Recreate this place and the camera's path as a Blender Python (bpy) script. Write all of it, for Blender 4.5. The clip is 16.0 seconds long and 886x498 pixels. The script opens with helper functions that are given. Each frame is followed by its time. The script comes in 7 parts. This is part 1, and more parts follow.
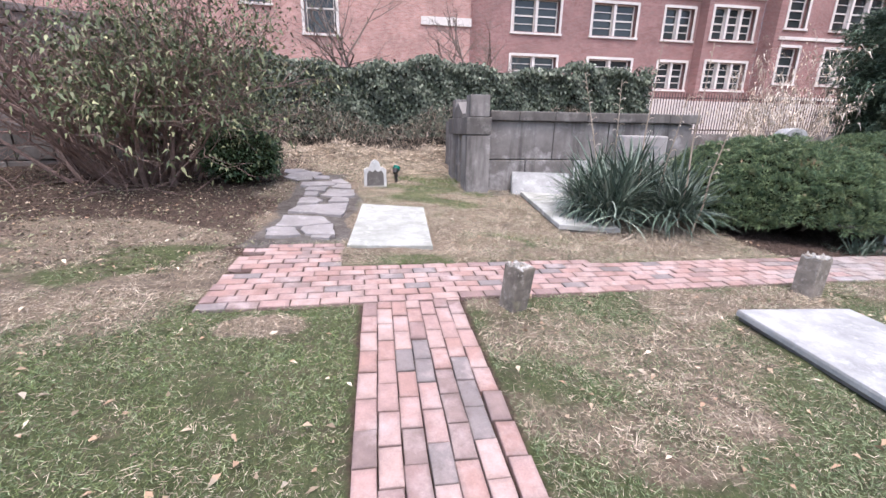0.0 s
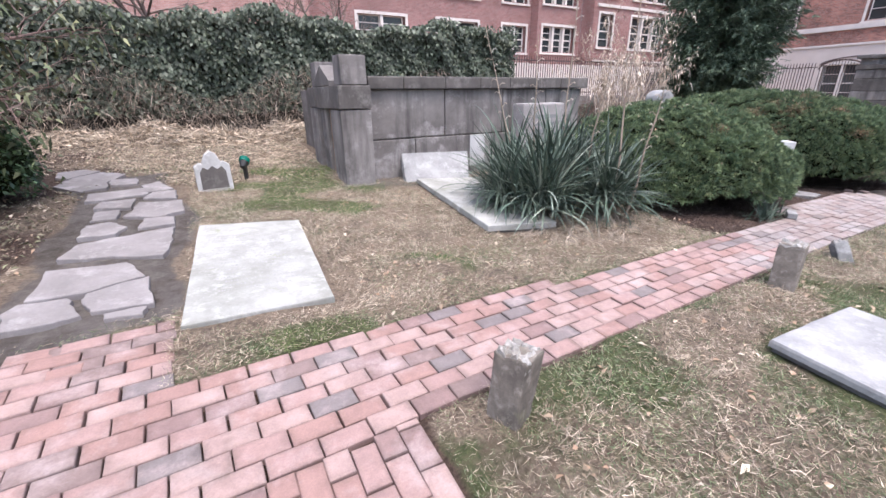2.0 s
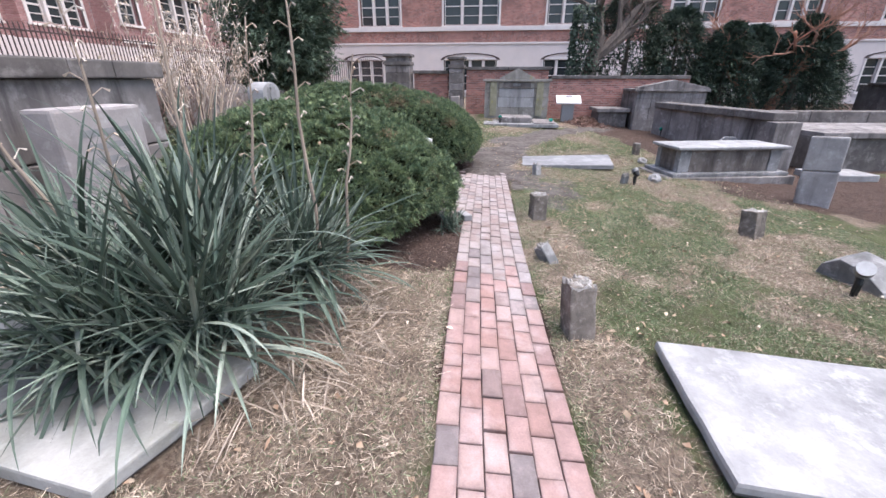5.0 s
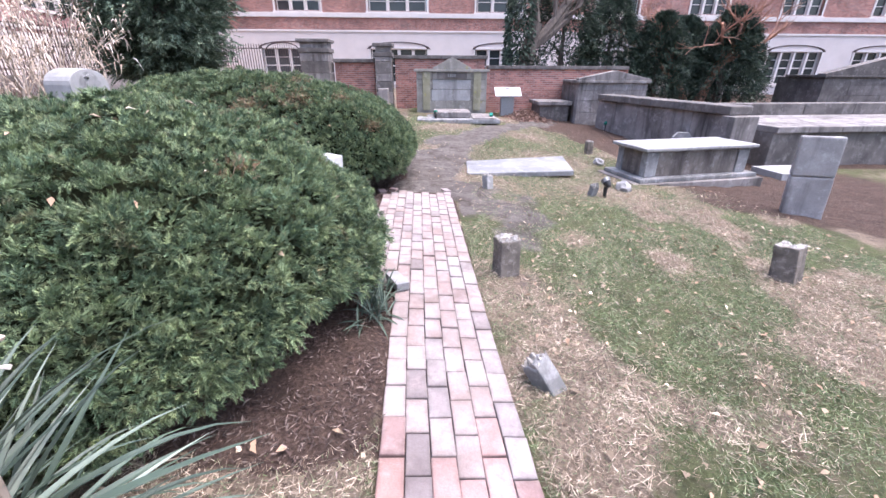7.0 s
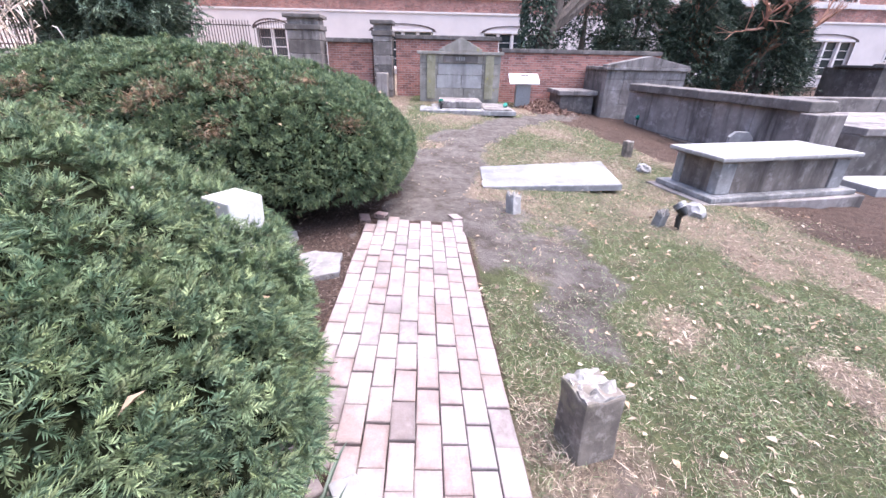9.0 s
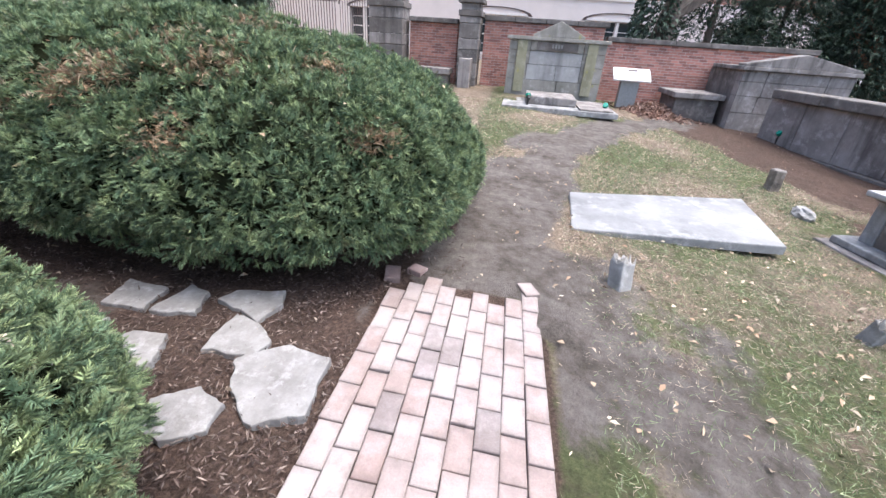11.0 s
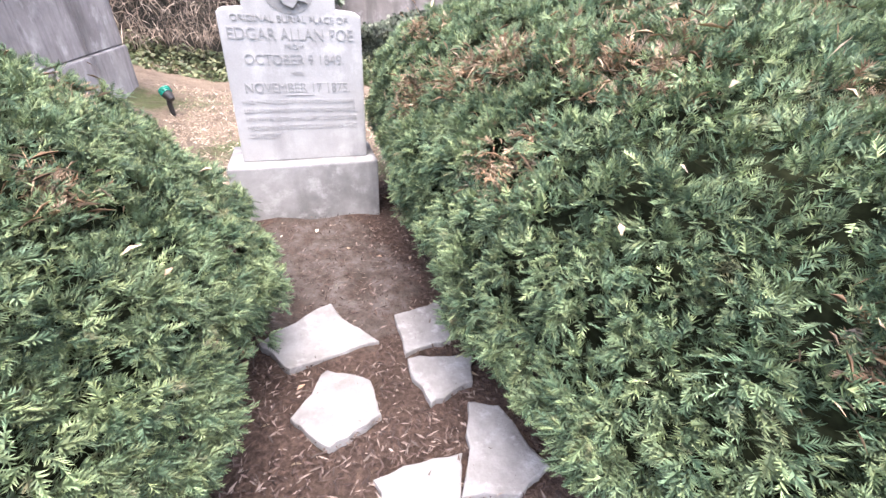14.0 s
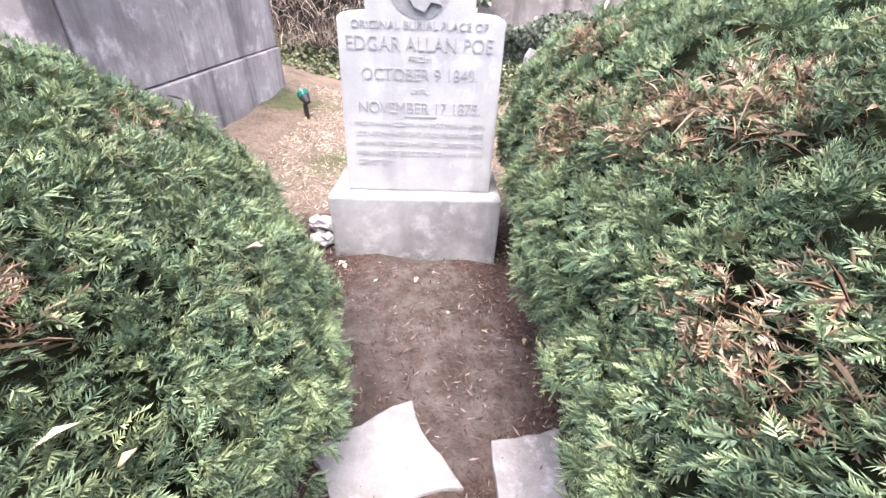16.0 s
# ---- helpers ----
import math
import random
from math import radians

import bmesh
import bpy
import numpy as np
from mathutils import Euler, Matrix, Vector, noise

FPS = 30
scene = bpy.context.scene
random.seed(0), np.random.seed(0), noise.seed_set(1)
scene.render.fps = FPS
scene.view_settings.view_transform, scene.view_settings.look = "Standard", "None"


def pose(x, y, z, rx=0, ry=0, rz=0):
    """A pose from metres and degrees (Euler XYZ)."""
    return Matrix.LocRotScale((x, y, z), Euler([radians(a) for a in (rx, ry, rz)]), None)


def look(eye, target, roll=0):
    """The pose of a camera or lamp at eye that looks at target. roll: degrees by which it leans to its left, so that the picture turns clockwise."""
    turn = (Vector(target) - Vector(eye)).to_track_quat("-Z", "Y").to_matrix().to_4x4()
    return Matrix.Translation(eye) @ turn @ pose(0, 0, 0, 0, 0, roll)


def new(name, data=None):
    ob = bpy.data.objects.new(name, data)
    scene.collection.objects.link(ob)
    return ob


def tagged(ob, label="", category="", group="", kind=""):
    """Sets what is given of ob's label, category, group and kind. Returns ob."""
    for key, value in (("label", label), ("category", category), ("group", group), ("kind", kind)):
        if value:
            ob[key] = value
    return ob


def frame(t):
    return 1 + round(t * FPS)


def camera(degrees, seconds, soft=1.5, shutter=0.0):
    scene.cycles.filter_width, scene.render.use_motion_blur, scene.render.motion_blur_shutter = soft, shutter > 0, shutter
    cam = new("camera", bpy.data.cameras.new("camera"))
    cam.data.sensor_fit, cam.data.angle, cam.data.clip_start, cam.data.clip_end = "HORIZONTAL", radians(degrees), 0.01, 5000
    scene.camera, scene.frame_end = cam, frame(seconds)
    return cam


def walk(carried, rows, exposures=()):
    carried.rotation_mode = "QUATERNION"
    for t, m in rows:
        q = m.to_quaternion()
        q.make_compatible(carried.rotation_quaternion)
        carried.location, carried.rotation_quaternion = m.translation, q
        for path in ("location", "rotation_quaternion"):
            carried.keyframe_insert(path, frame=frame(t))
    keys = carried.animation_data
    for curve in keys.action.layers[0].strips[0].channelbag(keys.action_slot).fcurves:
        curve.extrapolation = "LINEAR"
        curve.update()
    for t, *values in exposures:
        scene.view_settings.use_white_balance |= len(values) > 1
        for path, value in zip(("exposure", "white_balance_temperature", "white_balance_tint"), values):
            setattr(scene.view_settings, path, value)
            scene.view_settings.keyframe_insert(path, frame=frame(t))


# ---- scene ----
cam = camera(94.6, 16.0)
METRES, EYE, TILT, LEAN, TURN = 11.45, 1.42, 3.05, 2.26, -10.0
ROWS = [
    (0.0, 0.0, 0.0, 0.0, 1.08, -19.58, -3.04),
    (0.5, -0.0045, 0.0331, 0.0002, -2.06, -20.2, -2.91),
    (1.0, -0.0139, 0.0662, 0.001, -6.63, -21.04, -2.76),
    (1.5, -0.0186, 0.0985, -0.0014, -12.14, -21.94, -2.55),
    (2.0, -0.0214, 0.1346, -0.002, -18.83, -22.94, -2.49),
    (2.5, -0.0238, 0.172, -0.0016, -26.65, -23.54, -2.57),
    (3.0, -0.0181, 0.2066, -0.0026, -36.01, -23.78, -2.81),
    (3.5, -0.0056, 0.242, -0.0043, -46.67, -23.38, -3.21),
    (4.0, 0.0103, 0.2743, -0.0037, -57.18, -22.5, -3.54),
    (4.5, 0.0365, 0.2969, -0.0028, -66.2, -21.72, -3.62),
    (5.0, 0.0715, 0.3129, -0.0028, -72.99, -21.23, -3.64),
    (7.5, 0.2724, 0.3547, -0.0031, -82.28, -22.02, -3.84),
    (8.0, 0.3141, 0.363, -0.0047, -82.44, -22.5, -4.13),
    (8.5, 0.3527, 0.3676, -0.006, -81.88, -23.0, -4.34),
    (11.0, 0.5198, 0.3966, -0.0056, -69.77, -26.16, -7.23),
    (11.5, 0.5503, 0.4025, -0.0059, -60.93, -27.13, -7.93),
    (12.0, 0.5728, 0.4124, -0.0079, -49.93, -28.42, -8.31),
    (12.5, 0.5894, 0.4264, -0.0087, -38.04, -29.86, -8.29),
    (13.0, 0.6009, 0.4397, -0.009, -26.5, -31.41, -7.68),
    (13.5, 0.6131, 0.4523, -0.0083, -16.16, -32.85, -6.55),
    (14.0, 0.6175, 0.4651, -0.01, -7.14, -34.48, -5.29),
    (14.5, 0.6175, 0.4822, -0.0101, -0.55, -35.53, -4.41),
    (15.0, 0.6188, 0.4971, -0.0108, 4.44, -36.36, -3.79),
    (15.5, 0.6194, 0.5094, -0.0124, 8.11, -36.26, -3.41),
    (16.0, 0.6146, 0.5247, -0.0143, 10.42, -35.72, -3.38),
]
walk(cam, [(t, pose(0, 0, EYE, TILT, LEAN, TURN) @ pose(METRES * x, METRES * y, METRES * z, 90 + pitch, roll, yaw)) for t, x, y, z, yaw, pitch, roll in ROWS],
     exposures=[(0.0, 1.36, 6200, 13), (2.0, 1.30, 6200, 13), (3.0, 1.18, 6200, 13), (5.0, 1.32, 6200, 13), (7.5, 1.92, 6050, 20), (8.5, 2.03, 6050, 21), (11.0, 1.76, 6250, 9), (12.5, 2.10, 6300, 10), (14.0, 2.50, 6400, 16), (16.0, 2.60, 6400, 17)])

# ---- daylight: overcast sky with a broad, weak sun ----
world = bpy.data.worlds.new("sky")
scene.world = world
world.use_nodes = True
wn = world.node_tree
sky = wn.nodes.new("ShaderNodeTexSky")
sky.sky_type = "NISHITA"
sky.sun_disc = False
sky.sun_elevation, sky.sun_rotation = radians(72), radians(182)
sky.dust_density, sky.ozone_density, sky.air_density = 4.0, 1.0, 1.0
wn.links.new(sky.outputs[0], wn.nodes["Background"].inputs[0])
wn.nodes["Background"].inputs[1].default_value = 0.15
sun = new("sun", bpy.data.lights.new("sun", "SUN"))
sun.data.energy, sun.data.angle, sun.data.color = 1.25, radians(60), (1.0, 0.95, 0.92)
sun.matrix_world = look((-0.3, -6.8, 21.0), (0.0, 0.0, 0.0))

rng = np.random.default_rng(7)


# ---- the lie of the land ----
def smooth(a, b, v):
    u = np.clip((v - a) / (b - a), 0, 1)
    return u * u * (3 - 2 * u)


def land(x, y):
    """Height of the ground: a lawn that falls to the south-east and levels out by the far wall."""
    x, y = np.asarray(x, float), np.asarray(y, float)
    w = smooth(4, 7, x)
    y1 = np.clip(y, -4, 10)
    y2 = np.where(y < 3.6, y1, 3.6 - 0.5 * (np.minimum(y, 5.6) - 3.6))
    xx = np.clip(x, -6, 20)
    return -0.03 * xx + 0.06 * (y1 * (1 - w) + y2 * w) + 0.0676 * np.maximum(0, xx - 12)


def gz(x, y):
    return float(land(x, y))


SOUTH_X = [-1.3, 0.6, 2.3, 3.4, 5.2, 9.0]
SOUTH_Y = [2.75, 2.86, 2.93, 2.99, 3.06, 3.14]


def south(x):
    """South edge of the brick path."""
    return np.interp(x, SOUTH_X, SOUTH_Y)


def path_width(x):
    x = np.asarray(x, float)
    w = np.where(x < -0.38, 1.345, np.where(x < 2.02, 0.722, np.where(x < 6.05, 0.618, 0.928)))
    return w


TRAIL_X = [8.6, 10.0, 11.6, 13.2, 14.6, 16.2, 18.4]
TRAIL_Y = [3.55, 3.25, 3.15, 2.95, 2.3, 1.35, -0.6]


def cover(x, y):
    """Shares of ground cover: mulch, bare earth, straw (the rest is lawn)."""
    n = np.sin(x * 2.1 + 1.3 * np.sin(y * 1.7)) * 0.5 + np.sin(y * 2.9 + 1.1 * np.sin(x * 2.3)) * 0.5
    n2 = np.sin(x * 5.3 + 2 * np.sin(y * 4.1)) * 0.5 + np.sin(y * 6.7 + x * 1.9) * 0.5
    j = 0.12 * n + 0.06 * n2
    mulch = smooth(0.12, -0.12, np.maximum(np.maximum(3.68 - y, y - 7.3), np.maximum(4.5 - x, x - 12.0)) + j)
    mulch = np.maximum(mulch, smooth(0.2, -0.2, np.hypot((x - 10.6) / 2.9, (y + 3.1) / 2.3) - 1 + j))
    mulch = np.maximum(mulch, smooth(0.25, -0.25, np.maximum(y + 1.0 + 0.9 * smooth(14, 19, x) * -1.6, 12.6 - x) + j * 2))
    mulch = np.maximum(mulch, 0.62 * smooth(0.3, -0.3, np.maximum(x + 1.35, 4.3 - y - 0.15 * (x + 1.4)) + j * 3.5))
    ty = np.interp(x, TRAIL_X, TRAIL_Y)
    earth = smooth(0.12, -0.18, np.maximum(np.abs(y - ty) * 0.85 - 0.55, 8.5 - x) + j * 2.0) * (x < 19)
    earth = np.maximum(earth, 0.5 * smooth(0.3, -0.25, np.hypot((x - 7.86) / 0.52, (y - 6.1) / 0.8) - 1 + j))
    earth = np.maximum(earth, smooth(0.15, -0.15, np.maximum(np.abs(x + 0.78 + 0.14 * np.maximum(y - 6, 0)) - 0.46, np.abs(y - 6.2) - 2.0) + j))
    earth = np.maximum(earth, 0.66 * smooth(0.45, -0.45, np.hypot((x - 8.2) / 1.5, (y - 2.62) / 0.55) - 1 + 2.5 * j + 0.3 * n2))
    earth = np.maximum(earth, 0.6 * smooth(0.3, -0.1, np.hypot((x - 2.9) / 1.1, (y - 6.85) / 0.35) - 1 + j))
    north = smooth(-0.1, 0.3, y - south(x) - path_width(x) + 0.1)
    straw = north * np.clip(0.88 + 0.4 * n * (0.5 + 0.5 * n2), 0, 1)
    mossy = smooth(0.3, -0.3, np.hypot((x - 0.95) / 0.75, (y - 6.9) / 1.1) - 1 + 3 * j + 0.4 * n2)
    mossy = np.maximum(mossy, smooth(0.3, -0.3, np.hypot((x - 1.25) / 0.42, (y - 4.3) / 0.36) - 1 + 3.5 * j + 0.7 * n2) * np.clip(0.55 + 0.8 * n2, 0.1, 0.9))
    mossy = np.maximum(mossy, 0.8 * smooth(0.3, -0.3, np.hypot((x - 0.35) / 0.4, (y - 3.75) / 0.16) - 1 + 2 * j + 0.4 * n2))
    mossy = np.maximum(mossy, smooth(0.2, -0.2, np.hypot((x + 0.55) / 0.55, (y - 2.35) / 0.45) - 1 + j))
    straw = straw * (1 - 0.85 * mossy)
    band = smooth(0.5, 0.0, np.abs(y - south(x) + 0.28) + 0.3 * n + 0.2 * n2) * (x > 0.7) * np.where(x > 4.5, 0.6, 0.85)
    west = smooth(0.75, 0.1, np.abs(y - (2.72 + 0.55 * np.clip(x + 2.4, 0, 2))) + 0.3 * n + 0.25 * n2) * smooth(-0.7, -1.2, x)
    n3 = np.sin(x * 1.1 + 2.0 * np.sin(y * 0.9 + 1)) * np.sin(y * 1.7 + 1.4 * np.sin(x * 1.3)) + 0.5 * np.sin(x * 3.9 + y * 2.7) * np.sin(y * 4.3 - x)
    spot = np.clip(smooth(-0.1, 0.8, n3) * 0.65 + 0.45 * n2 * (n3 > -0.5) + 0.1, 0, 0.8) * (x < 12.5) * (1 - 0.75 * smooth(0.5, -0.3, np.hypot((x + 0.7) / 1.3, (y - 0.7) / 1.6) - 1))
    ash = smooth(0.3, -0.3, np.hypot((x + 0.78) / 0.3, (y - 2.52) / 0.14) - 1 + 2 * j)
    straw = np.clip(np.maximum(np.maximum(straw, band), np.maximum(west, spot * (1 - mossy))), 0, 1)
    straw = np.maximum(straw, ash)
    straw = np.maximum(straw, 0.55 * smooth(0.35, -0.35, np.hypot((x - 1.3) / 0.95, (y - 2.2) / 0.8) - 1 + 3 * j + 0.3 * n2))
    straw = np.where((y > 7.2) & (x > 5.5), np.clip(0.75 + 0.5 * n, 0, 1), straw)
    straw = np.where((y > 8.6) & (x <= 5.5), np.maximum(straw, 0.95), straw)
    straw = np.where((x > 8.6) & (y < 7), np.maximum(straw * 0.7, 0.42 + 0.28 * n), straw)
    return mulch, earth, straw


# ---- materials ----
def nodes_of(name):
    m = bpy.data.materials.new(name)
    m.use_nodes = True
    t = m.node_tree
    return m, t, t.nodes["Principled BSDF"]


def add(t, kind, **sockets):
    n = t.nodes.new(kind)
    for k, v in sockets.items():
        n.inputs[k].default_value = v
    return n


def mixer(t, fac, a, b, mode="MIX"):
    n = t.nodes.new("ShaderNodeMix")
    n.data_type, n.blend_type = "RGBA", mode
    for sock, v in ((n.inputs[0], fac), (n.inputs[6], a), (n.inputs[7], b)):
        if isinstance(v, bpy.types.NodeSocket):
            t.links.new(v, sock)
        elif isinstance(v, (int, float)):
            sock.default_value = v
        else:
            sock.default_value = (*v, 1)
    return n.outputs[2]


def noise_of(t, scale, detail=6, rough=0.6, stretch=None, local=False, offset=0.0):
    """A noise in world metres (or in the thing's own metres), with its contrast opened up."""
    if local:
        vec = t.nodes.new("ShaderNodeTexCoord").outputs["Object"]
    else:
        vec = t.nodes.new("ShaderNodeNewGeometry").outputs["Position"]
    mp = t.nodes.new("ShaderNodeMapping")
    mp.inputs["Location"].default_value = (offset, offset * 1.7, offset * 0.6)
    if stretch:
        mp.inputs["Scale"].default_value = stretch
    t.links.new(vec, mp.inputs["Vector"])
    n = add(t, "ShaderNodeTexNoise", Scale=scale, Detail=detail, Roughness=rough)
    t.links.new(mp.outputs[0], n.inputs["Vector"])
    return n.outputs["Fac"]


def ramp(t, fac, lo, hi):
    n = add(t, "ShaderNodeMapRange")
    n.inputs[1].default_value, n.inputs[2].default_value = lo, hi
    n.clamp = True
    t.links.new(fac, n.inputs[0])
    return n.outputs[0]


def bumped(t, bsdf, height, strength, distance):
    b = add(t, "ShaderNodeBump", Strength=strength, Distance=distance)
    t.links.new(height, b.inputs["Height"])
    t.links.new(b.outputs[0], bsdf.inputs["Normal"])
    return b


def island_tint(t, colour, amount, other=None, objects=False):
    """Each piece a little lighter or darker, some towards another colour."""
    if objects:
        r = t.nodes.new("ShaderNodeObjectInfo").outputs["Random"]
    else:
        r = t.nodes.new("ShaderNodeNewGeometry").outputs["Random Per Island"]
    if other is not None:
        colour = mixer(t, ramp(t, r, 0.55, 1.0), colour, other)
    h = add(t, "ShaderNodeHueSaturation")
    v = add(t, "ShaderNodeMapRange")
    v.inputs[3].default_value, v.inputs[4].default_value = 1 - amount, 1 + amount
    m = t.nodes.new("ShaderNodeMath")
    m.operation = "FRACT"
    k = t.nodes.new("ShaderNodeMath")
    k.operation = "MULTIPLY"
    k.inputs[1].default_value = 7.31
    t.links.new(r, k.inputs[0])
    t.links.new(k.outputs[0], m.inputs[0])
    t.links.new(m.outputs[0], v.inputs[0])
    t.links.new(v.outputs[0], h.inputs["Value"])
    t.links.new(colour, h.inputs["Color"])
    return h.outputs[0]


def stone(name, base, dark, light, scale=1.6, streaks=0.0, lichen=None, rough=0.85, grain=60, bump=0.35, local=False):
    """Weathered stone: broad stains, runs of dirt, fine grain, a little lichen."""
    m, t, b = nodes_of(name)
    c = mixer(t, ramp(t, noise_of(t, scale, 8, 0.65, local=local), 0.35, 0.65), base, dark)
    c = mixer(t, ramp(t, noise_of(t, scale * 2.7, 8, 0.7, local=local, offset=9), 0.52, 0.72), c, light)
    if streaks:
        s = noise_of(t, 3.2, 6, 0.6, (1, 1, 0.12), local, 4)
        k = t.nodes.new("ShaderNodeMath")
        k.operation = "MULTIPLY"
        k.inputs[1].default_value = streaks
        t.links.new(ramp(t, s, 0.5, 0.7), k.inputs[0])
        c = mixer(t, k.outputs[0], c, tuple(0.45 * v for v in dark))
    if lichen:
        c = mixer(t, ramp(t, noise_of(t, 3.0, 8, 0.7, local=local, offset=21), 0.6, 0.72), c, lichen)
    fine = noise_of(t, grain, 4, 0.7, local=local)
    c = mixer(t, ramp(t, fine, 0.2, 0.9), mixer(t, 0.22, c, (0.02, 0.02, 0.02)), c)
    t.links.new(c, b.inputs["Base Color"])
    b.inputs["Roughness"].default_value = rough
    b.inputs["Specular IOR Level"].default_value = 0.25
    bumped(t, b, fine, bump, 0.006)
    return m


def leafy(name, base, other, amount=0.35, rough=0.55, patch=None, patch_at=(0.56, 0.66), patch_scale=2.2, clumps=0.0):
    """Leaves: each one its own shade, with patches of dead ones."""
    m, t, b = nodes_of(name)
    c = mixer(t, ramp(t, noise_of(t, 2.0, 4), 0.35, 0.65), base, tuple(0.65 * v for v in base))
    if clumps:
        c = mixer(t, ramp(t, noise_of(t, clumps, 3, offset=11), 0.45, 0.62), c, tuple(0.5 * (v + w) for v, w in zip(base, other)))
    c = island_tint(t, c, amount, other)
    if patch:
        c = mixer(t, ramp(t, noise_of(t, patch_scale, 5, 0.65, offset=3), *patch_at), c, patch)
    t.links.new(c, b.inputs["Base Color"])
    b.inputs["Roughness"].default_value = rough
    b.inputs["Specular IOR Level"].default_value = 0.3
    return m


def bark(name, base, dark, scale=14):
    m, t, b = nodes_of(name)
    n = noise_of(t, scale, 6, 0.7, (1, 1, 0.25))
    t.links.new(mixer(t, ramp(t, n, 0.35, 0.65), dark, base), b.inputs["Base Color"])
    b.inputs["Roughness"].default_value = 0.9
    bumped(t, b, n, 0.6, 0.01)
    return m


def paver(name, reds, grey, pale, pale_at):
    """Fired clay paving bricks, each its own shade, worn pale in places."""
    m, t, b = nodes_of(name)
    r = t.nodes.new("ShaderNodeObjectInfo").outputs["Random"]
    cr = t.nodes.new("ShaderNodeValToRGB")
    el = cr.color_ramp.elements
    cr.color_ramp.interpolation = "CONSTANT"
    el[0].position, el[0].color = 0.0, (*reds[0], 1)
    el[1].position, el[1].color = 0.26, (*reds[1], 1)
    for p, c in ((0.5, reds[2]), (0.7, reds[3]), (0.84, grey[0]), (0.93, grey[1])):
        e = el.new(p)
        e.color = (*c, 1)
    t.links.new(r, cr.inputs[0])
    c = mixer(t, ramp(t, noise_of(t, 7, 6, 0.7), 0.4, 0.7), cr.outputs[0], mixer(t, 0.32, cr.outputs[0], (0.06, 0.04, 0.04)))
    c = mixer(t, ramp(t, noise_of(t, 3.1, 7, 0.7, offset=5), *pale_at), c, pale)
    c = mixer(t, ramp(t, noise_of(t, 1.5, 6, 0.7, offset=31), 0.54, 0.72), c, mixer(t, 0.5, c, (0.10, 0.07, 0.055)))
    fine = noise_of(t, 110, 4, 0.75)
    c = mixer(t, ramp(t, fine, 0.25, 0.8), mixer(t, 0.3, c, (0.05, 0.04, 0.04)), c)
    own = t.nodes.new("ShaderNodeTexCoord").outputs["Object"]
    axes = t.nodes.new("ShaderNodeSeparateXYZ")
    t.links.new(own, axes.inputs[0])
    rim = t.nodes.new("ShaderNodeMath")
    rim.operation = "MAXIMUM"
    for k, (ax, size) in enumerate((("X", 0.098), ("Y", 0.049))):
        a = t.nodes.new("ShaderNodeMath")
        a.operation = "ABSOLUTE"
        t.links.new(axes.outputs[ax], a.inputs[0])
        d = t.nodes.new("ShaderNodeMath")
        d.operation = "DIVIDE"
        d.inputs[1].default_value = size
        t.links.new(a.outputs[0], d.inputs[0])
        t.links.new(d.outputs[0], rim.inputs[k])
    grime = t.nodes.new("ShaderNodeMath")
    grime.operation = "MULTIPLY"
    t.links.new(ramp(t, rim.outputs[0], 0.62, 1.0), grime.inputs[0])
    t.links.new(ramp(t, noise_of(t, 12, 5, 0.7, offset=2), 0.25, 0.6), grime.inputs[1])
    c = mixer(t, grime.outputs[0], c, mixer(t, 0.35, c, (0.05, 0.035, 0.03)))
    t.links.new(c, b.inputs["Base Color"])
    b.inputs["Roughness"].default_value = 0.8
    b.inputs["Specular IOR Level"].default_value = 0.3
    bumped(t, b, fine, 0.5, 0.004)
    return m


def plain(name, colour, rough=0.6, metal=0.0, vary=0.25, scale=20):
    m, t, b = nodes_of(name)
    n = noise_of(t, scale, 5)
    t.links.new(mixer(t, ramp(t, n, 0.3, 0.7), tuple(v * (1 - vary) for v in colour), colour), b.inputs["Base Color"])
    b.inputs["Roughness"].default_value, b.inputs["Metallic"].default_value = rough, metal
    bumped(t, b, n, 0.1, 0.003)
    return m


def masonry(name, brick1, brick2, mortar, along, width=0.21, height=0.072, dirt=0.35):
    """A far brick wall: courses at true size along the given axis."""
    m, t, b = nodes_of(name)
    geo = t.nodes.new("ShaderNodeNewGeometry")
    sep = t.nodes.new("ShaderNodeSeparateXYZ")
    com = t.nodes.new("ShaderNodeCombineXYZ")
    t.links.new(geo.outputs["Position"], sep.inputs[0])
    t.links.new(sep.outputs[along], com.inputs[0])
    t.links.new(sep.outputs["Z"], com.inputs[1])
    br = add(t, "ShaderNodeTexBrick", Scale=1.0)
    br.inputs["Brick Width"].default_value, br.inputs["Row Height"].default_value = width, height
    br.inputs["Mortar Size"].default_value, br.inputs["Mortar Smooth"].default_value = 0.006, 0.3
    br.inputs["Color1"].default_value, br.inputs["Color2"].default_value = (*brick1, 1), (*brick2, 1)
    br.inputs["Mortar"].default_value = (*mortar, 1)
    t.links.new(com.outputs[0], br.inputs["Vector"])
    c = mixer(t, ramp(t, noise_of(t, 0.7, 8, 0.7), 0.42, 0.72), br.outputs["Color"], mixer(t, dirt, br.outputs["Color"], (0.03, 0.025, 0.025)))
    t.links.new(c, b.inputs["Base Color"])
    b.inputs["Roughness"].default_value = 0.9
    bumped(t, b, br.outputs["Fac"], -0.4, 0.008)
    return m


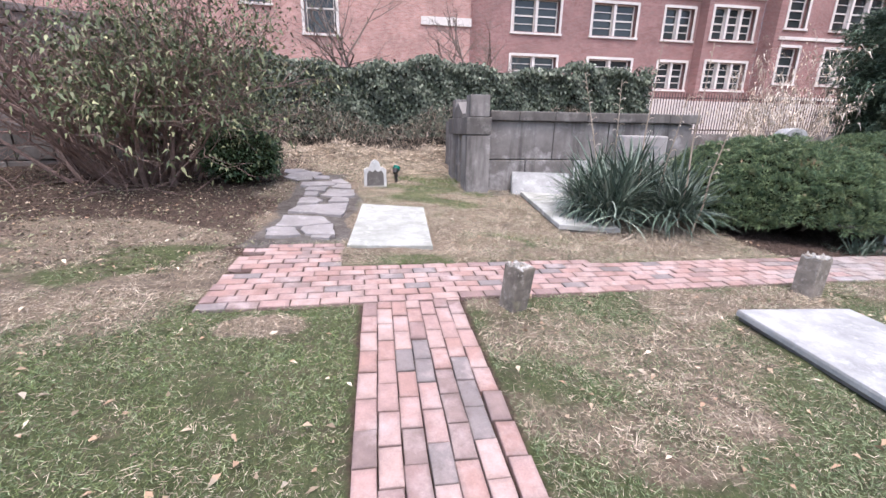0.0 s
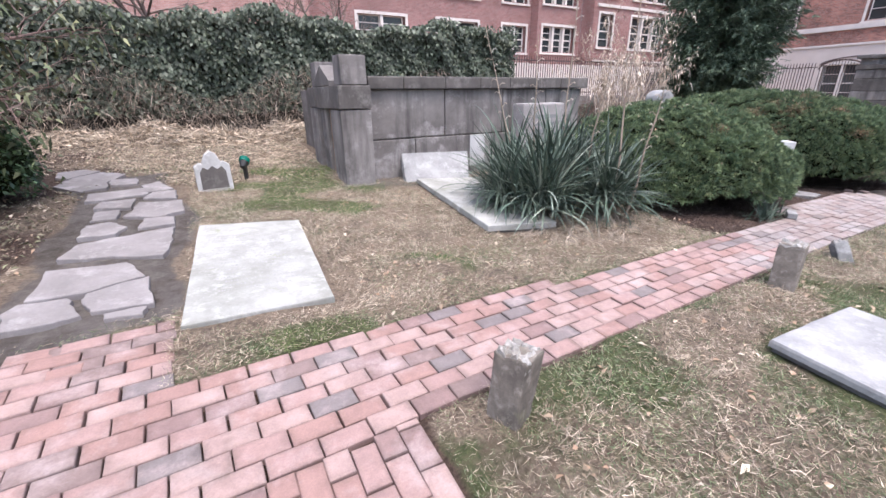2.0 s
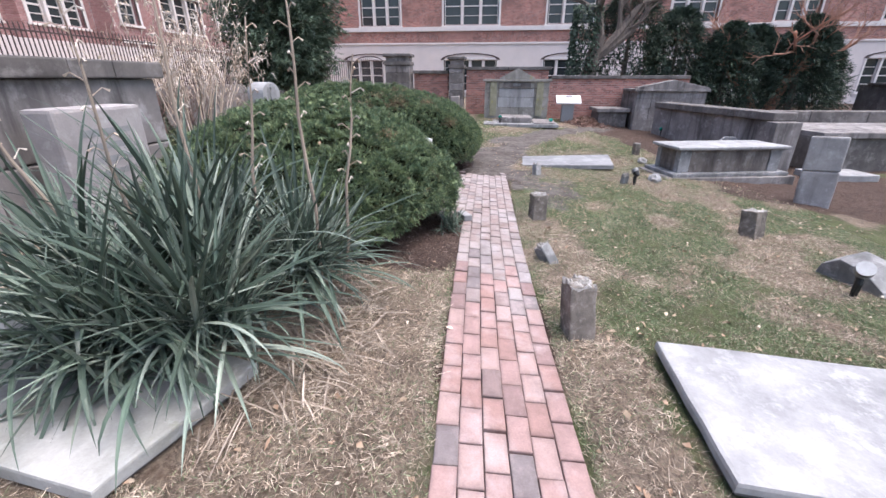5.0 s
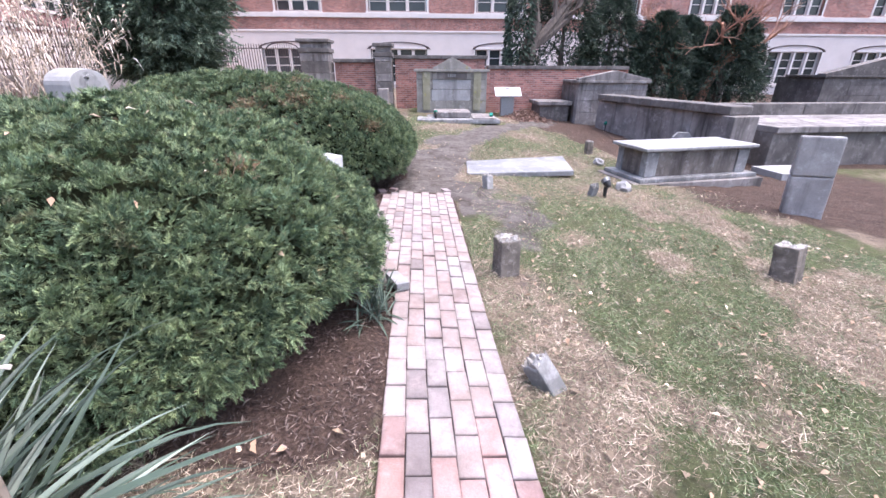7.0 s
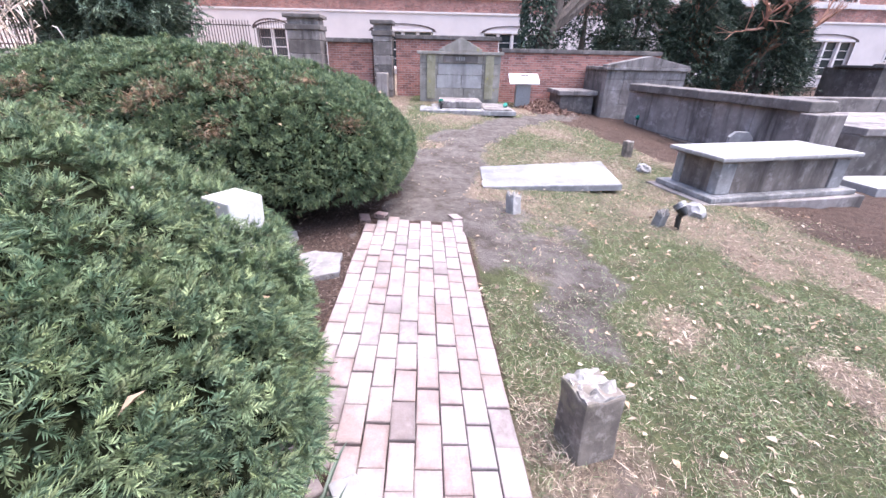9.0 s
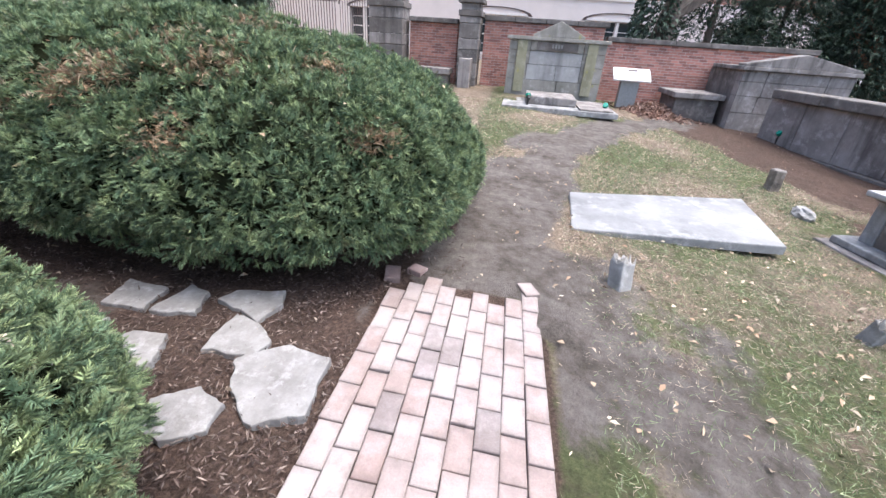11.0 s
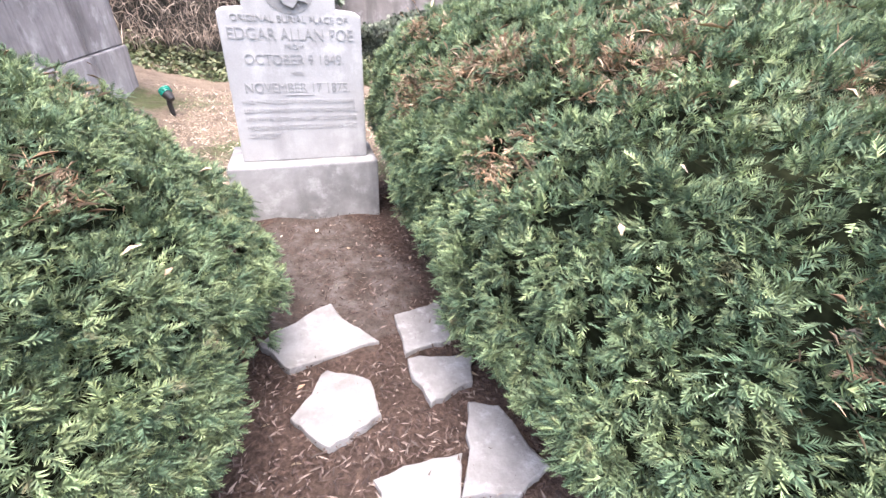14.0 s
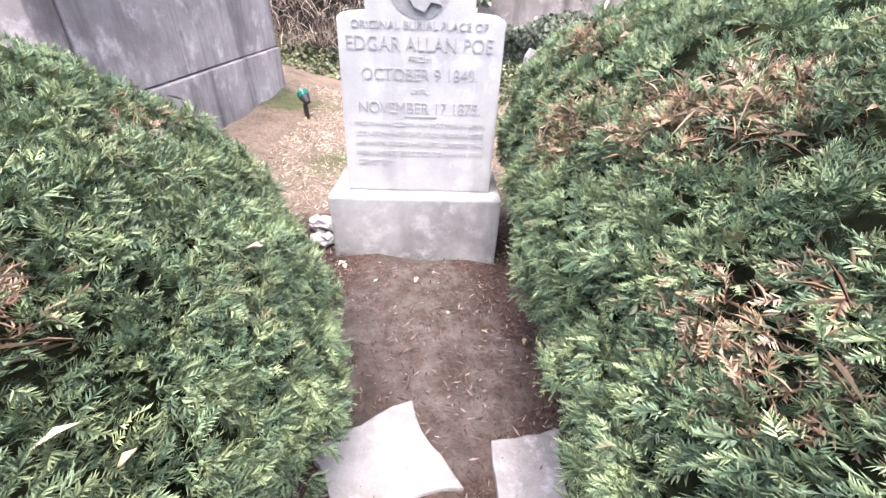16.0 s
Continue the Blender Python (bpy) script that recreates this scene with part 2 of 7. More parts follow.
def ground_material():
    m, t, b = nodes_of("turf_and_earth")
    at = t.nodes.new("ShaderNodeAttribute")
    at.attribute_name = "cover"
    sep = t.nodes.new("ShaderNodeSeparateColor")
    t.links.new(at.outputs["Color"], sep.inputs[0])
    n1, n2, n3 = noise_of(t, 9, 8, 0.7), noise_of(t, 45, 6, 0.75), noise_of(t, 2.2, 6, 0.65, offset=7)
    lawn = mixer(t, ramp(t, n2, 0.3, 0.7), (0.038, 0.05, 0.022), (0.13, 0.145, 0.066))
    lawn = mixer(t, ramp(t, n1, 0.49, 0.68), lawn, (0.13, 0.112, 0.075))
    straw = mixer(t, ramp(t, n2, 0.3, 0.7), (0.07, 0.05, 0.037), (0.34, 0.27, 0.205))
    straw = mixer(t, ramp(t, n1, 0.52, 0.75), straw, (0.14, 0.098, 0.07))
    mulch = mixer(t, ramp(t, n2, 0.35, 0.7), (0.04, 0.027, 0.022), (0.14, 0.095, 0.075))
    earth = mixer(t, ramp(t, n1, 0.35, 0.7), (0.066, 0.056, 0.048), (0.165, 0.146, 0.131))
    earth = mixer(t, ramp(t, n2, 0.55, 0.75), earth, (0.075, 0.06, 0.052))
    earth = mixer(t, ramp(t, n3, 0.4, 0.65), earth, mixer(t, 0.35, earth, (0.27, 0.24, 0.225)))

    def rough_edge(channel):
        k = t.nodes.new("ShaderNodeMath")
        k.operation = "MULTIPLY_ADD"
        k.inputs[1].default_value, k.inputs[2].default_value = 0.7, -0.35
        t.links.new(n1, k.inputs[0])
        s = t.nodes.new("ShaderNodeMath")
        t.links.new(k.outputs[0], s.inputs[0])
        t.links.new(sep.outputs[channel], s.inputs[1])
        return ramp(t, s.outputs[0], 0.35, 0.6)

    c = mixer(t, rough_edge(2), lawn, straw)
    c = mixer(t, rough_edge(0), c, mulch)
    c = mixer(t, rough_edge(1), c, earth)
    c = mixer(t, ramp(t, noise_of(t, 3.4, 7, 0.72, offset=17), 0.46, 0.68), c, mixer(t, 0.5, c, (0.04, 0.03, 0.022)))
    t.links.new(c, b.inputs["Base Color"])
    b.inputs["Roughness"].default_value = 0.95
    b.inputs["Specular IOR Level"].default_value = 0.15
    bumped(t, b, n2, 0.9, 0.03)
    return m


M_GROUND = ground_material()
M_PAVER = paver("red_paving_brick", ((0.41, 0.27, 0.245), (0.45, 0.315, 0.285), (0.38, 0.235, 0.205), (0.30, 0.20, 0.185)), ((0.27, 0.195, 0.18), (0.24, 0.205, 0.20)), (0.52, 0.42, 0.40), (0.50, 0.78))
M_PAVER_PALE = paver("worn_paving_brick", ((0.36, 0.292, 0.272), (0.335, 0.262, 0.24), (0.385, 0.325, 0.305), (0.31, 0.232, 0.212)), ((0.25, 0.21, 0.20), (0.29, 0.25, 0.245)), (0.42, 0.38, 0.37), (0.45, 0.70))
M_TABLET = stone("clean_white_tablet", (0.66, 0.65, 0.64), (0.52, 0.51, 0.50), (0.74, 0.735, 0.73), 3.0, rough=0.7, bump=0.2)
M_MARBLE_GREY = stone("rain_stained_marble", (0.33, 0.33, 0.33), (0.165, 0.165, 0.17), (0.46, 0.455, 0.455), 1.4, rough=0.6, bump=0.2)
M_MARBLE = stone("white_marble", (0.42, 0.415, 0.41), (0.23, 0.228, 0.23), (0.50, 0.495, 0.49), 2.6, rough=0.7, bump=0.2)
M_MARBLE_DIRTY = stone("mossy_marble", (0.465, 0.46, 0.435), (0.29, 0.29, 0.255), (0.55, 0.545, 0.525), 2.6, lichen=(0.28, 0.30, 0.18), rough=0.75)
M_MARKER = stone("pale_grey_granite", (0.415, 0.41, 0.40), (0.29, 0.285, 0.28), (0.49, 0.485, 0.475), 1.7, streaks=0.5, rough=0.7, grain=140, bump=0.2)
M_BASE = stone("stained_granite_base", (0.37, 0.365, 0.36), (0.17, 0.168, 0.165), (0.50, 0.495, 0.49), 2.4, streaks=0.6, grain=140)
M_TOMB = stone("weathered_tomb_stone", (0.33, 0.302, 0.287), (0.165, 0.148, 0.14), (0.48, 0.45, 0.435), 1.3, streaks=1.0)
M_TOMB_PALE = stone("pale_streaked_tomb_stone", (0.44, 0.42, 0.41), (0.22, 0.205, 0.20), (0.62, 0.60, 0.595), 1.5, streaks=0.9)
M_TOMB_DARK = stone("dark_tomb_stone", (0.215, 0.193, 0.18), (0.10, 0.09, 0.084), (0.31, 0.285, 0.27), 1.5, streaks=0.45)
M_TOMB_WARM = stone("brown_stained_stone", (0.27, 0.235, 0.21), (0.14, 0.12, 0.105), (0.38, 0.35, 0.33), 2.2, streaks=0.9)
M_SANDSTONE = stone("spalled_sandstone", (0.42, 0.28, 0.18), (0.28, 0.18, 0.12), (0.55, 0.42, 0.30), 5, bump=0.8, grain=30)
M_LICHEN = stone("lichened_stone", (0.34, 0.32, 0.29), (0.21, 0.20, 0.17), (0.45, 0.43, 0.40), 1.6, streaks=0.4, lichen=(0.35, 0.33, 0.10))
M_LICHEN_YELLOW = stone("yellow_lichened_stone", (0.36, 0.34, 0.24), (0.24, 0.23, 0.15), (0.44, 0.42, 0.34), 1.8, streaks=0.4, lichen=(0.42, 0.38, 0.06))
M_FLAG = stone("slate_flagstone", (0.32, 0.292, 0.288), (0.215, 0.195, 0.19), (0.42, 0.39, 0.38), 1.9, grain=45)
M_FIELD = stone("pale_stepping_stone", (0.31, 0.30, 0.292), (0.19, 0.178, 0.17), (0.42, 0.41, 0.405), 5.0, grain=45, bump=0.8)
M_POST = stone("brown_stump_stone", (0.27, 0.235, 0.20), (0.13, 0.112, 0.095), (0.42, 0.38, 0.335), 6.0, streaks=0.8, lichen=(0.26, 0.25, 0.16))
M_POST_TOP = stone("freshly_broken_stone", (0.46, 0.44, 0.41), (0.22, 0.20, 0.175), (0.58, 0.565, 0.54), 9.0, bump=0.9, grain=50)
M_BRICK_E = masonry("old_red_brickwork", (0.52, 0.235, 0.18), (0.25, 0.115, 0.095), (0.45, 0.385, 0.35), "Y", dirt=0.6)
M_BRICK_N = masonry("red_brick_facade", (0.36, 0.18, 0.165), (0.25, 0.115, 0.105), (0.42, 0.36, 0.34), "X")
M_BRICK_PINK = masonry("pink_brick_facade", (0.52, 0.29, 0.25), (0.38, 0.19, 0.165), (0.52, 0.45, 0.42), "X")
M_BRICK_W = masonry("red_brick_end_wall", (0.36, 0.18, 0.165), (0.25, 0.115, 0.105), (0.42, 0.36, 0.34), "Y")
M_TRIM = plain("cream_limestone_trim", (0.72, 0.66, 0.62), 0.8, vary=0.15, scale=3)
M_CREAM = plain("cream_limestone_blocks", (0.68, 0.60, 0.56), 0.85, vary=0.12, scale=0.8)
M_PANE = plain("dark_window_glass", (0.05, 0.06, 0.062), 0.06, vary=0.5, scale=0.6)
M_IRON = plain("painted_iron", (0.10, 0.07, 0.065), 0.6, 0.4)
M_BLACK = plain("black_plastic", (0.02, 0.02, 0.02), 0.5)
M_GREEN_LENS = plain("green_glass_lens", (0.01, 0.24, 0.17), 0.25)
M_GREY_METAL = plain("grey_steel", (0.30, 0.31, 0.32), 0.45, 0.5)
M_WHITE_SIGN = plain("white_sign_face", (0.80, 0.79, 0.80), 0.5, vary=0.06)
M_INK = plain("dark_sign_ink", (0.14, 0.12, 0.12), 0.7)
# the next two greys carry the shade of cut letters in their colour
M_CARVED = plain("carving_shade_grey", (0.27, 0.268, 0.265), 0.85)
M_FINE = plain("fine_carving_shade_grey", (0.35, 0.347, 0.34), 0.85)
M_FAINT = plain("faint_worn_carving", (0.36, 0.357, 0.345), 0.85)
M_YEW = leafy("yew_needles", (0.122, 0.19, 0.108), (0.285, 0.345, 0.165), 0.5, 0.6, patch=(0.29, 0.235, 0.135), patch_at=(0.60, 0.74), patch_scale=7.0, clumps=9.0)
M_YEW_DEAD = leafy("dead_yew_twigs", (0.36, 0.23, 0.14), (0.52, 0.41, 0.295), 0.5, 0.85)
M_MOSS = leafy("mossy_green_grass", (0.15, 0.20, 0.072), (0.26, 0.30, 0.13), 0.45, 0.7)
# near-black twig colour: the shade deep inside the bushes is put into it
M_YEW_CORE = plain("painted_bush_inner_shade", (0.024, 0.028, 0.015), 1.0, vary=0.7, scale=45)
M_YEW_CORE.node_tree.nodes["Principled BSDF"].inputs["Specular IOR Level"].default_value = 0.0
M_IVY = leafy("ivy_leaves", (0.075, 0.095, 0.062), (0.19, 0.21, 0.155), 0.55, 0.45)
M_IVY_CORE = plain("dark_ivy_backing", (0.035, 0.032, 0.024), 0.95, vary=0.6, scale=25)
M_YUCCA = leafy("yucca_blades", (0.095, 0.132, 0.098), (0.29, 0.33, 0.27), 0.5, 0.42)
M_YUCCA_DRY = leafy("dried_yucca_blades", (0.30, 0.245, 0.19), (0.47, 0.40, 0.33), 0.35, 0.8)
M_STRAW = leafy("straw_blades", (0.37, 0.29, 0.215), (0.60, 0.51, 0.40), 0.7, 0.85, clumps=4.0)
M_GRASS = leafy("grass_blades", (0.15, 0.205, 0.10), (0.29, 0.335, 0.19), 0.55, 0.7, clumps=5.0)
M_DEAD_LEAF = leafy("fallen_leaves", (0.37, 0.285, 0.20), (0.58, 0.50, 0.39), 0.5, 0.8, patch=(0.36, 0.24, 0.16), patch_at=(0.5, 0.56), patch_scale=5)
M_BROWN_LEAF = leafy("rotting_brown_leaves", (0.23, 0.17, 0.13), (0.24, 0.26, 0.15), 0.6, 0.85, clumps=5.0)
M_RUST_LEAF = leafy("reddish_raked_leaves", (0.25, 0.15, 0.115), (0.42, 0.30, 0.24), 0.5, 0.85)
M_VINE = leafy("bare_vine_stems", (0.20, 0.155, 0.12), (0.42, 0.35, 0.28), 0.6, 0.85)
M_CHIPS = leafy("bark_chips", (0.082, 0.055, 0.046), (0.22, 0.175, 0.15), 0.55, 0.9)
M_TWIG = bark("grey_brown_twigs", (0.25, 0.19, 0.16), (0.12, 0.088, 0.072), 30)
M_TWIG_RED = bark("reddish_twigs", (0.26, 0.175, 0.15), (0.12, 0.08, 0.068), 30)
M_BARK = bark("dark_bark", (0.16, 0.13, 0.11), (0.07, 0.058, 0.05))
M_BARK_TAN = bark("smooth_tan_bark", (0.46, 0.25, 0.17), (0.28, 0.15, 0.11), 8)
M_PLUME = leafy("bleached_seed_heads", (0.52, 0.42, 0.33), (0.72, 0.64, 0.56), 0.35, 0.85)
M_SHRUB_LEAF = leafy("sparse_shrub_leaves", (0.10, 0.125, 0.06), (0.27, 0.27, 0.15), 0.5, 0.5)
M_BOX_LEAF = leafy("glossy_dark_leaves", (0.04, 0.075, 0.035), (0.10, 0.15, 0.07), 0.5, 0.35)
M_FIR = leafy("dark_conifer_sprays", (0.05, 0.08, 0.056), (0.11, 0.15, 0.10), 0.5, 0.6)
M_CEDAR = leafy("cedar_sprays", (0.105, 0.155, 0.105), (0.20, 0.26, 0.175), 0.5, 0.6)


# ---- makers ----
def finish(name, me, mat, parent=None, label="", shade=False):
    me.materials.append(mat)
    ob = new(name, me)
    if parent is not None:
        ob.parent = parent
    if shade:
        me.polygons.foreach_set("use_smooth", [True] * len(me.polygons))
    return tagged(ob, label)


def part(name, bm, mat, parent=None, label="", shade=False):
    """One bmesh as one mesh object, under its thing or part."""
    me = bpy.data.meshes.new(name)
    bm.normal_update()
    bm.to_mesh(me)
    bm.free()
    return finish(name, me, mat, parent, label, shade)


def thing(name, label, category, x=0.0, y=0.0, z=0.0, turn=0.0, group="", kind=""):
    ob = new(name)
    ob.empty_display_size = 0.2
    ob.matrix_world = pose(x, y, z, 0, 0, turn)
    return tagged(ob, label, category, group, kind)


def np_mesh(name, v, f, mat, parent=None, label=""):
    """A large mesh from arrays of corners and faces of equal size."""
    v, f = np.asarray(v, np.float32), np.asarray(f, np.int32)
    me = bpy.data.meshes.new(name)
    k = f.shape[1]
    me.vertices.add(len(v))
    me.vertices.foreach_set("co", v.ravel())
    me.loops.add(f.size)
    me.loops.foreach_set("vertex_index", f.ravel())
    me.polygons.add(len(f))
    me.polygons.foreach_set("loop_start", np.arange(0, f.size, k, dtype=np.int32))
    me.update(calc_edges=True)
    me.validate()
    return finish(name, me, mat, parent, label)


def box(bm, x0, x1, y0, y1, z0, z1, bevel=0.0, rough=0.0, cuts=0):
    """An upright block, with worn edges where asked."""
    vs = bmesh.ops.create_cube(bm, size=1.0)["verts"]
    for v in vs:
        v.co = Vector((x0 + (v.co.x + 0.5) * (x1 - x0), y0 + (v.co.y + 0.5) * (y1 - y0), z0 + (v.co.z + 0.5) * (z1 - z0)))
    edges = list({e for v in vs for e in v.link_edges})
    if bevel:
        out = bmesh.ops.bevel(bm, geom=edges, offset=bevel, segments=2, affect="EDGES", profile=0.6)
        vs = out["verts"]
    if cuts:
        es = list({e for v in vs if v.is_valid for e in v.link_edges})
        out = bmesh.ops.subdivide_edges(bm, edges=es, cuts=cuts, use_grid_fill=True)
        vs = list({v for v in bm.verts if x0 - 1e-3 <= v.co.x <= x1 + 1e-3 and y0 - 1e-3 <= v.co.y <= y1 + 1e-3 and z0 - 1e-3 <= v.co.z <= z1 + 1e-3})
    if rough:
        for v in vs:
            v.co += noise.noise_vector(v.co * 3.1) * rough
    return bm


def block(x0, x1, y0, y1, z0, z1, bevel=0.008, rough=0.0, cuts=0):
    return box(bmesh.new(), x0, x1, y0, y1, z0, z1, bevel, rough, cuts)


def prism(points, z0, z1, bevel=0.0):
    """A slab on a flat outline, from z0 to z1."""
    bm = bmesh.new()
    f = bm.faces.new([bm.verts.new((x, y, z0)) for x, y in points])
    if f.normal.z > 0 or (f.normal_update() or f.normal.z > 0):
        f.normal_flip()
    top = bmesh.ops.extrude_face_region(bm, geom=[f])["geom"]
    bmesh.ops.translate(bm, vec=(0, 0, z1 - z0), verts=[g for g in top if isinstance(g, bmesh.types.BMVert)])
    bmesh.ops.recalc_face_normals(bm, faces=bm.faces[:])
    if bevel:
        rim = [e for e in bm.edges if abs(e.verts[0].co.z - z1) < 1e-6 and abs(e.verts[1].co.z - z1) < 1e-6]
        bmesh.ops.bevel(bm, geom=rim, offset=bevel, segments=2, affect="EDGES", profile=0.6)
    return bm


def profile_slab(outline, depth, bevel=0.01):
    """An upright slab: outline in x and z, centred on y = 0, depth thick."""
    bm = bmesh.new()
    f = bm.faces.new([bm.verts.new((x, -depth / 2, z)) for x, z in outline])
    top = bmesh.ops.extrude_face_region(bm, geom=[f])["geom"]
    bmesh.ops.translate(bm, vec=(0, depth, 0), verts=[g for g in top if isinstance(g, bmesh.types.BMVert)])
    bmesh.ops.recalc_face_normals(bm, faces=bm.faces[:])
    if bevel:
        rim = [e for e in bm.edges if abs(e.verts[0].co.y - e.verts[1].co.y) < 1e-6]
        bmesh.ops.bevel(bm, geom=rim, offset=bevel, segments=2, affect="EDGES", profile=0.6)
    return bm


def tube(bm, pts, radii, sides=6):
    """A tapered round limb along points."""
    rings = []
    for i, p in enumerate(pts):
        a = Vector(pts[max(i - 1, 0)])
        b = Vector(pts[min(i + 1, len(pts) - 1)])
        d = (b - a).normalized()
        u = d.orthogonal().normalized()
        w = d.cross(u)
        rings.append([bm.verts.new(Vector(p) + (u * math.cos(2 * math.pi * k / sides) + w * math.sin(2 * math.pi * k / sides)) * radii[i]) for k in range(sides)])
    for r0, r1 in zip(rings, rings[1:]):
        best = min(range(sides), key=lambda s: (r0[0].co - r1[s].co).length)
        for k in range(sides):
            bm.faces.new((r0[k], r0[(k + 1) % sides], r1[(k + 1 + best) % sides], r1[(k + best) % sides]))
    for r in (rings[0][::-1], rings[-1]):
        bm.faces.new(r)


def unit(a):
    return a / np.maximum(np.linalg.norm(a, axis=1, keepdims=True), 1e-9)


def leaf_arrays(p, d, length, width, droop=0.0, spin=None):
    """Diamond leaves, folded a little, with base p and direction d."""
    n = len(p)
    length, width = np.broadcast_to(length, n)[:, None], np.broadcast_to(width, n)[:, None]
    ref = rng.normal(size=(n, 3)) if spin is None else spin
    s = unit(np.cross(d, ref))
    up = np.cross(s, d)
    mid = p + d * length * 0.45
    tip = p + d * length + np.array([0, 0, -1.0]) * length * droop
    v = np.stack([p, mid + s * width / 2 + up * width * 0.15, tip, mid - s * width / 2 + up * width * 0.15], 1).reshape(-1, 3)
    return v, np.arange(4 * n).reshape(-1, 4)


def sprig_arrays(p, d, length, needles=7, reach=0.019):
    """Yew sprigs: two flat rows of needles along a stem, joined into one piece each."""
    n = len(p)
    length = np.broadcast_to(length, n)[:, None]
    s = unit(np.cross(d, rng.normal(size=(n, 3)) * 0.45 + np.array([0, 0, 1.0])))
    droop = np.array([0, 0, -0.16])
    stem = np.stack([p + d * length * (k / needles) + droop * length * (k / needles) ** 2 for k in range(needles + 1)], 1)
    tips = []
    for k in range(needles):
        a = (k + 0.5) / needles
        for side in (-1, 1):
            dirn = unit(d * (0.5 + 0.6 * a) + s * side * (1.0 - 0.6 * a) + rng.normal(size=(n, 3)) * 0.14)
            tips.append(stem[:, k] + d * length * (0.5 / needles) + dirn * reach * (1.1 - 0.45 * a))
    v = np.concatenate([stem, np.stack(tips, 1)], 1)
    per = v.shape[1]
    one = [(k, k + 1, needles + 1 + 2 * k + j) for k in range(needles) for j in (0, 1)]
    f = (np.array(one)[None] + (np.arange(n) * per)[:, None, None]).reshape(-1, 3)
    return v.reshape(-1, 3), f



# ---- ground: one sheet to the horizon ----
def make_ground():
    xs = np.concatenate([[-400, -150, -60, -30, -18, -12], np.arange(-9, 14.01, 0.11), np.arange(14.4, 26, 0.5), [28, 34, 45, 80, 200, 500]])
    ys = np.concatenate([[-400, -150, -60, -30, -18, -12, -9, -7], np.arange(-5, 13.01, 0.11), np.arange(13.5, 20, 0.5), [22, 26, 32, 60, 150, 500]])
    gx, gy = np.meshgrid(xs, ys, indexing="ij")
    z = land(gx, gy) + 0.012 * np.sin(gx * 3.7 + 1.7 * np.sin(gy * 2.9)) * np.sin(gy * 4.3) + 0.008 * np.sin(gx * 9.1 + gy * 7.7)
    on = (gy > south(gx) + 0.01) & (gy < south(gx) + path_width(gx) - 0.01) & (gx > -1.22) & (gx < 8.9)
    on |= (gx > -0.12) & (gx < 0.6) & (gy < 2.9) & (gy > -4)
    z = np.where(on, land(gx, gy) - 0.02, z)
    mulch, earth, straw = cover(gx, gy)
    z += 0.015 * np.clip(mulch, 0, 1) * np.sin(gx * 13) * np.sin(gy * 11)
    mulch = np.where(on, 1.0, mulch)
    earth = np.where(on, 0.0, earth)
    nx, ny = len(xs), len(ys)
    i = (np.arange(nx - 1)[:, None] * ny + np.arange(ny - 1)[None, :]).ravel()
    f = np.stack([i, i + ny, i + ny + 1, i + 1], 1)
    ob = np_mesh("ground", np.stack([gx.ravel(), gy.ravel(), z.ravel()], 1), f, M_GROUND)
    at = ob.data.color_attributes.new("cover", "FLOAT_COLOR", "POINT")
    at.data.foreach_set("color", np.stack([mulch.ravel(), earth.ravel(), straw.ravel(), np.ones(mulch.size)], 1).astype(np.float32).ravel())
    ob.data.polygons.foreach_set("use_smooth", [True] * len(ob.data.polygons))
    tagged(ob, "churchyard ground of winter lawn, straw, mulch and bare trodden earth", "ground", kind="structure")


make_ground()


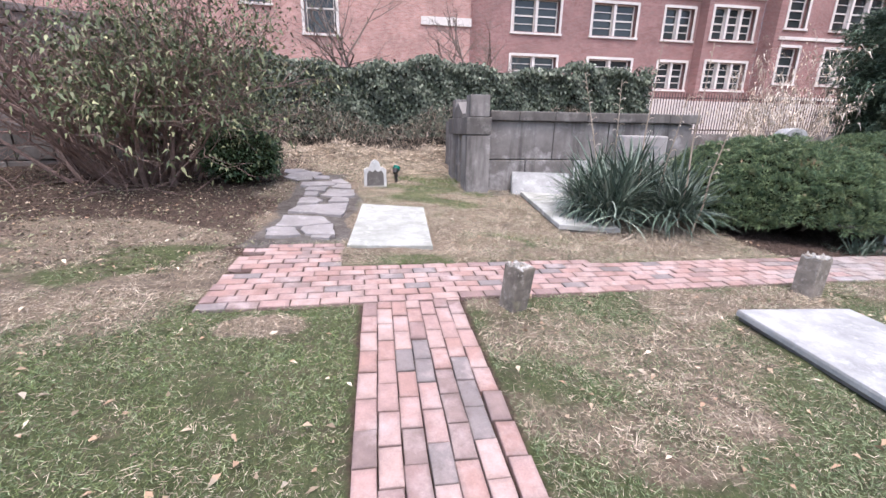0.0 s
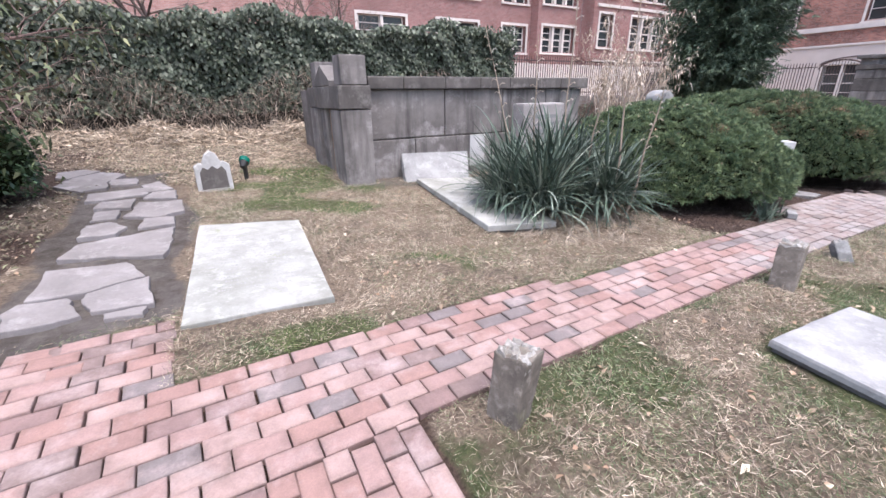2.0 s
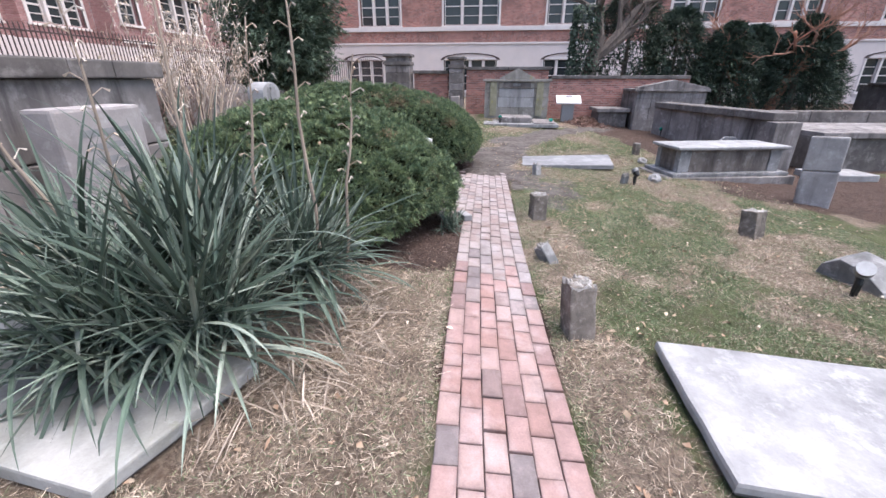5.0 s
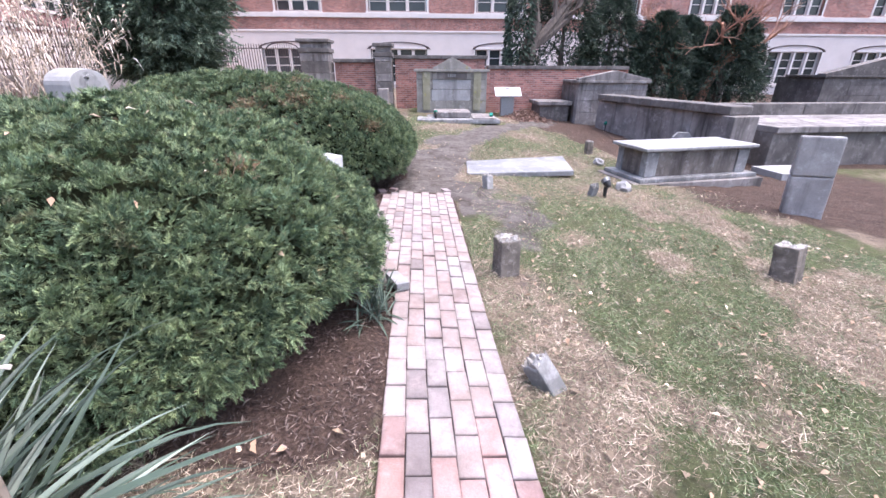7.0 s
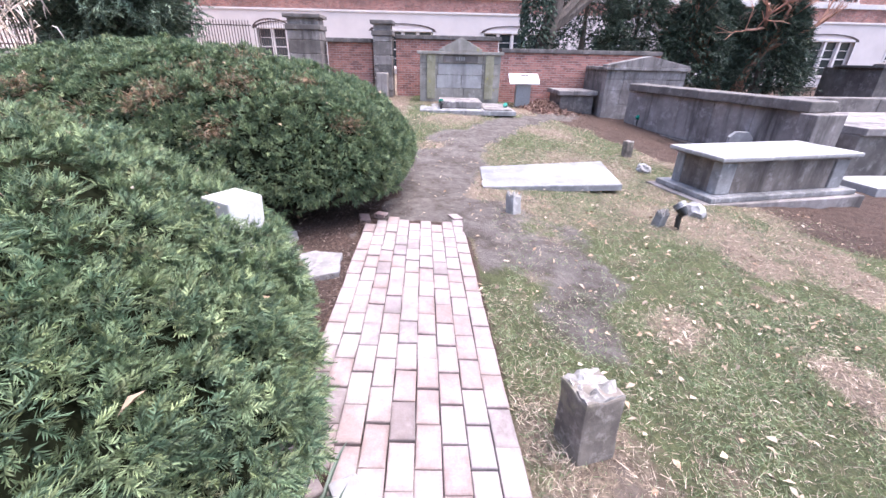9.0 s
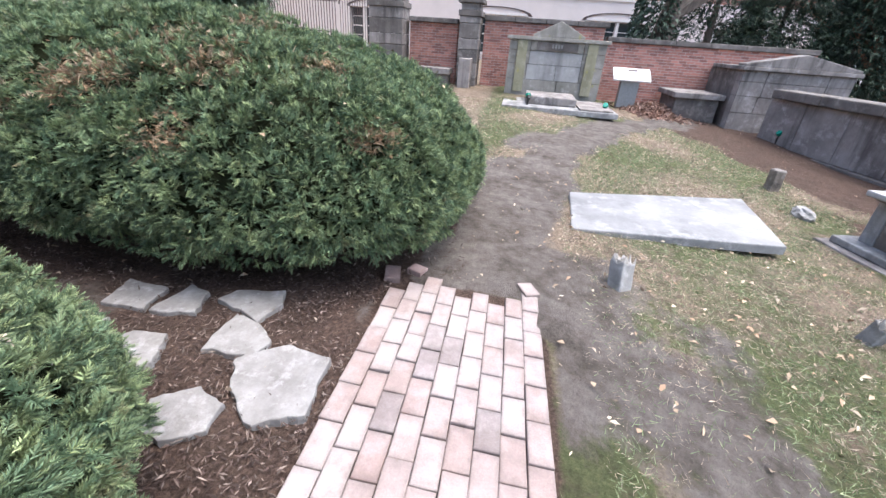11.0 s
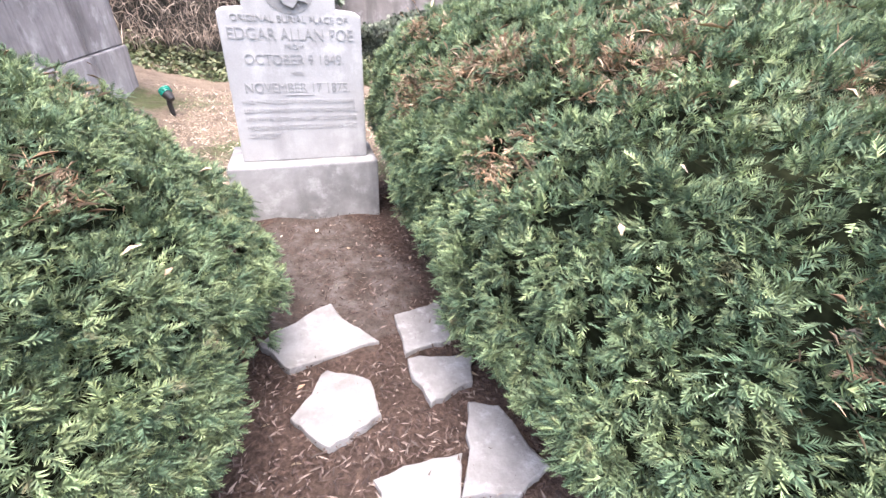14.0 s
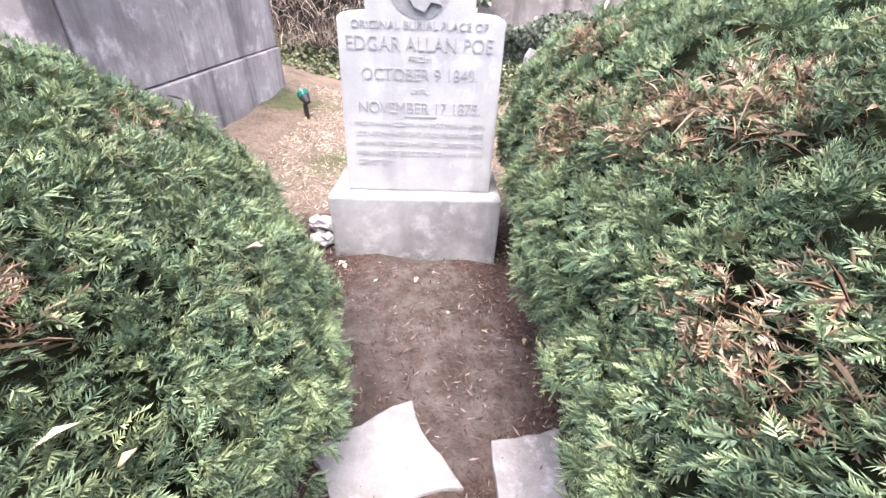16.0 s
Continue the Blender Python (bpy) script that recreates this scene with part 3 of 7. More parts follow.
# ---- the tomb vault with its panelled wall ----
def vault():
    z0, face = 0.15, 7.1
    t = thing("tomb_vault", "grey weathered stone burial vault with panelled side and block piers", "tomb", 3.9, 8.6, 0.2)
    off = Matrix.Translation((-3.9, -8.6, -0.2))

    def put(name, bm, mat, label=""):
        bmesh.ops.transform(bm, matrix=off, verts=bm.verts[:])
        return part(name, bm, mat, t, label)

    put("core", block(1.75, 5.78, face + 0.06, 10.5, 0.0, 1.58), M_TOMB_DARK)
    low = [1.93, 2.62, 4.02, 4.72, 5.84]
    for a, b in zip(low, low[1:]):
        put("wall_slab", block(a + 0.007, b - 0.007, face - 0.02, face + 0.2, z0, 0.891, 0.014, 0.006, 2), M_TOMB)
    high = [1.93, 3.12, 4.16, 5.05, 5.84]
    for a, b in zip(high, high[1:]):
        put("wall_slab", block(a + 0.007, b - 0.007, face, face + 0.2, 0.906, 1.55, 0.014, 0.006, 2), M_TOMB)
    cap = [1.93, 2.45, 3.1, 3.7, 4.25, 4.85, 5.3, 5.92]
    for a, b in zip(cap, cap[1:]):
        put("cap_stone", block(a + 0.003, b - 0.003, face - 0.07, face + 0.5, 1.555, 1.715, 0.018, 0.006), M_TOMB_DARK)
    # east slabs: whitish streaked stone, its colour also lightened to brighten this side
    ys = [7.32, 8.4, 9.5, 10.55]
    for a, b in zip(ys, ys[1:]):
        put("wall_slab", block(5.66, 5.86, a + 0.006, b - 0.006, -0.1, 0.618, 0.012, 0.004), M_TOMB_PALE, "pale streaked slab, lightened to brighten the east side")
        put("wall_slab", block(5.64, 5.83, a + 0.006, b - 0.006, 0.63, 1.55, 0.012, 0.004), M_TOMB_PALE, "pale streaked slab, lightened to brighten the east side")
        put("cap_stone", block(5.45, 5.92, a + 0.003, b - 0.003, 1.555, 1.715, 0.018, 0.006), M_TOMB_DARK)
    # entrance front, facing west
    for y0, y1 in ((6.86, 7.28), (8.15, 8.57)):
        put("pier", block(1.50, 1.9, y0, y1, 0.25, 1.31, 0.012, 0.004), M_TOMB, "smooth square stone corner pier")
        put("pier_band", block(1.485, 1.91, y0 - 0.012, y1 + 0.012, 1.322, 1.60, 0.012, 0.004), M_TOMB_DARK)
        put("pier_block", block(1.55, 1.88, y0 + 0.03, y1 - 0.07, 1.608, 1.95, 0.012, 0.004), M_TOMB, "square stone block on the pier")
        put("pier_foot", block(1.46, 1.925, y0 - 0.03, y1 + 0.03, 0.1, 0.36, 0.015, 0.004), M_TOMB)
    put("front_panel", block(1.56, 1.8, 7.285, 7.60, 0.25, 1.31, 0.01, 0.004), M_TOMB)
    put("spalled_panel", block(1.60, 1.8, 7.605, 7.80, 0.25, 1.31, 0.01, 0.012, 2), M_SANDSTONE, "tan sandstone panel with its face flaked off")
    put("front_panel", block(1.56, 1.8, 7.805, 8.145, 0.25, 1.31, 0.01, 0.004), M_TOMB)
    put("lintel", block(1.50, 1.85, 7.315, 8.115, 1.315, 1.60, 0.012, 0.004), M_TOMB_DARK)
    g = profile_slab([(-0.43, 0), (0.43, 0), (0.43, 0.06), (0.0, 0.27), (-0.43, 0.06)], 0.40, 0.01)
    bmesh.ops.transform(g, matrix=pose(1.70, 7.72, 1.605, 0, 0, 90), verts=g.verts[:])
    put("pediment", g, M_TOMB_DARK, "low gabled stone pediment")
    put("white_patch", block(3.55, 3.82, face - 0.028, face + 0.02, 0.42, 0.89, 0.006, 0.006, 1), M_TABLET, "white marble tablet let into the wall")


vault()


# ---- brick paths ----
def brick_meshes(mat):
    out = []
    for k in range(7):
        bm = bmesh.new()
        lx = 0.1955 + 0.003 * math.sin(k * 2.1)
        ly = 0.0985 + 0.0018 * math.cos(k * 1.7)
        box(bm, -lx / 2, lx / 2, -ly / 2, ly / 2, -0.05, 0.0, 0.0)
        top = [e for e in bm.edges if all(abs(v.co.z) < 1e-6 for v in e.verts)]
        bmesh.ops.bevel(bm, geom=top, offset=0.006, segments=2, affect="EDGES", profile=0.5)
        for v in bm.verts:
            v.co.x += 0.002 * math.sin(k * 3.3 + v.co.y * 60)
            v.co.y += 0.0015 * math.sin(k * 1.3 + v.co.x * 30)
        me = bpy.data.meshes.new("brick")
        bm.to_mesh(me)
        bm.free()
        me.materials.append(mat)
        out.append(me)
    return out


BRICKS = brick_meshes(M_PAVER)
BRICKS_PALE = brick_meshes(M_PAVER_PALE)


def lay(parent, x, y, turn, meshes, rnd, length=1.0, lift=0.0):
    ob = new("brick", rnd.choice(meshes))
    ob.parent = parent
    slope = Euler((math.atan(0.06) + radians(rnd.gauss(0, 0.7)), math.atan(0.03 if x < 12 else 0) + radians(rnd.gauss(0, 0.7)), 0)).to_matrix().to_4x4()
    z = gz(x, y) + 0.014 + lift + rnd.gauss(0, 0.0025)
    spin = pose(0, 0, 0, 0, 0, turn + rnd.gauss(0, 0.7))
    ob.matrix_world = Matrix.Translation((x, y, z)) @ slope @ spin @ Matrix.Diagonal((length * 1.03 if length > 0.9 else length, 1.03, 1, 1))
    return ob


def lay_paths():
    rnd = random.Random(3)
    step, row = 0.2085, 0.1035
    west = thing("pavement_west", "red brick path in running bond beside the lawn", "brick path", kind="structure")
    east = thing("pavement_east", "worn pale pink brick path beside the clipped yews", "brick path", kind="structure")
    near = thing("pavement_south", "red brick walk leading up to the crossing path", "brick path", kind="structure")
    for r in range(13):
        x = -1.26 + (0.5 * step if r % 2 else 0) + rnd.uniform(-0.01, 0.01)
        while x < 9.0:
            xc = x + step / 2
            edge = float(south(xc))
            y = edge + (r + 0.5) * row
            limit = 13 if xc < -0.42 else 7 if xc < 2.0 else 6 if xc < 6.05 else 9
            end = 8.86 - 0.05 * (r % 3) + (0.06 if r in (1, 2) else 0)
            if r < limit and xc < end and not (xc < -1.13 and rnd.random() < 0.15):
                a = math.degrees(math.atan((float(south(xc + 0.1)) - float(south(xc - 0.1))) / 0.2))
                pale = xc + rnd.gauss(0, 0.35) > 4.6
                lay(east if xc > 4.2 else west, xc, y, a, BRICKS_PALE if pale else BRICKS, rnd)
            elif 7 <= r < 13 and x < -0.40:
                lay(west, (x - 0.34) / 2, y, 3, BRICKS, rnd, min(0.89, (-0.34 - x) / step))
            x += step
        if r % 2:
            lay(west, -1.26 + step / 4, float(south(-1.2)) + (r + 0.5) * row, 3, BRICKS, rnd, 0.5)
    lay(east, 8.98, 3.2, 24, BRICKS_PALE, rnd, 0.75, 0.02)
    lay(east, 6.02, 3.9, -52, BRICKS_PALE, rnd, 0.95, 0.02)
    lay(east, 8.93, 4.1, 14, BRICKS, rnd, 0.9, 0.015)
    lay(east, 9.02, 3.95, 70, BRICKS, rnd, 0.55, 0.012)
    for c in range(7):
        y = -2.6 - 14 * step + (0.5 * step if c % 2 else 0)
        while y < 2.86:
            yc = y + step / 2
            spread = 1 + 0.045 * max(0, 2.6 - yc) / 2
            x = 0.235 + (c - 3) * row * spread + (0.02 if c == 6 else 0) * smooth(2.2, 0.8, yc)
            edge = float(south(x)) - 0.004
            if y + step <= edge + 0.008:
                lay(near, float(x), yc, 90 - (1.2 if c == 6 else 0), BRICKS, rnd)
            elif y < edge - 0.03:
                lay(near, float(x), (y + edge) / 2, 90, BRICKS, rnd, (edge - y) / step)
            y += step


# ---- stone stumps along the path ----
def stump(x, y, size, height, turn, lean, broken=0.06, mat=None):
    z = gz(x, y) - 0.06
    t = thing("stone_stump", "square broken-off stone post standing in the grass beside the path", "stone post", x, y, z, turn, "stone stumps along the path")
    rnd = random.Random(int(x * 100) + 11)
    tilt = pose(0, 0, 0, lean[0], lean[1], 0)
    s = size / 2
    bm = bmesh.new()
    box(bm, -s, s, -s, s, 0, height, 0.012, 0, 3)
    for v in bm.verts:
        k = v.co.z / height
        v.co += noise.noise_vector(v.co * 9 + Vector((x, y, 0))) * 0.009
        if k > 0.9:
            v.co.z -= broken * 0.7 * max(0, noise.noise(Vector((v.co.x * 14 + x, v.co.y * 14, 3))) + 0.15)
    bmesh.ops.transform(bm, matrix=tilt, verts=bm.verts[:])
    part("shaft", bm, mat or M_POST, t)
    bm = bmesh.new()
    n = 9
    grid = [[bm.verts.new(((i / (n - 1) - 0.5) * size * 0.93, (j / (n - 1) - 0.5) * size * 0.93, height + 0.004 - broken * 0.4 + broken * (0.9 * noise.noise(Vector((i * 0.55 + x * 3, j * 0.55 + y, 1.0))) + 0.25))) for j in range(n)] for i in range(n)]
    for i in range(n - 1):
        for j in range(n - 1):
            bm.faces.new((grid[i][j], grid[i + 1][j], grid[i + 1][j + 1], grid[i][j + 1]))
    low = bmesh.ops.extrude_face_region(bm, geom=bm.faces[:])["geom"]
    for g in low:
        if isinstance(g, bmesh.types.BMVert):
            g.co.z = height * 0.86
    bmesh.ops.recalc_face_normals(bm, faces=bm.faces[:])
    bmesh.ops.transform(bm, matrix=tilt, verts=bm.verts[:])
    part("broken_top", bm, M_POST_TOP, t, "pale jagged broken top")
    return t


stump(0.98, 2.70, 0.155, 0.40, 22, (3, 4), 0.05)
stump(3.71, 2.80, 0.165, 0.41, 12, (-2, 7), 0.06)
stump(6.27, 2.82, 0.17, 0.37, 15, (0, 3), 0.05)
stump(6.39, 0.30, 0.19, 0.37, 30, (3, 9), 0.04)
stump(4.90, 2.80, 0.11, 0.24, 38, (-14, 30), 0.08, M_BASE)
stump(13.3, -0.46, 0.15, 0.36, 10, (0, 0), 0.03)
stump(9.27, 2.56, 0.12, 0.27, 35, (12, 16), 0.10, M_BASE)
stump(9.24, 0.98, 0.10, 0.24, 20, (-4, -14), 0.10, M_BASE)


# ---- flat grave slabs ----
def flat_slab(label, corners, dz, thick, mat, lines=0, along=0, bevel=0.012, moulded=False, group=""):
    cx, cy = sum(p[0] for p in corners) / 4, sum(p[1] for p in corners) / 4
    t = thing("grave_slab", label, "grave slab", cx, cy, gz(cx, cy) + dz, 0, group)
    slope = Euler((math.atan(0.06), math.atan(0.03), 0)).to_matrix().to_4x4() if cx < 9 else Matrix()
    ring = []
    for a, b in zip(corners, corners[1:] + corners[:1]):
        for k in range(6):
            u = k / 6
            jx, jy = noise.noise(Vector((a[0] + u * 9, a[1], 5))) * 0.008, noise.noise(Vector((a[0], a[1] + u * 9, 8))) * 0.008
            ring.append((a[0] + (b[0] - a[0]) * u - cx + jx, a[1] + (b[1] - a[1]) * u - cy + jy))
    bm = prism(ring, -thick, 0, bevel)
    bmesh.ops.transform(bm, matrix=slope, verts=bm.verts[:])
    part("slab", bm, mat, t)
    # dark inset below the edge imitates the shadowed gap under the slab
    if moulded:
        bm = prism([(x * 0.965, y * 0.98) for x, y in ring], -thick - 0.03, -thick - 0.001)
        bmesh.ops.transform(bm, matrix=slope, verts=bm.verts[:])
        part("shade_gap_inset", bm, M_TOMB_DARK, t)
    if lines:
        rnd = random.Random(lines + int(cx * 10))
        c = [Vector((p[0] - cx, p[1] - cy, 0)) for p in corners]
        for k in range(lines):
            u = 0.2 + 0.6 * k / max(1, lines - 1)
            a, b = c[0].lerp(c[3], u), c[1].lerp(c[2], u)
            m0, m1 = rnd.uniform(0.1, 0.22), rnd.uniform(0.78, 0.9)
            bm = bmesh.new()
            s = m0
            while s < m1:
                e = min(m1, s + rnd.uniform(0.006, 0.02))
                p, q = a.lerp(b, s), a.lerp(b, e)
                w = (c[3] - c[0]).normalized() * rnd.choice((0.003, 0.008, 0.012))
                vs = [bm.verts.new(v + Vector((0, 0, 0.003))) for v in (p - w, q - w, q + w, p + w)]
                bm.faces.new(vs)
                s = e + rnd.choice((0.007, 0.009, 0.012, 0.035))
            bmesh.ops.recalc_face_normals(bm, faces=bm.faces[:])
            bmesh.ops.transform(bm, matrix=slope, verts=bm.verts[:])
            part("inscription_line", bm, M_FAINT, t, "worn unreadable line of carving")
    return t


flat_slab("white marble grave slab set flat in dry grass beside the flagstones", [(-0.31, 4.02), (0.55, 4.00), (0.64, 5.62), (-0.21, 5.78)], 0.036, 0.09, M_MARBLE_DIRTY, 17)
flat_slab("mossy white marble ledger slab half covered by yucca leaves", [(2.22, 4.64), (2.95, 4.48), (3.30, 6.42), (2.40, 6.62)], 0.085, 0.06, M_MARBLE_DIRTY, moulded=True)
flat_slab("white marble ledger slab with moulded edge lying on the lawn", [(2.60, 0.55), (3.58, 0.52), (3.60, 2.38), (2.63, 2.42)], 0.09, 0.05, M_MARBLE, 0, bevel=0.02, moulded=True)
flat_slab("cracked white marble slab lying tilted on the lawn", [(10.3, 2.78), (10.5, 0.84), (11.9, 0.62), (11.4, 2.70)], 0.10, 0.085, M_MARBLE_GREY, bevel=0.015)


def slant_marker():
    t = thing("slant_gravestone", "blank white marble slab leaning back against the vault wall", "gravestone", 2.84, 6.8, gz(2.84, 6.8))
    bm = bmesh.new()
    low, high = [(-0.52, -0.02), (0.40, -0.20)], [(-0.46, 0.26), (0.55, 0.10)]
    th = 0.07
    pts = [(low[0][0], low[0][1], 0.0), (low[1][0], low[1][1], 0.0), (high[1][0], high[1][1], 0.36), (high[0][0], high[0][1], 0.38)]
    back = [(p[0], p[1] + th * 0.9 + (0.04 if i < 2 else 0), max(-0.06, p[2] - th * 0.8)) for i, p in enumerate(pts)]
    f = [bm.verts.new(p) for p in pts]
    g = [bm.verts.new(p) for p in back]
    bm.faces.new(f)
    bm.faces.new(g[::-1])
    for i in range(4):
        bm.faces.new((f[i], g[i], g[(i + 1) % 4], f[(i + 1) % 4]))
    bmesh.ops.recalc_face_normals(bm, faces=bm.faces[:])
    bmesh.ops.bevel(bm, geom=bm.edges[:], offset=0.008, segments=2, affect="EDGES")
    part("slab", bm, M_MARBLE, t)
    part("backing", block(-0.38, 0.42, 0.2, 0.28, -0.1, 0.17, 0.02, 0.01, 1), M_TOMB_DARK, t)


slant_marker()


# ---- the named grave marker ----
def lettering(text, width, height, parent, x, z, y):
    cu = bpy.data.curves.new("lettering", "FONT")
    cu.body, cu.align_x, cu.align_y, cu.size, cu.extrude = text, "CENTER", "CENTER", 1.0, 0.004
    cu.offset = -0.006
    ob = bpy.data.objects.new("lettering", cu)
    me = bpy.data.meshes.new_from_object(ob)
    bpy.data.objects.remove(ob)
    xs = [v.co.x for v in me.vertices]
    hs = [v.co.y for v in me.vertices]
    sx, sy = width / (max(xs) - min(xs)), height / (max(hs) - min(hs))
    cx, cy = (max(xs) + min(xs)) / 2, (max(hs) + min(hs)) / 2
    for v in me.vertices:
        v.co = Vector(((v.co.x - cx) * sx + x, y - v.co.z, (v.co.y - cy) * sy + z))
    whole = bmesh.new()
    whole.from_mesh(me)
    bpy.data.meshes.remove(me)
    bmesh.ops.remove_doubles(whole, verts=whole.verts[:], dist=0.00002)
    todo = set(whole.verts)
    while todo:
        stack = [todo.pop()]
        island = []
        while stack:
            v = stack.pop()
            island.append(v)
            for e in v.link_edges:
                q = e.other_vert(v)
                if q in todo:
                    todo.discard(q)
                    stack.append(q)
        one = bmesh.new()
        copies = {v: one.verts.new(v.co) for v in island}
        for f in {f for v in island for f in v.link_faces}:
            one.faces.new([copies[v] for v in f.verts])
        part("letter", one, M_CARVED if height > 0.033 else M_FINE, parent)
    whole.free()


def marker():
    zb = -0.10
    t = thing("headstone", "pale grey granite headstone with carved lettering on a stained block base", "headstone", 7.85, 6.98, zb)
    part("base", block(-0.49, 0.47, -0.23, 0.23, -0.08, 0.42, 0.014, 0.004, 2), M_BASE, t, "stained granite base block")
    out = [(-0.395, 0.42), (0.41, 0.42), (0.415, 1.28), (0.385, 1.30), (0.27, 1.31), (0.27, 1.46)]
    for k in range(13):
        a = math.pi * k / 12
        out.append((0.015 + 0.255 * math.cos(a), 1.46 + 0.15 * math.sin(a)))
    out += [(-0.24, 1.46), (-0.24, 1.31), (-0.355, 1.30), (-0.375, 1.28)]
    part("stone", profile_slab(out, 0.25, 0.012), M_MARKER, t)
    # carved bird in its round
    bm = bmesh.new()
    bmesh.ops.create_circle(bm, cap_ends=True, radius=0.15, segments=32, matrix=pose(0.015, -0.128, 1.43, 90, 0, 0))
    part("roundel", bm, M_BASE, t, "carved round medallion")
    bm = profile_slab([(0.10, 1.34), (0.05, 1.35), (0.02, 1.31), (-0.03, 1.33), (-0.07, 1.40), (-0.06, 1.47), (-0.02, 1.52), (-0.06, 1.535), (0.0, 1.56), (0.04, 1.54), (0.05, 1.47), (0.06, 1.40)], 0.024, 0.004)
    bmesh.ops.translate(bm, vec=(0.015, -0.135, 0), verts=bm.verts[:])
    part("carved_bird", bm, M_CARVED, t, "bird carved in relief")
    y = -0.1262
    rows = (("ORIGINAL BURIAL PLACE OF", 0.64, 0.034, 1.258), ("EDGAR ALLAN POE", 0.70, 0.062, 1.180), ("FROM", 0.11, 0.026, 1.115), ("OCTOBER 9 1849.", 0.57, 0.056, 1.045),
            ("UNTIL", 0.09, 0.024, 0.968), ("NOVEMBER 17 1875.", 0.62, 0.056, 0.885), ("MRS. MARIA CLEMM, HIS MOTHER-IN-LAW,", 0.68, 0.028, 0.800), ("LIES UPON HIS RIGHT AND VIRGINIA POE,", 0.68, 0.028, 0.748),
            ("HIS WIFE, UPON HIS LEFT, UNDER THE", 0.68, 0.028, 0.696), ("MONUMENT ERECTED TO HIM IN THIS", 0.68, 0.028, 0.644))
    for text, w, h, z in rows:
        lettering(text, w, h, t, 0.012, z, y)
    lettering("CEMETERY.", 0.19, 0.028, t, -0.23, 0.592, y)
    part("carved_rule", block(-0.07, 0.10, y - 0.003, y + 0.003, 0.836, 0.842, 0), M_CARVED, t)


marker()


# ---- foliage masses ----
def dome_points(n, rx, ry, rz, power, base):
    """Points and outward directions over a clipped bush: a flattened dome with tucked-in skirts."""
    p = rng.normal(size=(int(n * 1.7), 3))
    p[:, 2] = p[:, 2] * 0.9 + 0.25
    p = unit(p)
    p = p[p[:, 2] > -0.62][:n]
    k = (np.abs(p[:, 0]) ** power + np.abs(p[:, 1]) ** power + np.abs(p[:, 2]) ** power) ** (-1 / power)
    q = p * k[:, None]
    lump = 1 + 0.035 * np.sin(q[:, 0] * 5.1 + 2 * q[:, 1]) * np.sin(q[:, 1] * 4.3 + 1) + 0.03 * np.sin(q[:, 2] * 9 + q[:, 0] * 6) + 0.018 * np.sin(q[:, 0] * 19 + q[:, 1] * 7) * np.sin(q[:, 1] * 17 - q[:, 2] * 11)
    w = q * np.array([rx, ry, rz])
    tuft = np.sin(w[:, 0] * 23 + 3 * np.sin(w[:, 1] * 11)) * np.sin(w[:, 1] * 21 + 3 * np.sin(w[:, 2] * 13)) * np.sin(w[:, 2] * 19 + 2 * np.sin(w[:, 0] * 9))
    pos = w * (lump + 0.10 * tuft)[:, None]
    pos[:, 2] += base
    nrm = unit(np.sign(q) * np.abs(q) ** (power - 1) / np.array([rx, ry, rz]))
    return pos, nrm


# Closed dark shell under the leaves, coloured as the bush's inner shade.
def shell(name, rx, ry, rz, power, base, k, mat, parent, z_cut):
    bm = bmesh.new()
    bmesh.ops.create_icosphere(bm, subdivisions=4, radius=1.0)
    for v in bm.verts:
        p = v.co.normalized()
        s = (abs(p.x) ** power + abs(p.y) ** power + abs(p.z) ** power) ** (-1 / power)
        v.co = Vector((p.x * s * rx * k, p.y * s * ry * k, p.z * s * rz * k + base))
        v.co += noise.noise_vector(v.co * 2.5) * 0.05
        v.co.z = max(v.co.z, z_cut)
    return part(name, bm, mat, parent, "dark shell coloured as the shade inside the bush")


class Dome:
    """A clipped bush: squarish in plan, round on top, its skirts tucked in below the widest line."""

    def __init__(self, x, y, rx, ry, mid, up, down, plan, rise, tilt=0.0):
        self.x, self.y, self.rx, self.ry, self.mid, self.up, self.down, self.plan, self.rise, self.tilt = x, y, rx, ry, mid, up, down, plan, rise, tilt

    def field(self, p):
        dz = p[:, 2] - self.mid - self.tilt * p[:, 1]
        h = (np.abs(p[:, 0] / self.rx) ** self.plan + np.abs(p[:, 1] / self.ry) ** self.plan) ** (self.rise / self.plan)
        return (h + np.abs(dz / np.where(dz > 0, self.up, self.down)) ** self.rise) ** (1 / self.rise)

    def surface(self, dirs, inset=0.0):
        """Where rays from the middle leave the bush, and the way the surface faces there."""
        p = dirs * np.array([self.rx, self.ry, self.up])
        middle = np.array([0, 0, self.mid])
        q = p / self.field(p + middle)[:, None]
        q = q / self.field(q + middle)[:, None] + middle
        e = 0.01
        base = self.field(q)
        nrm = unit(np.stack([self.field(q + np.eye(3)[k] * e) - base for k in range(3)], 1))
        w = q * np.array([1.0, 1.0, 1.2])
        swell = 0.045 * np.sin(w[:, 0] * 4.1 + 2 * np.sin(w[:, 1] * 2.7)) * np.sin(w[:, 1] * 3.7 + w[:, 2] * 3.1) + 0.03 * np.sin(w[:, 0] * 9.3 + 2 * np.sin(w[:, 2] * 7)) * np.sin(w[:, 1] * 8.9 + 1.5 * np.sin(w[:, 0] * 6))
        return q + nrm * (swell - inset)[:, None], nrm


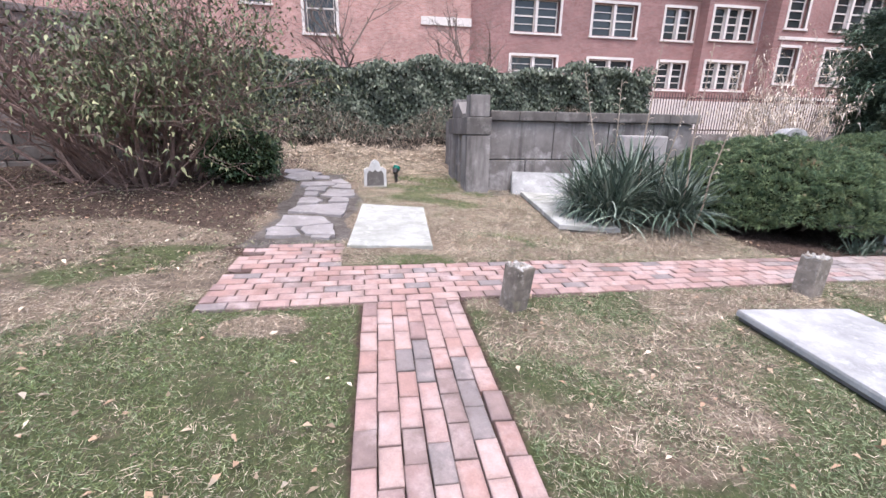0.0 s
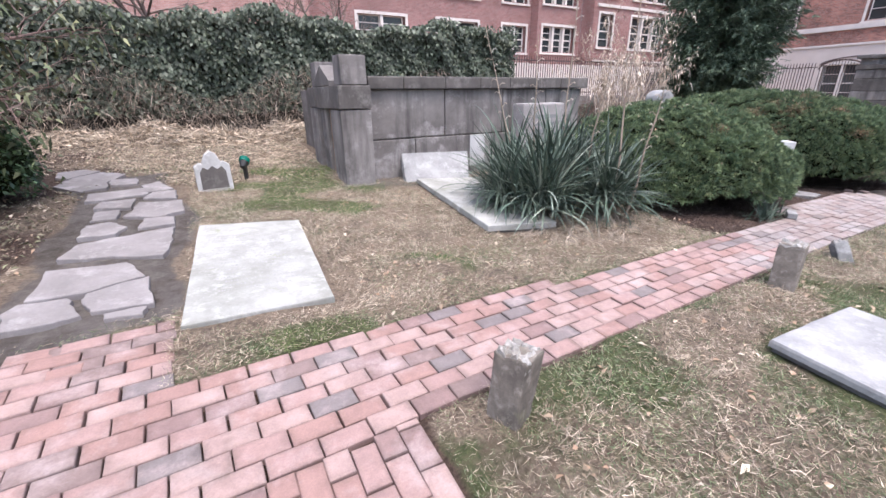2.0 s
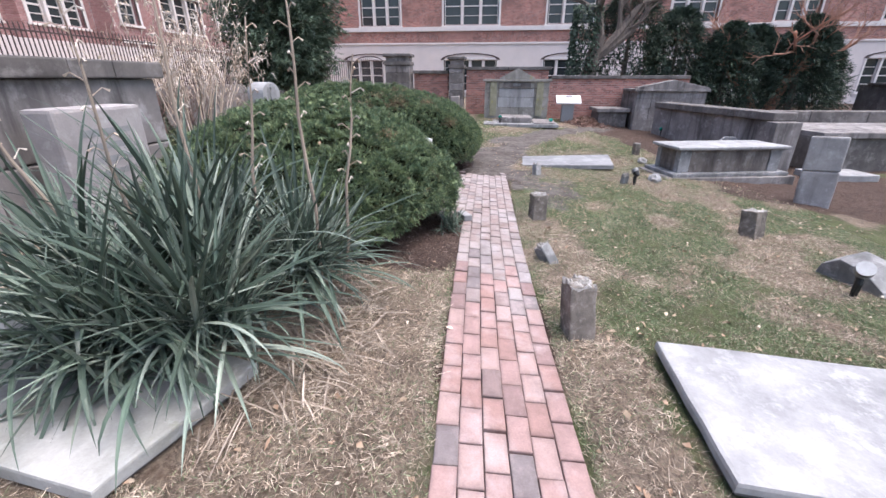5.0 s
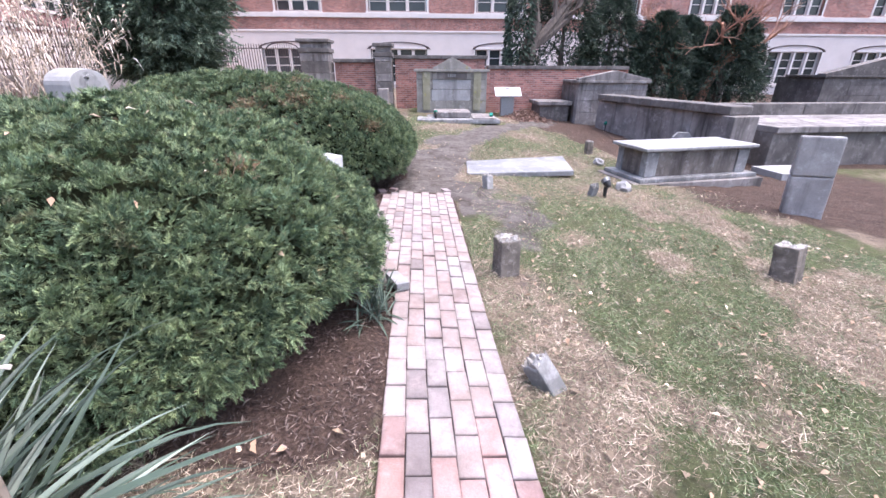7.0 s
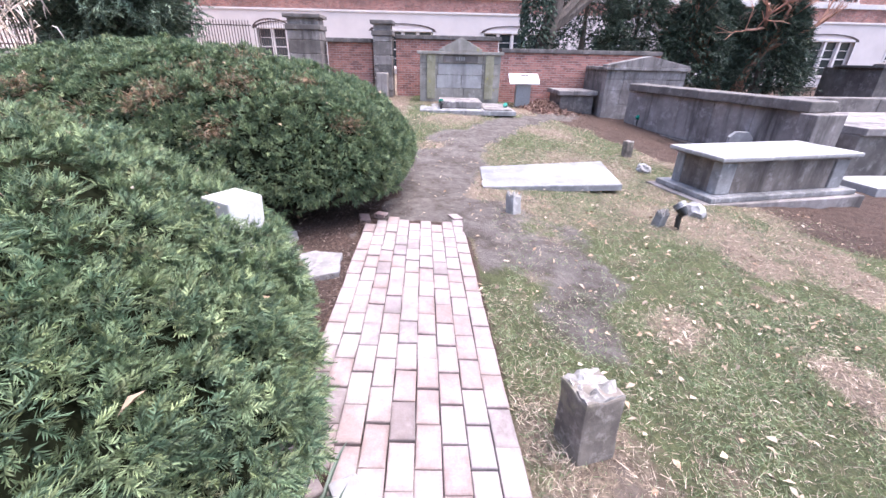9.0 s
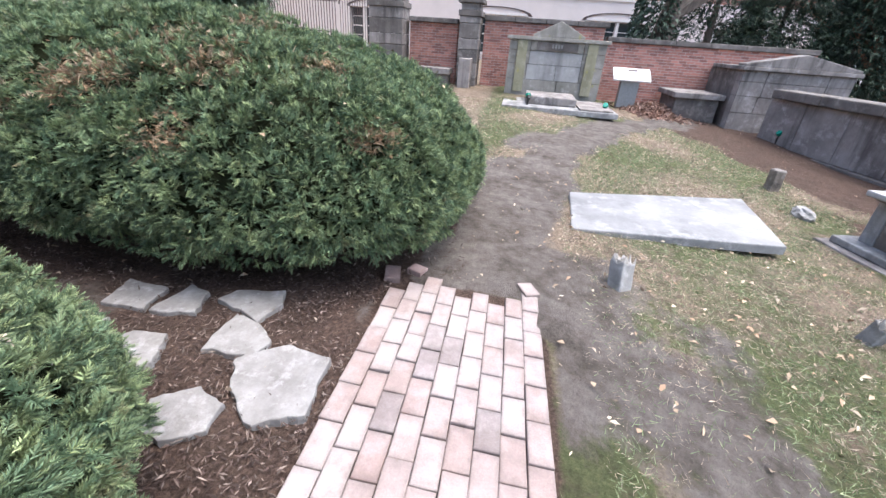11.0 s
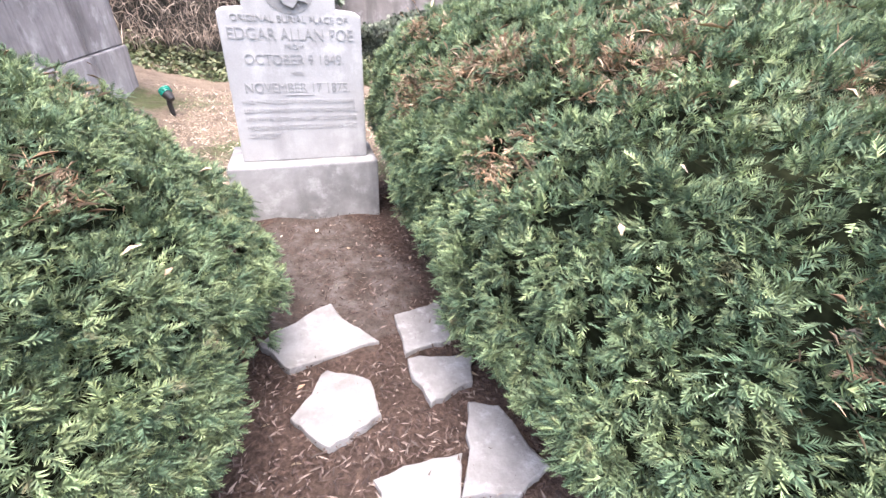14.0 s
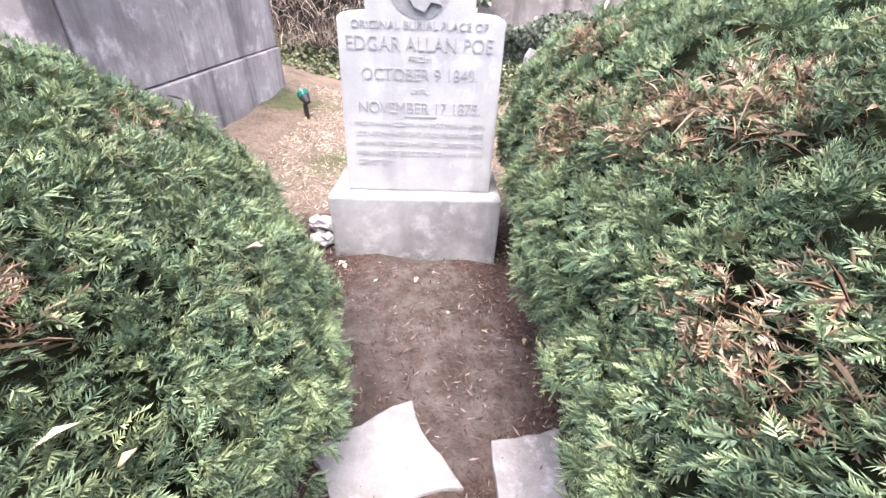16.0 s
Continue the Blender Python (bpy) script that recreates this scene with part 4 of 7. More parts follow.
def yew(x, y, dome, clumps, label, bare, dead_at, hollow=None, lifted=0.0):
    """A clipped yew of many small tufts; it is thin on the side called bare, and browned round the bearings dead_at."""
    z = gz(x, y)
    t = thing("yew_bush", label, "bush", x, y, z, 0, "clipped yews beside the grave")

    def sink(p, amount):
        if hollow:
            hx, hy, hr, drop = hollow
            fall = smooth(hr, hr * 0.4, np.hypot(p[:, 0] + x - hx, p[:, 1] + y - hy))
            p[:, 2] -= drop * amount * fall * (p[:, 2] > 0.4)
        return p

    def hem(p):
        """How low the skirts reach: they hang clear of the mulch on the west."""
        return 0.12 + lifted * smooth(0.75, -0.45, p[:, 0] / dome.rx)

    dirs = rng.normal(size=(clumps * 3, 3))
    dirs[:, 2] = dirs[:, 2] * 0.85 + 0.2
    dirs = unit(dirs)
    c, nrm = dome.surface(dirs)
    away = nrm @ np.array([bare[0], bare[1], 0.0])
    ok = (c[:, 2] > hem(c) + 0.05 * np.sin(c[:, 0] * 9 + c[:, 1] * 7)) & (nrm[:, 2] > -0.8) & (rng.random(len(c)) > 0.7 * smooth(0.3, 0.6, away))
    c, nrm = c[ok][:clumps], nrm[ok][:clumps]
    n = len(c)
    c = sink(c, 1.0)
    hump = np.sin(c[:, 0] * 27 + 3 * np.sin(c[:, 1] * 11)) * np.sin(c[:, 1] * 25 + 3 * np.sin(c[:, 2] * 13)) + np.sin(c[:, 2] * 29 + 2 * np.sin(c[:, 0] * 12)) * np.sin(c[:, 0] * 21 + c[:, 1] * 17)
    level = rng.uniform(-0.05, 0.025, n) + 0.045 * np.clip(hump, -1.2, 0.8)
    c = c + nrm * (level - 0.05)[:, None]
    u = unit(np.cross(nrm, rng.normal(size=(n, 3))))
    w = np.cross(nrm, u)
    per = 13
    ang = rng.uniform(0, 6.283, (n, per))
    rad = np.sqrt(rng.uniform(0, 1, (n, per)))
    side = u[:, None] * np.cos(ang)[..., None] + w[:, None] * np.sin(ang)[..., None]
    reach = rng.uniform(0.022, 0.05, n)[:, None, None]
    pos = (c[:, None] + side * rad[..., None] * reach).reshape(-1, 3)
    whim = rng.normal(size=(n, 1, 3)) * 0.32
    d = unit((nrm[:, None] * 0.75 + side * (rad * 0.85)[..., None] + whim + rng.normal(size=(n, per, 3)) * 0.2 + np.array([0, 0, 0.16])).reshape(-1, 3))
    ln = rng.uniform(0.028, 0.054, n * per)
    gone = np.zeros(n)
    for ax, ay, az, r in dead_at:
        spot, _ = dome.surface(unit(np.array([[ax, ay, az]], float)))
        far = np.linalg.norm((c - spot) * np.array([1.0, 1.0, 1.3]), axis=1)
        gone = np.maximum(gone, smooth(r, r * 0.3, far + 0.07 * np.sin(c[:, 0] * 17 + c[:, 1] * 13) * np.sin(c[:, 2] * 21)))
    dry = rng.random(n * per) < 0.6 * np.repeat(gone, per)
    v, f = sprig_arrays(pos[~dry], d[~dry], ln[~dry], 6, 0.0195)
    np_mesh("crown", v, f, M_YEW, t, "dense short dark green needles")
    v, f = sprig_arrays(pos[dry], d[dry], ln[dry], 5, 0.02)
    a = np.repeat(c[gone > 0.3], 7, 0)
    a = a + rng.normal(0, 0.045, a.shape)
    tw = unit(rng.normal(size=a.shape) + np.array([0, 0, 0.25]))
    v2, f2 = leaf_arrays(a, tw, rng.uniform(0.02, 0.085, len(a)), rng.uniform(0.0016, 0.0032, len(a)), 0.25)
    f2 = np.concatenate([f2[:, :3], f2[:, [0, 2, 3]]]) + len(v)
    tagged(np_mesh("dead_growth", np.concatenate([v, v2]), np.concatenate([f, f2]), M_YEW_DEAD, t, "dry rust-brown dead shoots"), kind="stuff")
    # dark lumpy shell behind the needles stands in for shade between the tufts
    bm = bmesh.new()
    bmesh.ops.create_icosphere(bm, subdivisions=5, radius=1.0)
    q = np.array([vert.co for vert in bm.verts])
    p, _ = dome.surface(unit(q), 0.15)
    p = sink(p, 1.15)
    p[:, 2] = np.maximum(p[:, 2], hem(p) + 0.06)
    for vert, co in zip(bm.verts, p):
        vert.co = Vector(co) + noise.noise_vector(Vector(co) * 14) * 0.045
    part("inside", bm, M_YEW_CORE, t, "dark twig-coloured shell standing for the shade inside the bush")
    # dry leaves blown onto it
    top = c[nrm[:, 2] > 0.45]
    p = top[rng.integers(0, len(top), 75)] + np.array([x, y, z + 0.075])
    d = unit(rng.normal(size=p.shape) * np.array([1, 1, 0.35]))
    v, f = leaf_arrays(p, d, rng.uniform(0.025, 0.06, len(p)), rng.uniform(0.010, 0.028, len(p)), 0.3, rng.normal(size=p.shape) * 0.4 + np.array([0, 0, 1.0]))
    tagged(np_mesh("blown_leaves", v, f, M_DEAD_LEAF), "dry tan leaves caught on top of the yew", "leaves", kind="stuff")
    bm = bmesh.new()
    rnd = random.Random(int(x * 10))
    for k in range(9):
        a = rnd.uniform(0, 6.28)
        r = rnd.uniform(0.1, 0.55)
        p0 = (math.cos(a) * r * dome.rx * 0.5, math.sin(a) * r * dome.ry * 0.5, -0.12)
        p1 = (math.cos(a) * dome.rx * 0.5, math.sin(a) * dome.ry * 0.5, 0.45)
        tube(bm, [p0, ((p0[0] + p1[0]) / 2 + 0.03, (p0[1] + p1[1]) / 2, 0.2), p1], [0.035, 0.03, 0.022], 7)
    part("stem_mass", bm, M_BARK, t)


yew(5.853, 5.385, Dome(5.853, 5.385, 1.805, 1.609, 0.339, 0.986, 1.574, 2.05, 1.9), 6200, "large clipped dark green yew bush over bare mulch", (-0.3, 0.95),
    ((0.55, -0.25, 0.9, 0.16), (0.8, -0.1, 0.5, 0.12), (0.1, -0.5, 0.8, 0.13), (-0.3, -0.6, 0.7, 0.1), (0.7, 0.35, 0.6, 0.12)), hollow=(6.70, 4.25, 0.38, 0.11), lifted=0.18)
yew(9.819, 5.901, Dome(9.819, 5.901, 1.546, 2.231, 0.67, 0.936, 0.682, 3.3, 2.08, 0.06), 8200, "broad clipped yew bush with brown dead patches", (0.75, 0.66),
    ((-0.75, -0.1, 0.6, 0.30), (-0.6, -0.35, 0.65, 0.26), (-0.85, -0.3, 0.35, 0.20), (-0.45, -0.15, 0.8, 0.28), (-0.35, -0.55, 0.7, 0.2), (-0.9, 0.15, 0.4, 0.22), (-0.7, 0.3, 0.6, 0.22), (-0.6, -0.7, 0.3, 0.14), (-0.2, -0.3, 0.9, 0.22)))


# ---- flagstones and stepping stones ----
def flagstone(name, label, points, mat, lift, thick, group, category):
    cx, cy = sum(p[0] for p in points) / len(points), sum(p[1] for p in points) / len(points)
    ring = []
    n = len(points)
    for i in range(n):
        a, b = points[i], points[(i + 1) % n]
        for k in range(6):
            u = k / 6
            x, y = a[0] + (b[0] - a[0]) * u, a[1] + (b[1] - a[1]) * u
            j = noise.noise_vector(Vector((x * 7, y * 7, 2))) * 0.024 + noise.noise_vector(Vector((x * 24, y * 24, 5))) * 0.014
            ring.append((x - cx + j.x, y - cy + j.y))
    bm = prism(ring, -thick, 0, 0.008)
    for v in bm.verts:
        v.co.z += gz(cx + v.co.x, cy + v.co.y) - gz(cx, cy) + 0.006 * noise.noise(Vector((v.co.x * 6 + cx, v.co.y * 6, 1)))
    ob = part(name, bm, mat)
    ob.location = (cx, cy, gz(cx, cy) + lift)
    tagged(ob, label, category, group)


SLATE = dict(label="irregular grey slate flagstone set in dark earth", mat=M_FLAG, lift=0.034, thick=0.06, group="flagstones of the side path", category="paving stone")
flagstone("flagstone", points=[(-1.15, 4.35), (-1.20, 4.54), (-1.15, 4.67), (-0.92, 4.64), (-0.82, 4.38), (-0.94, 4.34)], **SLATE)
flagstone("flagstone", points=[(-1.13, 4.69), (-1.13, 5.15), (-0.67, 5.11), (-0.55, 4.82), (-0.87, 4.70)], **SLATE)
flagstone("flagstone", points=[(-0.85, 4.58), (-0.82, 4.70), (-0.52, 4.80), (-0.46, 4.38), (-0.77, 4.40)], **SLATE)
flagstone("flagstone", points=[(-0.71, 4.35), (-0.51, 4.36), (-0.50, 4.27), (-0.69, 4.26)], **SLATE)
flagstone("flagstone", points=[(-1.12, 5.35), (-1.04, 5.64), (-0.40, 5.83), (-0.41, 5.32), (-0.45, 5.16), (-0.86, 5.28)], **SLATE)
flagstone("flagstone", points=[(-1.08, 5.80), (-1.09, 6.13), (-0.91, 6.17), (-0.77, 5.97), (-0.82, 5.81)], **SLATE)
flagstone("flagstone", points=[(-0.68, 5.89), (-0.67, 6.18), (-0.41, 6.16), (-0.41, 5.92)], **SLATE)
flagstone("flagstone", points=[(-1.07, 6.24), (-1.07, 6.54), (-0.89, 6.56), (-0.87, 6.26)], **SLATE)
flagstone("flagstone", points=[(-0.83, 6.29), (-0.74, 6.75), (-0.36, 6.74), (-0.33, 6.32), (-0.55, 6.18)], **SLATE)
flagstone("flagstone", points=[(-1.12, 6.66), (-1.10, 6.91), (-0.80, 6.93), (-0.79, 6.61)], **SLATE)
flagstone("flagstone", points=[(-1.24, 6.97), (-1.26, 7.27), (-0.73, 7.42), (-0.69, 7.10), (-1.08, 6.97)], **SLATE)
flagstone("flagstone", points=[(-0.72, 6.90), (-0.66, 7.17), (-0.43, 7.19), (-0.41, 6.81)], **SLATE)
flagstone("flagstone", points=[(-1.12, 7.64), (-1.15, 7.96), (-0.87, 7.94), (-0.84, 7.63)], **SLATE)
flagstone("flagstone", points=[(-1.64, 7.74), (-1.56, 8.17), (-1.28, 8.43), (-1.01, 8.24), (-1.16, 7.82), (-1.12, 7.51), (-1.35, 7.41)], **SLATE)
flagstone("flagstone", points=[(-1.73, 8.22), (-1.76, 8.54), (-1.51, 8.66), (-1.33, 8.50), (-1.60, 8.11)], **SLATE)
flagstone("flagstone", points=[(-0.80, 7.53), (-0.64, 7.68), (-0.45, 7.28), (-0.71, 7.18)], **SLATE)
FIELD = dict(label="pale rough fieldstone stepping stone bedded in dark mulch", mat=M_FIELD, lift=0.036, thick=0.07, group="stepping stones by the grave", category="stepping stone")
flagstone("stepping_stone", points=[(7.88, 5.72), (8.07, 5.40), (7.70, 5.31), (7.55, 5.50)], **FIELD)
flagstone("stepping_stone", points=[(8.19, 5.57), (8.45, 5.61), (8.40, 5.32), (8.18, 5.29)], **FIELD)
flagstone("stepping_stone", points=[(8.18, 5.25), (8.47, 5.22), (8.40, 5.07), (8.20, 5.00)], **FIELD)
flagstone("stepping_stone", points=[(7.84, 5.27), (8.00, 5.17), (8.03, 4.99), (7.82, 4.91), (7.70, 5.07)], **FIELD)
flagstone("stepping_stone", points=[(8.37, 4.97), (8.48, 4.92), (8.53, 4.66), (8.38, 4.59), (8.21, 4.62)], **FIELD)
flagstone("stepping_stone", points=[(7.95, 4.77), (8.25, 4.78), (8.19, 4.57), (8.08, 4.47), (7.96, 4.50)], **FIELD)
flagstone("stepping_stone", points=[(7.75, 4.47), (7.93, 4.56), (8.08, 4.38), (8.03, 4.15), (7.70, 4.10), (7.58, 4.28)], **FIELD)
flagstone("stepping_stone", points=[(7.52, 4.71), (7.64, 4.75), (7.74, 4.60), (7.68, 4.45), (7.55, 4.42), (7.47, 4.56)], **FIELD)


# ---- smaller gravestones ----
def upright(name, label, category, x, y, turn, outline, depth, mat, lean=0.0, bevel=0.012):
    bm = profile_slab(outline, depth, bevel)
    bmesh.ops.subdivide_edges(bm, edges=[e for e in bm.edges if e.calc_length() > 0.25], cuts=2)
    for v in bm.verts:
        v.co += noise.noise_vector(v.co * 5 + Vector((x, y, 0))) * 0.006
    ob = part(name, bm, mat)
    ob.matrix_world = pose(x, y, gz(x, y) - 0.05, lean, 0, turn)
    return tagged(ob, label, category)


arch = [(0.16 * math.cos(a), 0.40 + 0.05 * math.sin(a)) for a in np.linspace(0, math.pi, 9)]
M_SCALLOP = stone("bleached_gravestone", (0.66, 0.65, 0.64), (0.50, 0.49, 0.48), (0.75, 0.745, 0.74), 5.0, streaks=0.3)
small_stone = upright("gravestone", "small scalloped grey gravestone with a pale weathered top", "gravestone", -0.02, 7.2, 4, [(-0.19, 0), (0.19, 0), (0.19, 0.34), (0.13, 0.38), (0.10, 0.37), (0.06, 0.47), (0.0, 0.51), (-0.06, 0.47), (-0.10, 0.37), (-0.13, 0.38), (-0.19, 0.34)], 0.11, M_SCALLOP)
part("worn_face", profile_slab([(-0.145, 0.07), (0.145, 0.07), (0.14, 0.27), (0.10, 0.33), (0.05, 0.30), (0.0, 0.34), (-0.05, 0.30), (-0.10, 0.33), (-0.14, 0.27)], 0.118, 0.002), M_TOMB_DARK, small_stone, "dark worn face")
box_stone = thing("gravestone", "thick pale upright gravestone with worn lettering before the vault", "gravestone", 4.58, 6.72, gz(4.58, 6.72), 2)
part("stone", block(-0.42, 0.42, -0.13, 0.13, -0.08, 1.10, 0.03, 0.006, 3), stone("warm_grey_granite", (0.42, 0.385, 0.37), (0.31, 0.28, 0.27), (0.52, 0.49, 0.47), 2.0, streaks=0.3), box_stone)
for k in range(4):
    w = 0.24 - 0.03 * (k % 2)
    part("inscription_line", block(-w, w, -0.1335, -0.13, 0.88 - 0.11 * k, 0.93 - 0.11 * k, 0), M_CARVED, box_stone, "worn unreadable line of carving")
leaning = thing("gravestone", "tall grey leaning gravestone with pale streaks in dark mulch", "gravestone", 8.78, -1.95, gz(8.8, -2.0), 57)
for n, z0, z1 in (("lower_block", -0.1, 0.55), ("upper_block", 0.555, 1.10)):
    bm = block(-0.235, 0.235, -0.11, 0.11, z0, z1, 0.025, 0.012, 3)
    bmesh.ops.transform(bm, matrix=pose(0, 0, 0, 3, 2, 0), verts=bm.verts[:])
    part(n, bm, M_TOMB_PALE, leaning)
upright("gravestone", "dark curved-top gravestone stained pale below, standing in dry grass", "gravestone", 9.7, 12.0, 8, [(-0.4, 0), (0.4, 0), (0.4, 0.62), (0.33, 0.74), (0.2, 0.70), (0.0, 0.88), (-0.2, 0.70), (-0.33, 0.74), (-0.4, 0.62)], 0.14, M_BASE)
upright("gravestone", "small pale gravestone before the stone enclosure", "gravestone", 13.6, -2.9, 80, [(-0.22, 0), (0.22, 0), (0.22, 0.55), (0.12, 0.66), (-0.12, 0.66), (-0.22, 0.55)], 0.12, M_MARKER)
upright("gravestone", "rough grey gravestone stump in the lawn", "gravestone", 5.15, 0.05, 20, [(-0.3, 0), (0.3, 0), (0.24, 0.2), (0.1, 0.30), (-0.1, 0.27), (-0.26, 0.14)], 0.3, M_BASE, -10)
for x, y, w, s in ((12.2, -0.3, 0.3, 3), (9.75, 0.25, 0.3, 8), (7.27, 6.86, 0.13, 5), (7.22, 7.05, 0.17, 12)):
    bm = bmesh.new()
    bmesh.ops.create_icosphere(bm, subdivisions=3, radius=1)
    for v in bm.verts:
        v.co = Vector((v.co.x * w * 0.6, v.co.y * w * 0.35, v.co.z * w * 0.32)) + noise.noise_vector(v.co * 2 + Vector((s, 0, 0))) * 0.03
    ob = part("stone_fragment", bm, M_MARKER)
    ob.location = (x, y, gz(x, y) + 0.04)
    tagged(ob, "rounded pale fragment of a gravestone in the grass", "stone fragment")


def chest_tomb():
    t = thing("chest_tomb", "low grey chest tomb with pale slab top on stepped plinth", "tomb", 11.05, -1.42, gz(11.05, -1.42) + 0.03, 12)
    part("plinth", block(-0.62, 0.62, -1.38, 1.38, -0.2, 0.075, 0.015, 0.008, 3), M_TOMB, t)
    part("step", block(-0.54, 0.54, -1.28, 1.28, 0.077, 0.15, 0.014, 0.006, 2), M_BASE, t, "pale worn moulded step")
    for sx in (-1, 1):
        part("side_panel", block(min(sx * 0.33, sx * 0.385), max(sx * 0.33, sx * 0.385), -0.87, 0.87, 0.152, 0.585, 0.006, 0.004, 2), M_TOMB_WARM, t, "brown-stained side panel")
    for sy in (-1, 1):
        part("end_panel", block(-0.27, 0.27, min(sy * 1.05, sy * 1.10), max(sy * 1.05, sy * 1.10), 0.152, 0.585, 0.006, 0.004, 1), M_TOMB_WARM, t, "brown-stained end panel")
        for sx in (-1, 1):
            part("corner_pilaster", block(sx * 0.335 - 0.075, sx * 0.335 + 0.075, sy * 1.0 - 0.12, sy * 1.0 + 0.12, 0.152, 0.585, 0.012, 0.004, 2), M_BASE, t, "pale worn corner pilaster")
    part("moulding", block(-0.43, 0.43, -1.15, 1.15, 0.587, 0.615, 0.008), M_TOMB, t)
    part("table_slab", block(-0.49, 0.49, -1.22, 1.22, 0.617, 0.675, 0.018, 0.005, 3), M_MARKER, t, "white marble top slab with moulded edge")


chest_tomb()
pillar = thing("marble_post", "square white marble post leaning at the edge of the yew", "stone post", 6.82, 4.34, gz(6.82, 4.34), 62)
bm = block(-0.085, 0.085, -0.085, 0.085, -0.08, 0.85, 0.007, 0.003, 1)
bmesh.ops.transform(bm, matrix=pose(0, 0, 0, 2, -2, 0), verts=bm.verts[:])
part("block", bm, M_TABLET, pillar)


def tuft(x, y, seed):
    t = thing("grass_tuft", "small tuft of dark strap leaves at the path edge", "plant", x, y, gz(x, y))
    rnd = random.Random(seed)
    meshes = [blade_mesh(rnd.uniform(0.18, 0.34), 0.018, rnd.uniform(0.5, 1.6), M_YUCCA, seed + k) for k in range(6)]
    for k in range(44):
        ob = new("leaf", rnd.choice(meshes))
        ob.parent = t
        ob.matrix_local = pose(rnd.gauss(0, 0.06), rnd.gauss(0, 0.05), 0, 0, -rnd.uniform(10, 78), rnd.uniform(0, 360))



# ---- ground spotlights ----
def spotlight(x, y, turn, green=True, tall=0.26):
    t = thing("garden_spotlight", "small green-topped ground spotlight on a dark stake" if green else "small black ground spotlight on a stake", "garden light", x, y, gz(x, y), turn, "ground spotlights")
    bm = bmesh.new()
    tube(bm, [(0, 0, -0.08), (0.012, 0, tall * 0.5), (0.0, 0, tall * 0.72)], [0.022, 0.03, 0.026], 10)
    part("stake", bm, M_BLACK, t)
    bm = bmesh.new()
    tube(bm, [(-0.05, 0, tall * 0.7), (0.0, 0, tall * 0.86), (0.045, 0, tall * 1.02)], [0.032, 0.055, 0.06], 14)
    part("lamp_head", bm, M_BLACK, t)
    bm = bmesh.new()
    for k in range(3):
        tube(bm, [(0.012 + 0.013 * k, 0, tall * (0.92 + 0.06 * k)), (0.022 + 0.013 * k, 0, tall * (0.955 + 0.06 * k))], [0.066, 0.064], 16)
    part("lens_ring", bm, M_GREEN_LENS if green else M_GREY_METAL, t, "green finned lens ring" if green else "")


for x, y, turn, green in ((6.43, 9.5, 140, True), (0.35, 7.55, 60, True), (17.2, 3.2, 20, True), (17.5, 1.35, 160, True), (17.3, -2.5, 100, True), (9.12, 0.82, 30, False), (4.82, 0.36, 150, False)):
    spotlight(x, y, turn, green)


# ---- yucca ----
def blade_mesh(length, width, bend, mat, seed):
    """One strap leaf: channelled, tapering to a point, bending over towards its tip."""
    rnd = random.Random(seed)
    bm = bmesh.new()
    rows, n = [], 9
    x = z = 0.0
    twist = rnd.uniform(-0.5, 0.5)
    for i in range(n):
        u = i / (n - 1)
        a = bend * u ** 2.4
        w = width * (0.55 + 0.9 * u if u < 0.4 else 0.91) * max(0.03, 1 - max(0, (u - 0.45) / 0.55) ** 1.6) / 2
        t = twist * u
        side = Vector((math.sin(t) * 0.3, math.cos(t), 0)) * w
        up = Vector((-math.sin(a), 0, math.cos(a))) * w * 0.45
        c = Vector((x, 0, z))
        rows.append([bm.verts.new(c - side + up), bm.verts.new(c), bm.verts.new(c + side + up)])
        st = length / (n - 1)
        x += st * math.cos(a)
        z -= st * math.sin(a)
    for r, q in zip(rows, rows[1:]):
        bm.faces.new((r[0], r[1], q[1], q[0]))
        bm.faces.new((r[1], r[2], q[2], q[1]))
    me = bpy.data.meshes.new("leaf")
    bm.to_mesh(me)
    bm.free()
    me.materials.append(mat)
    return me


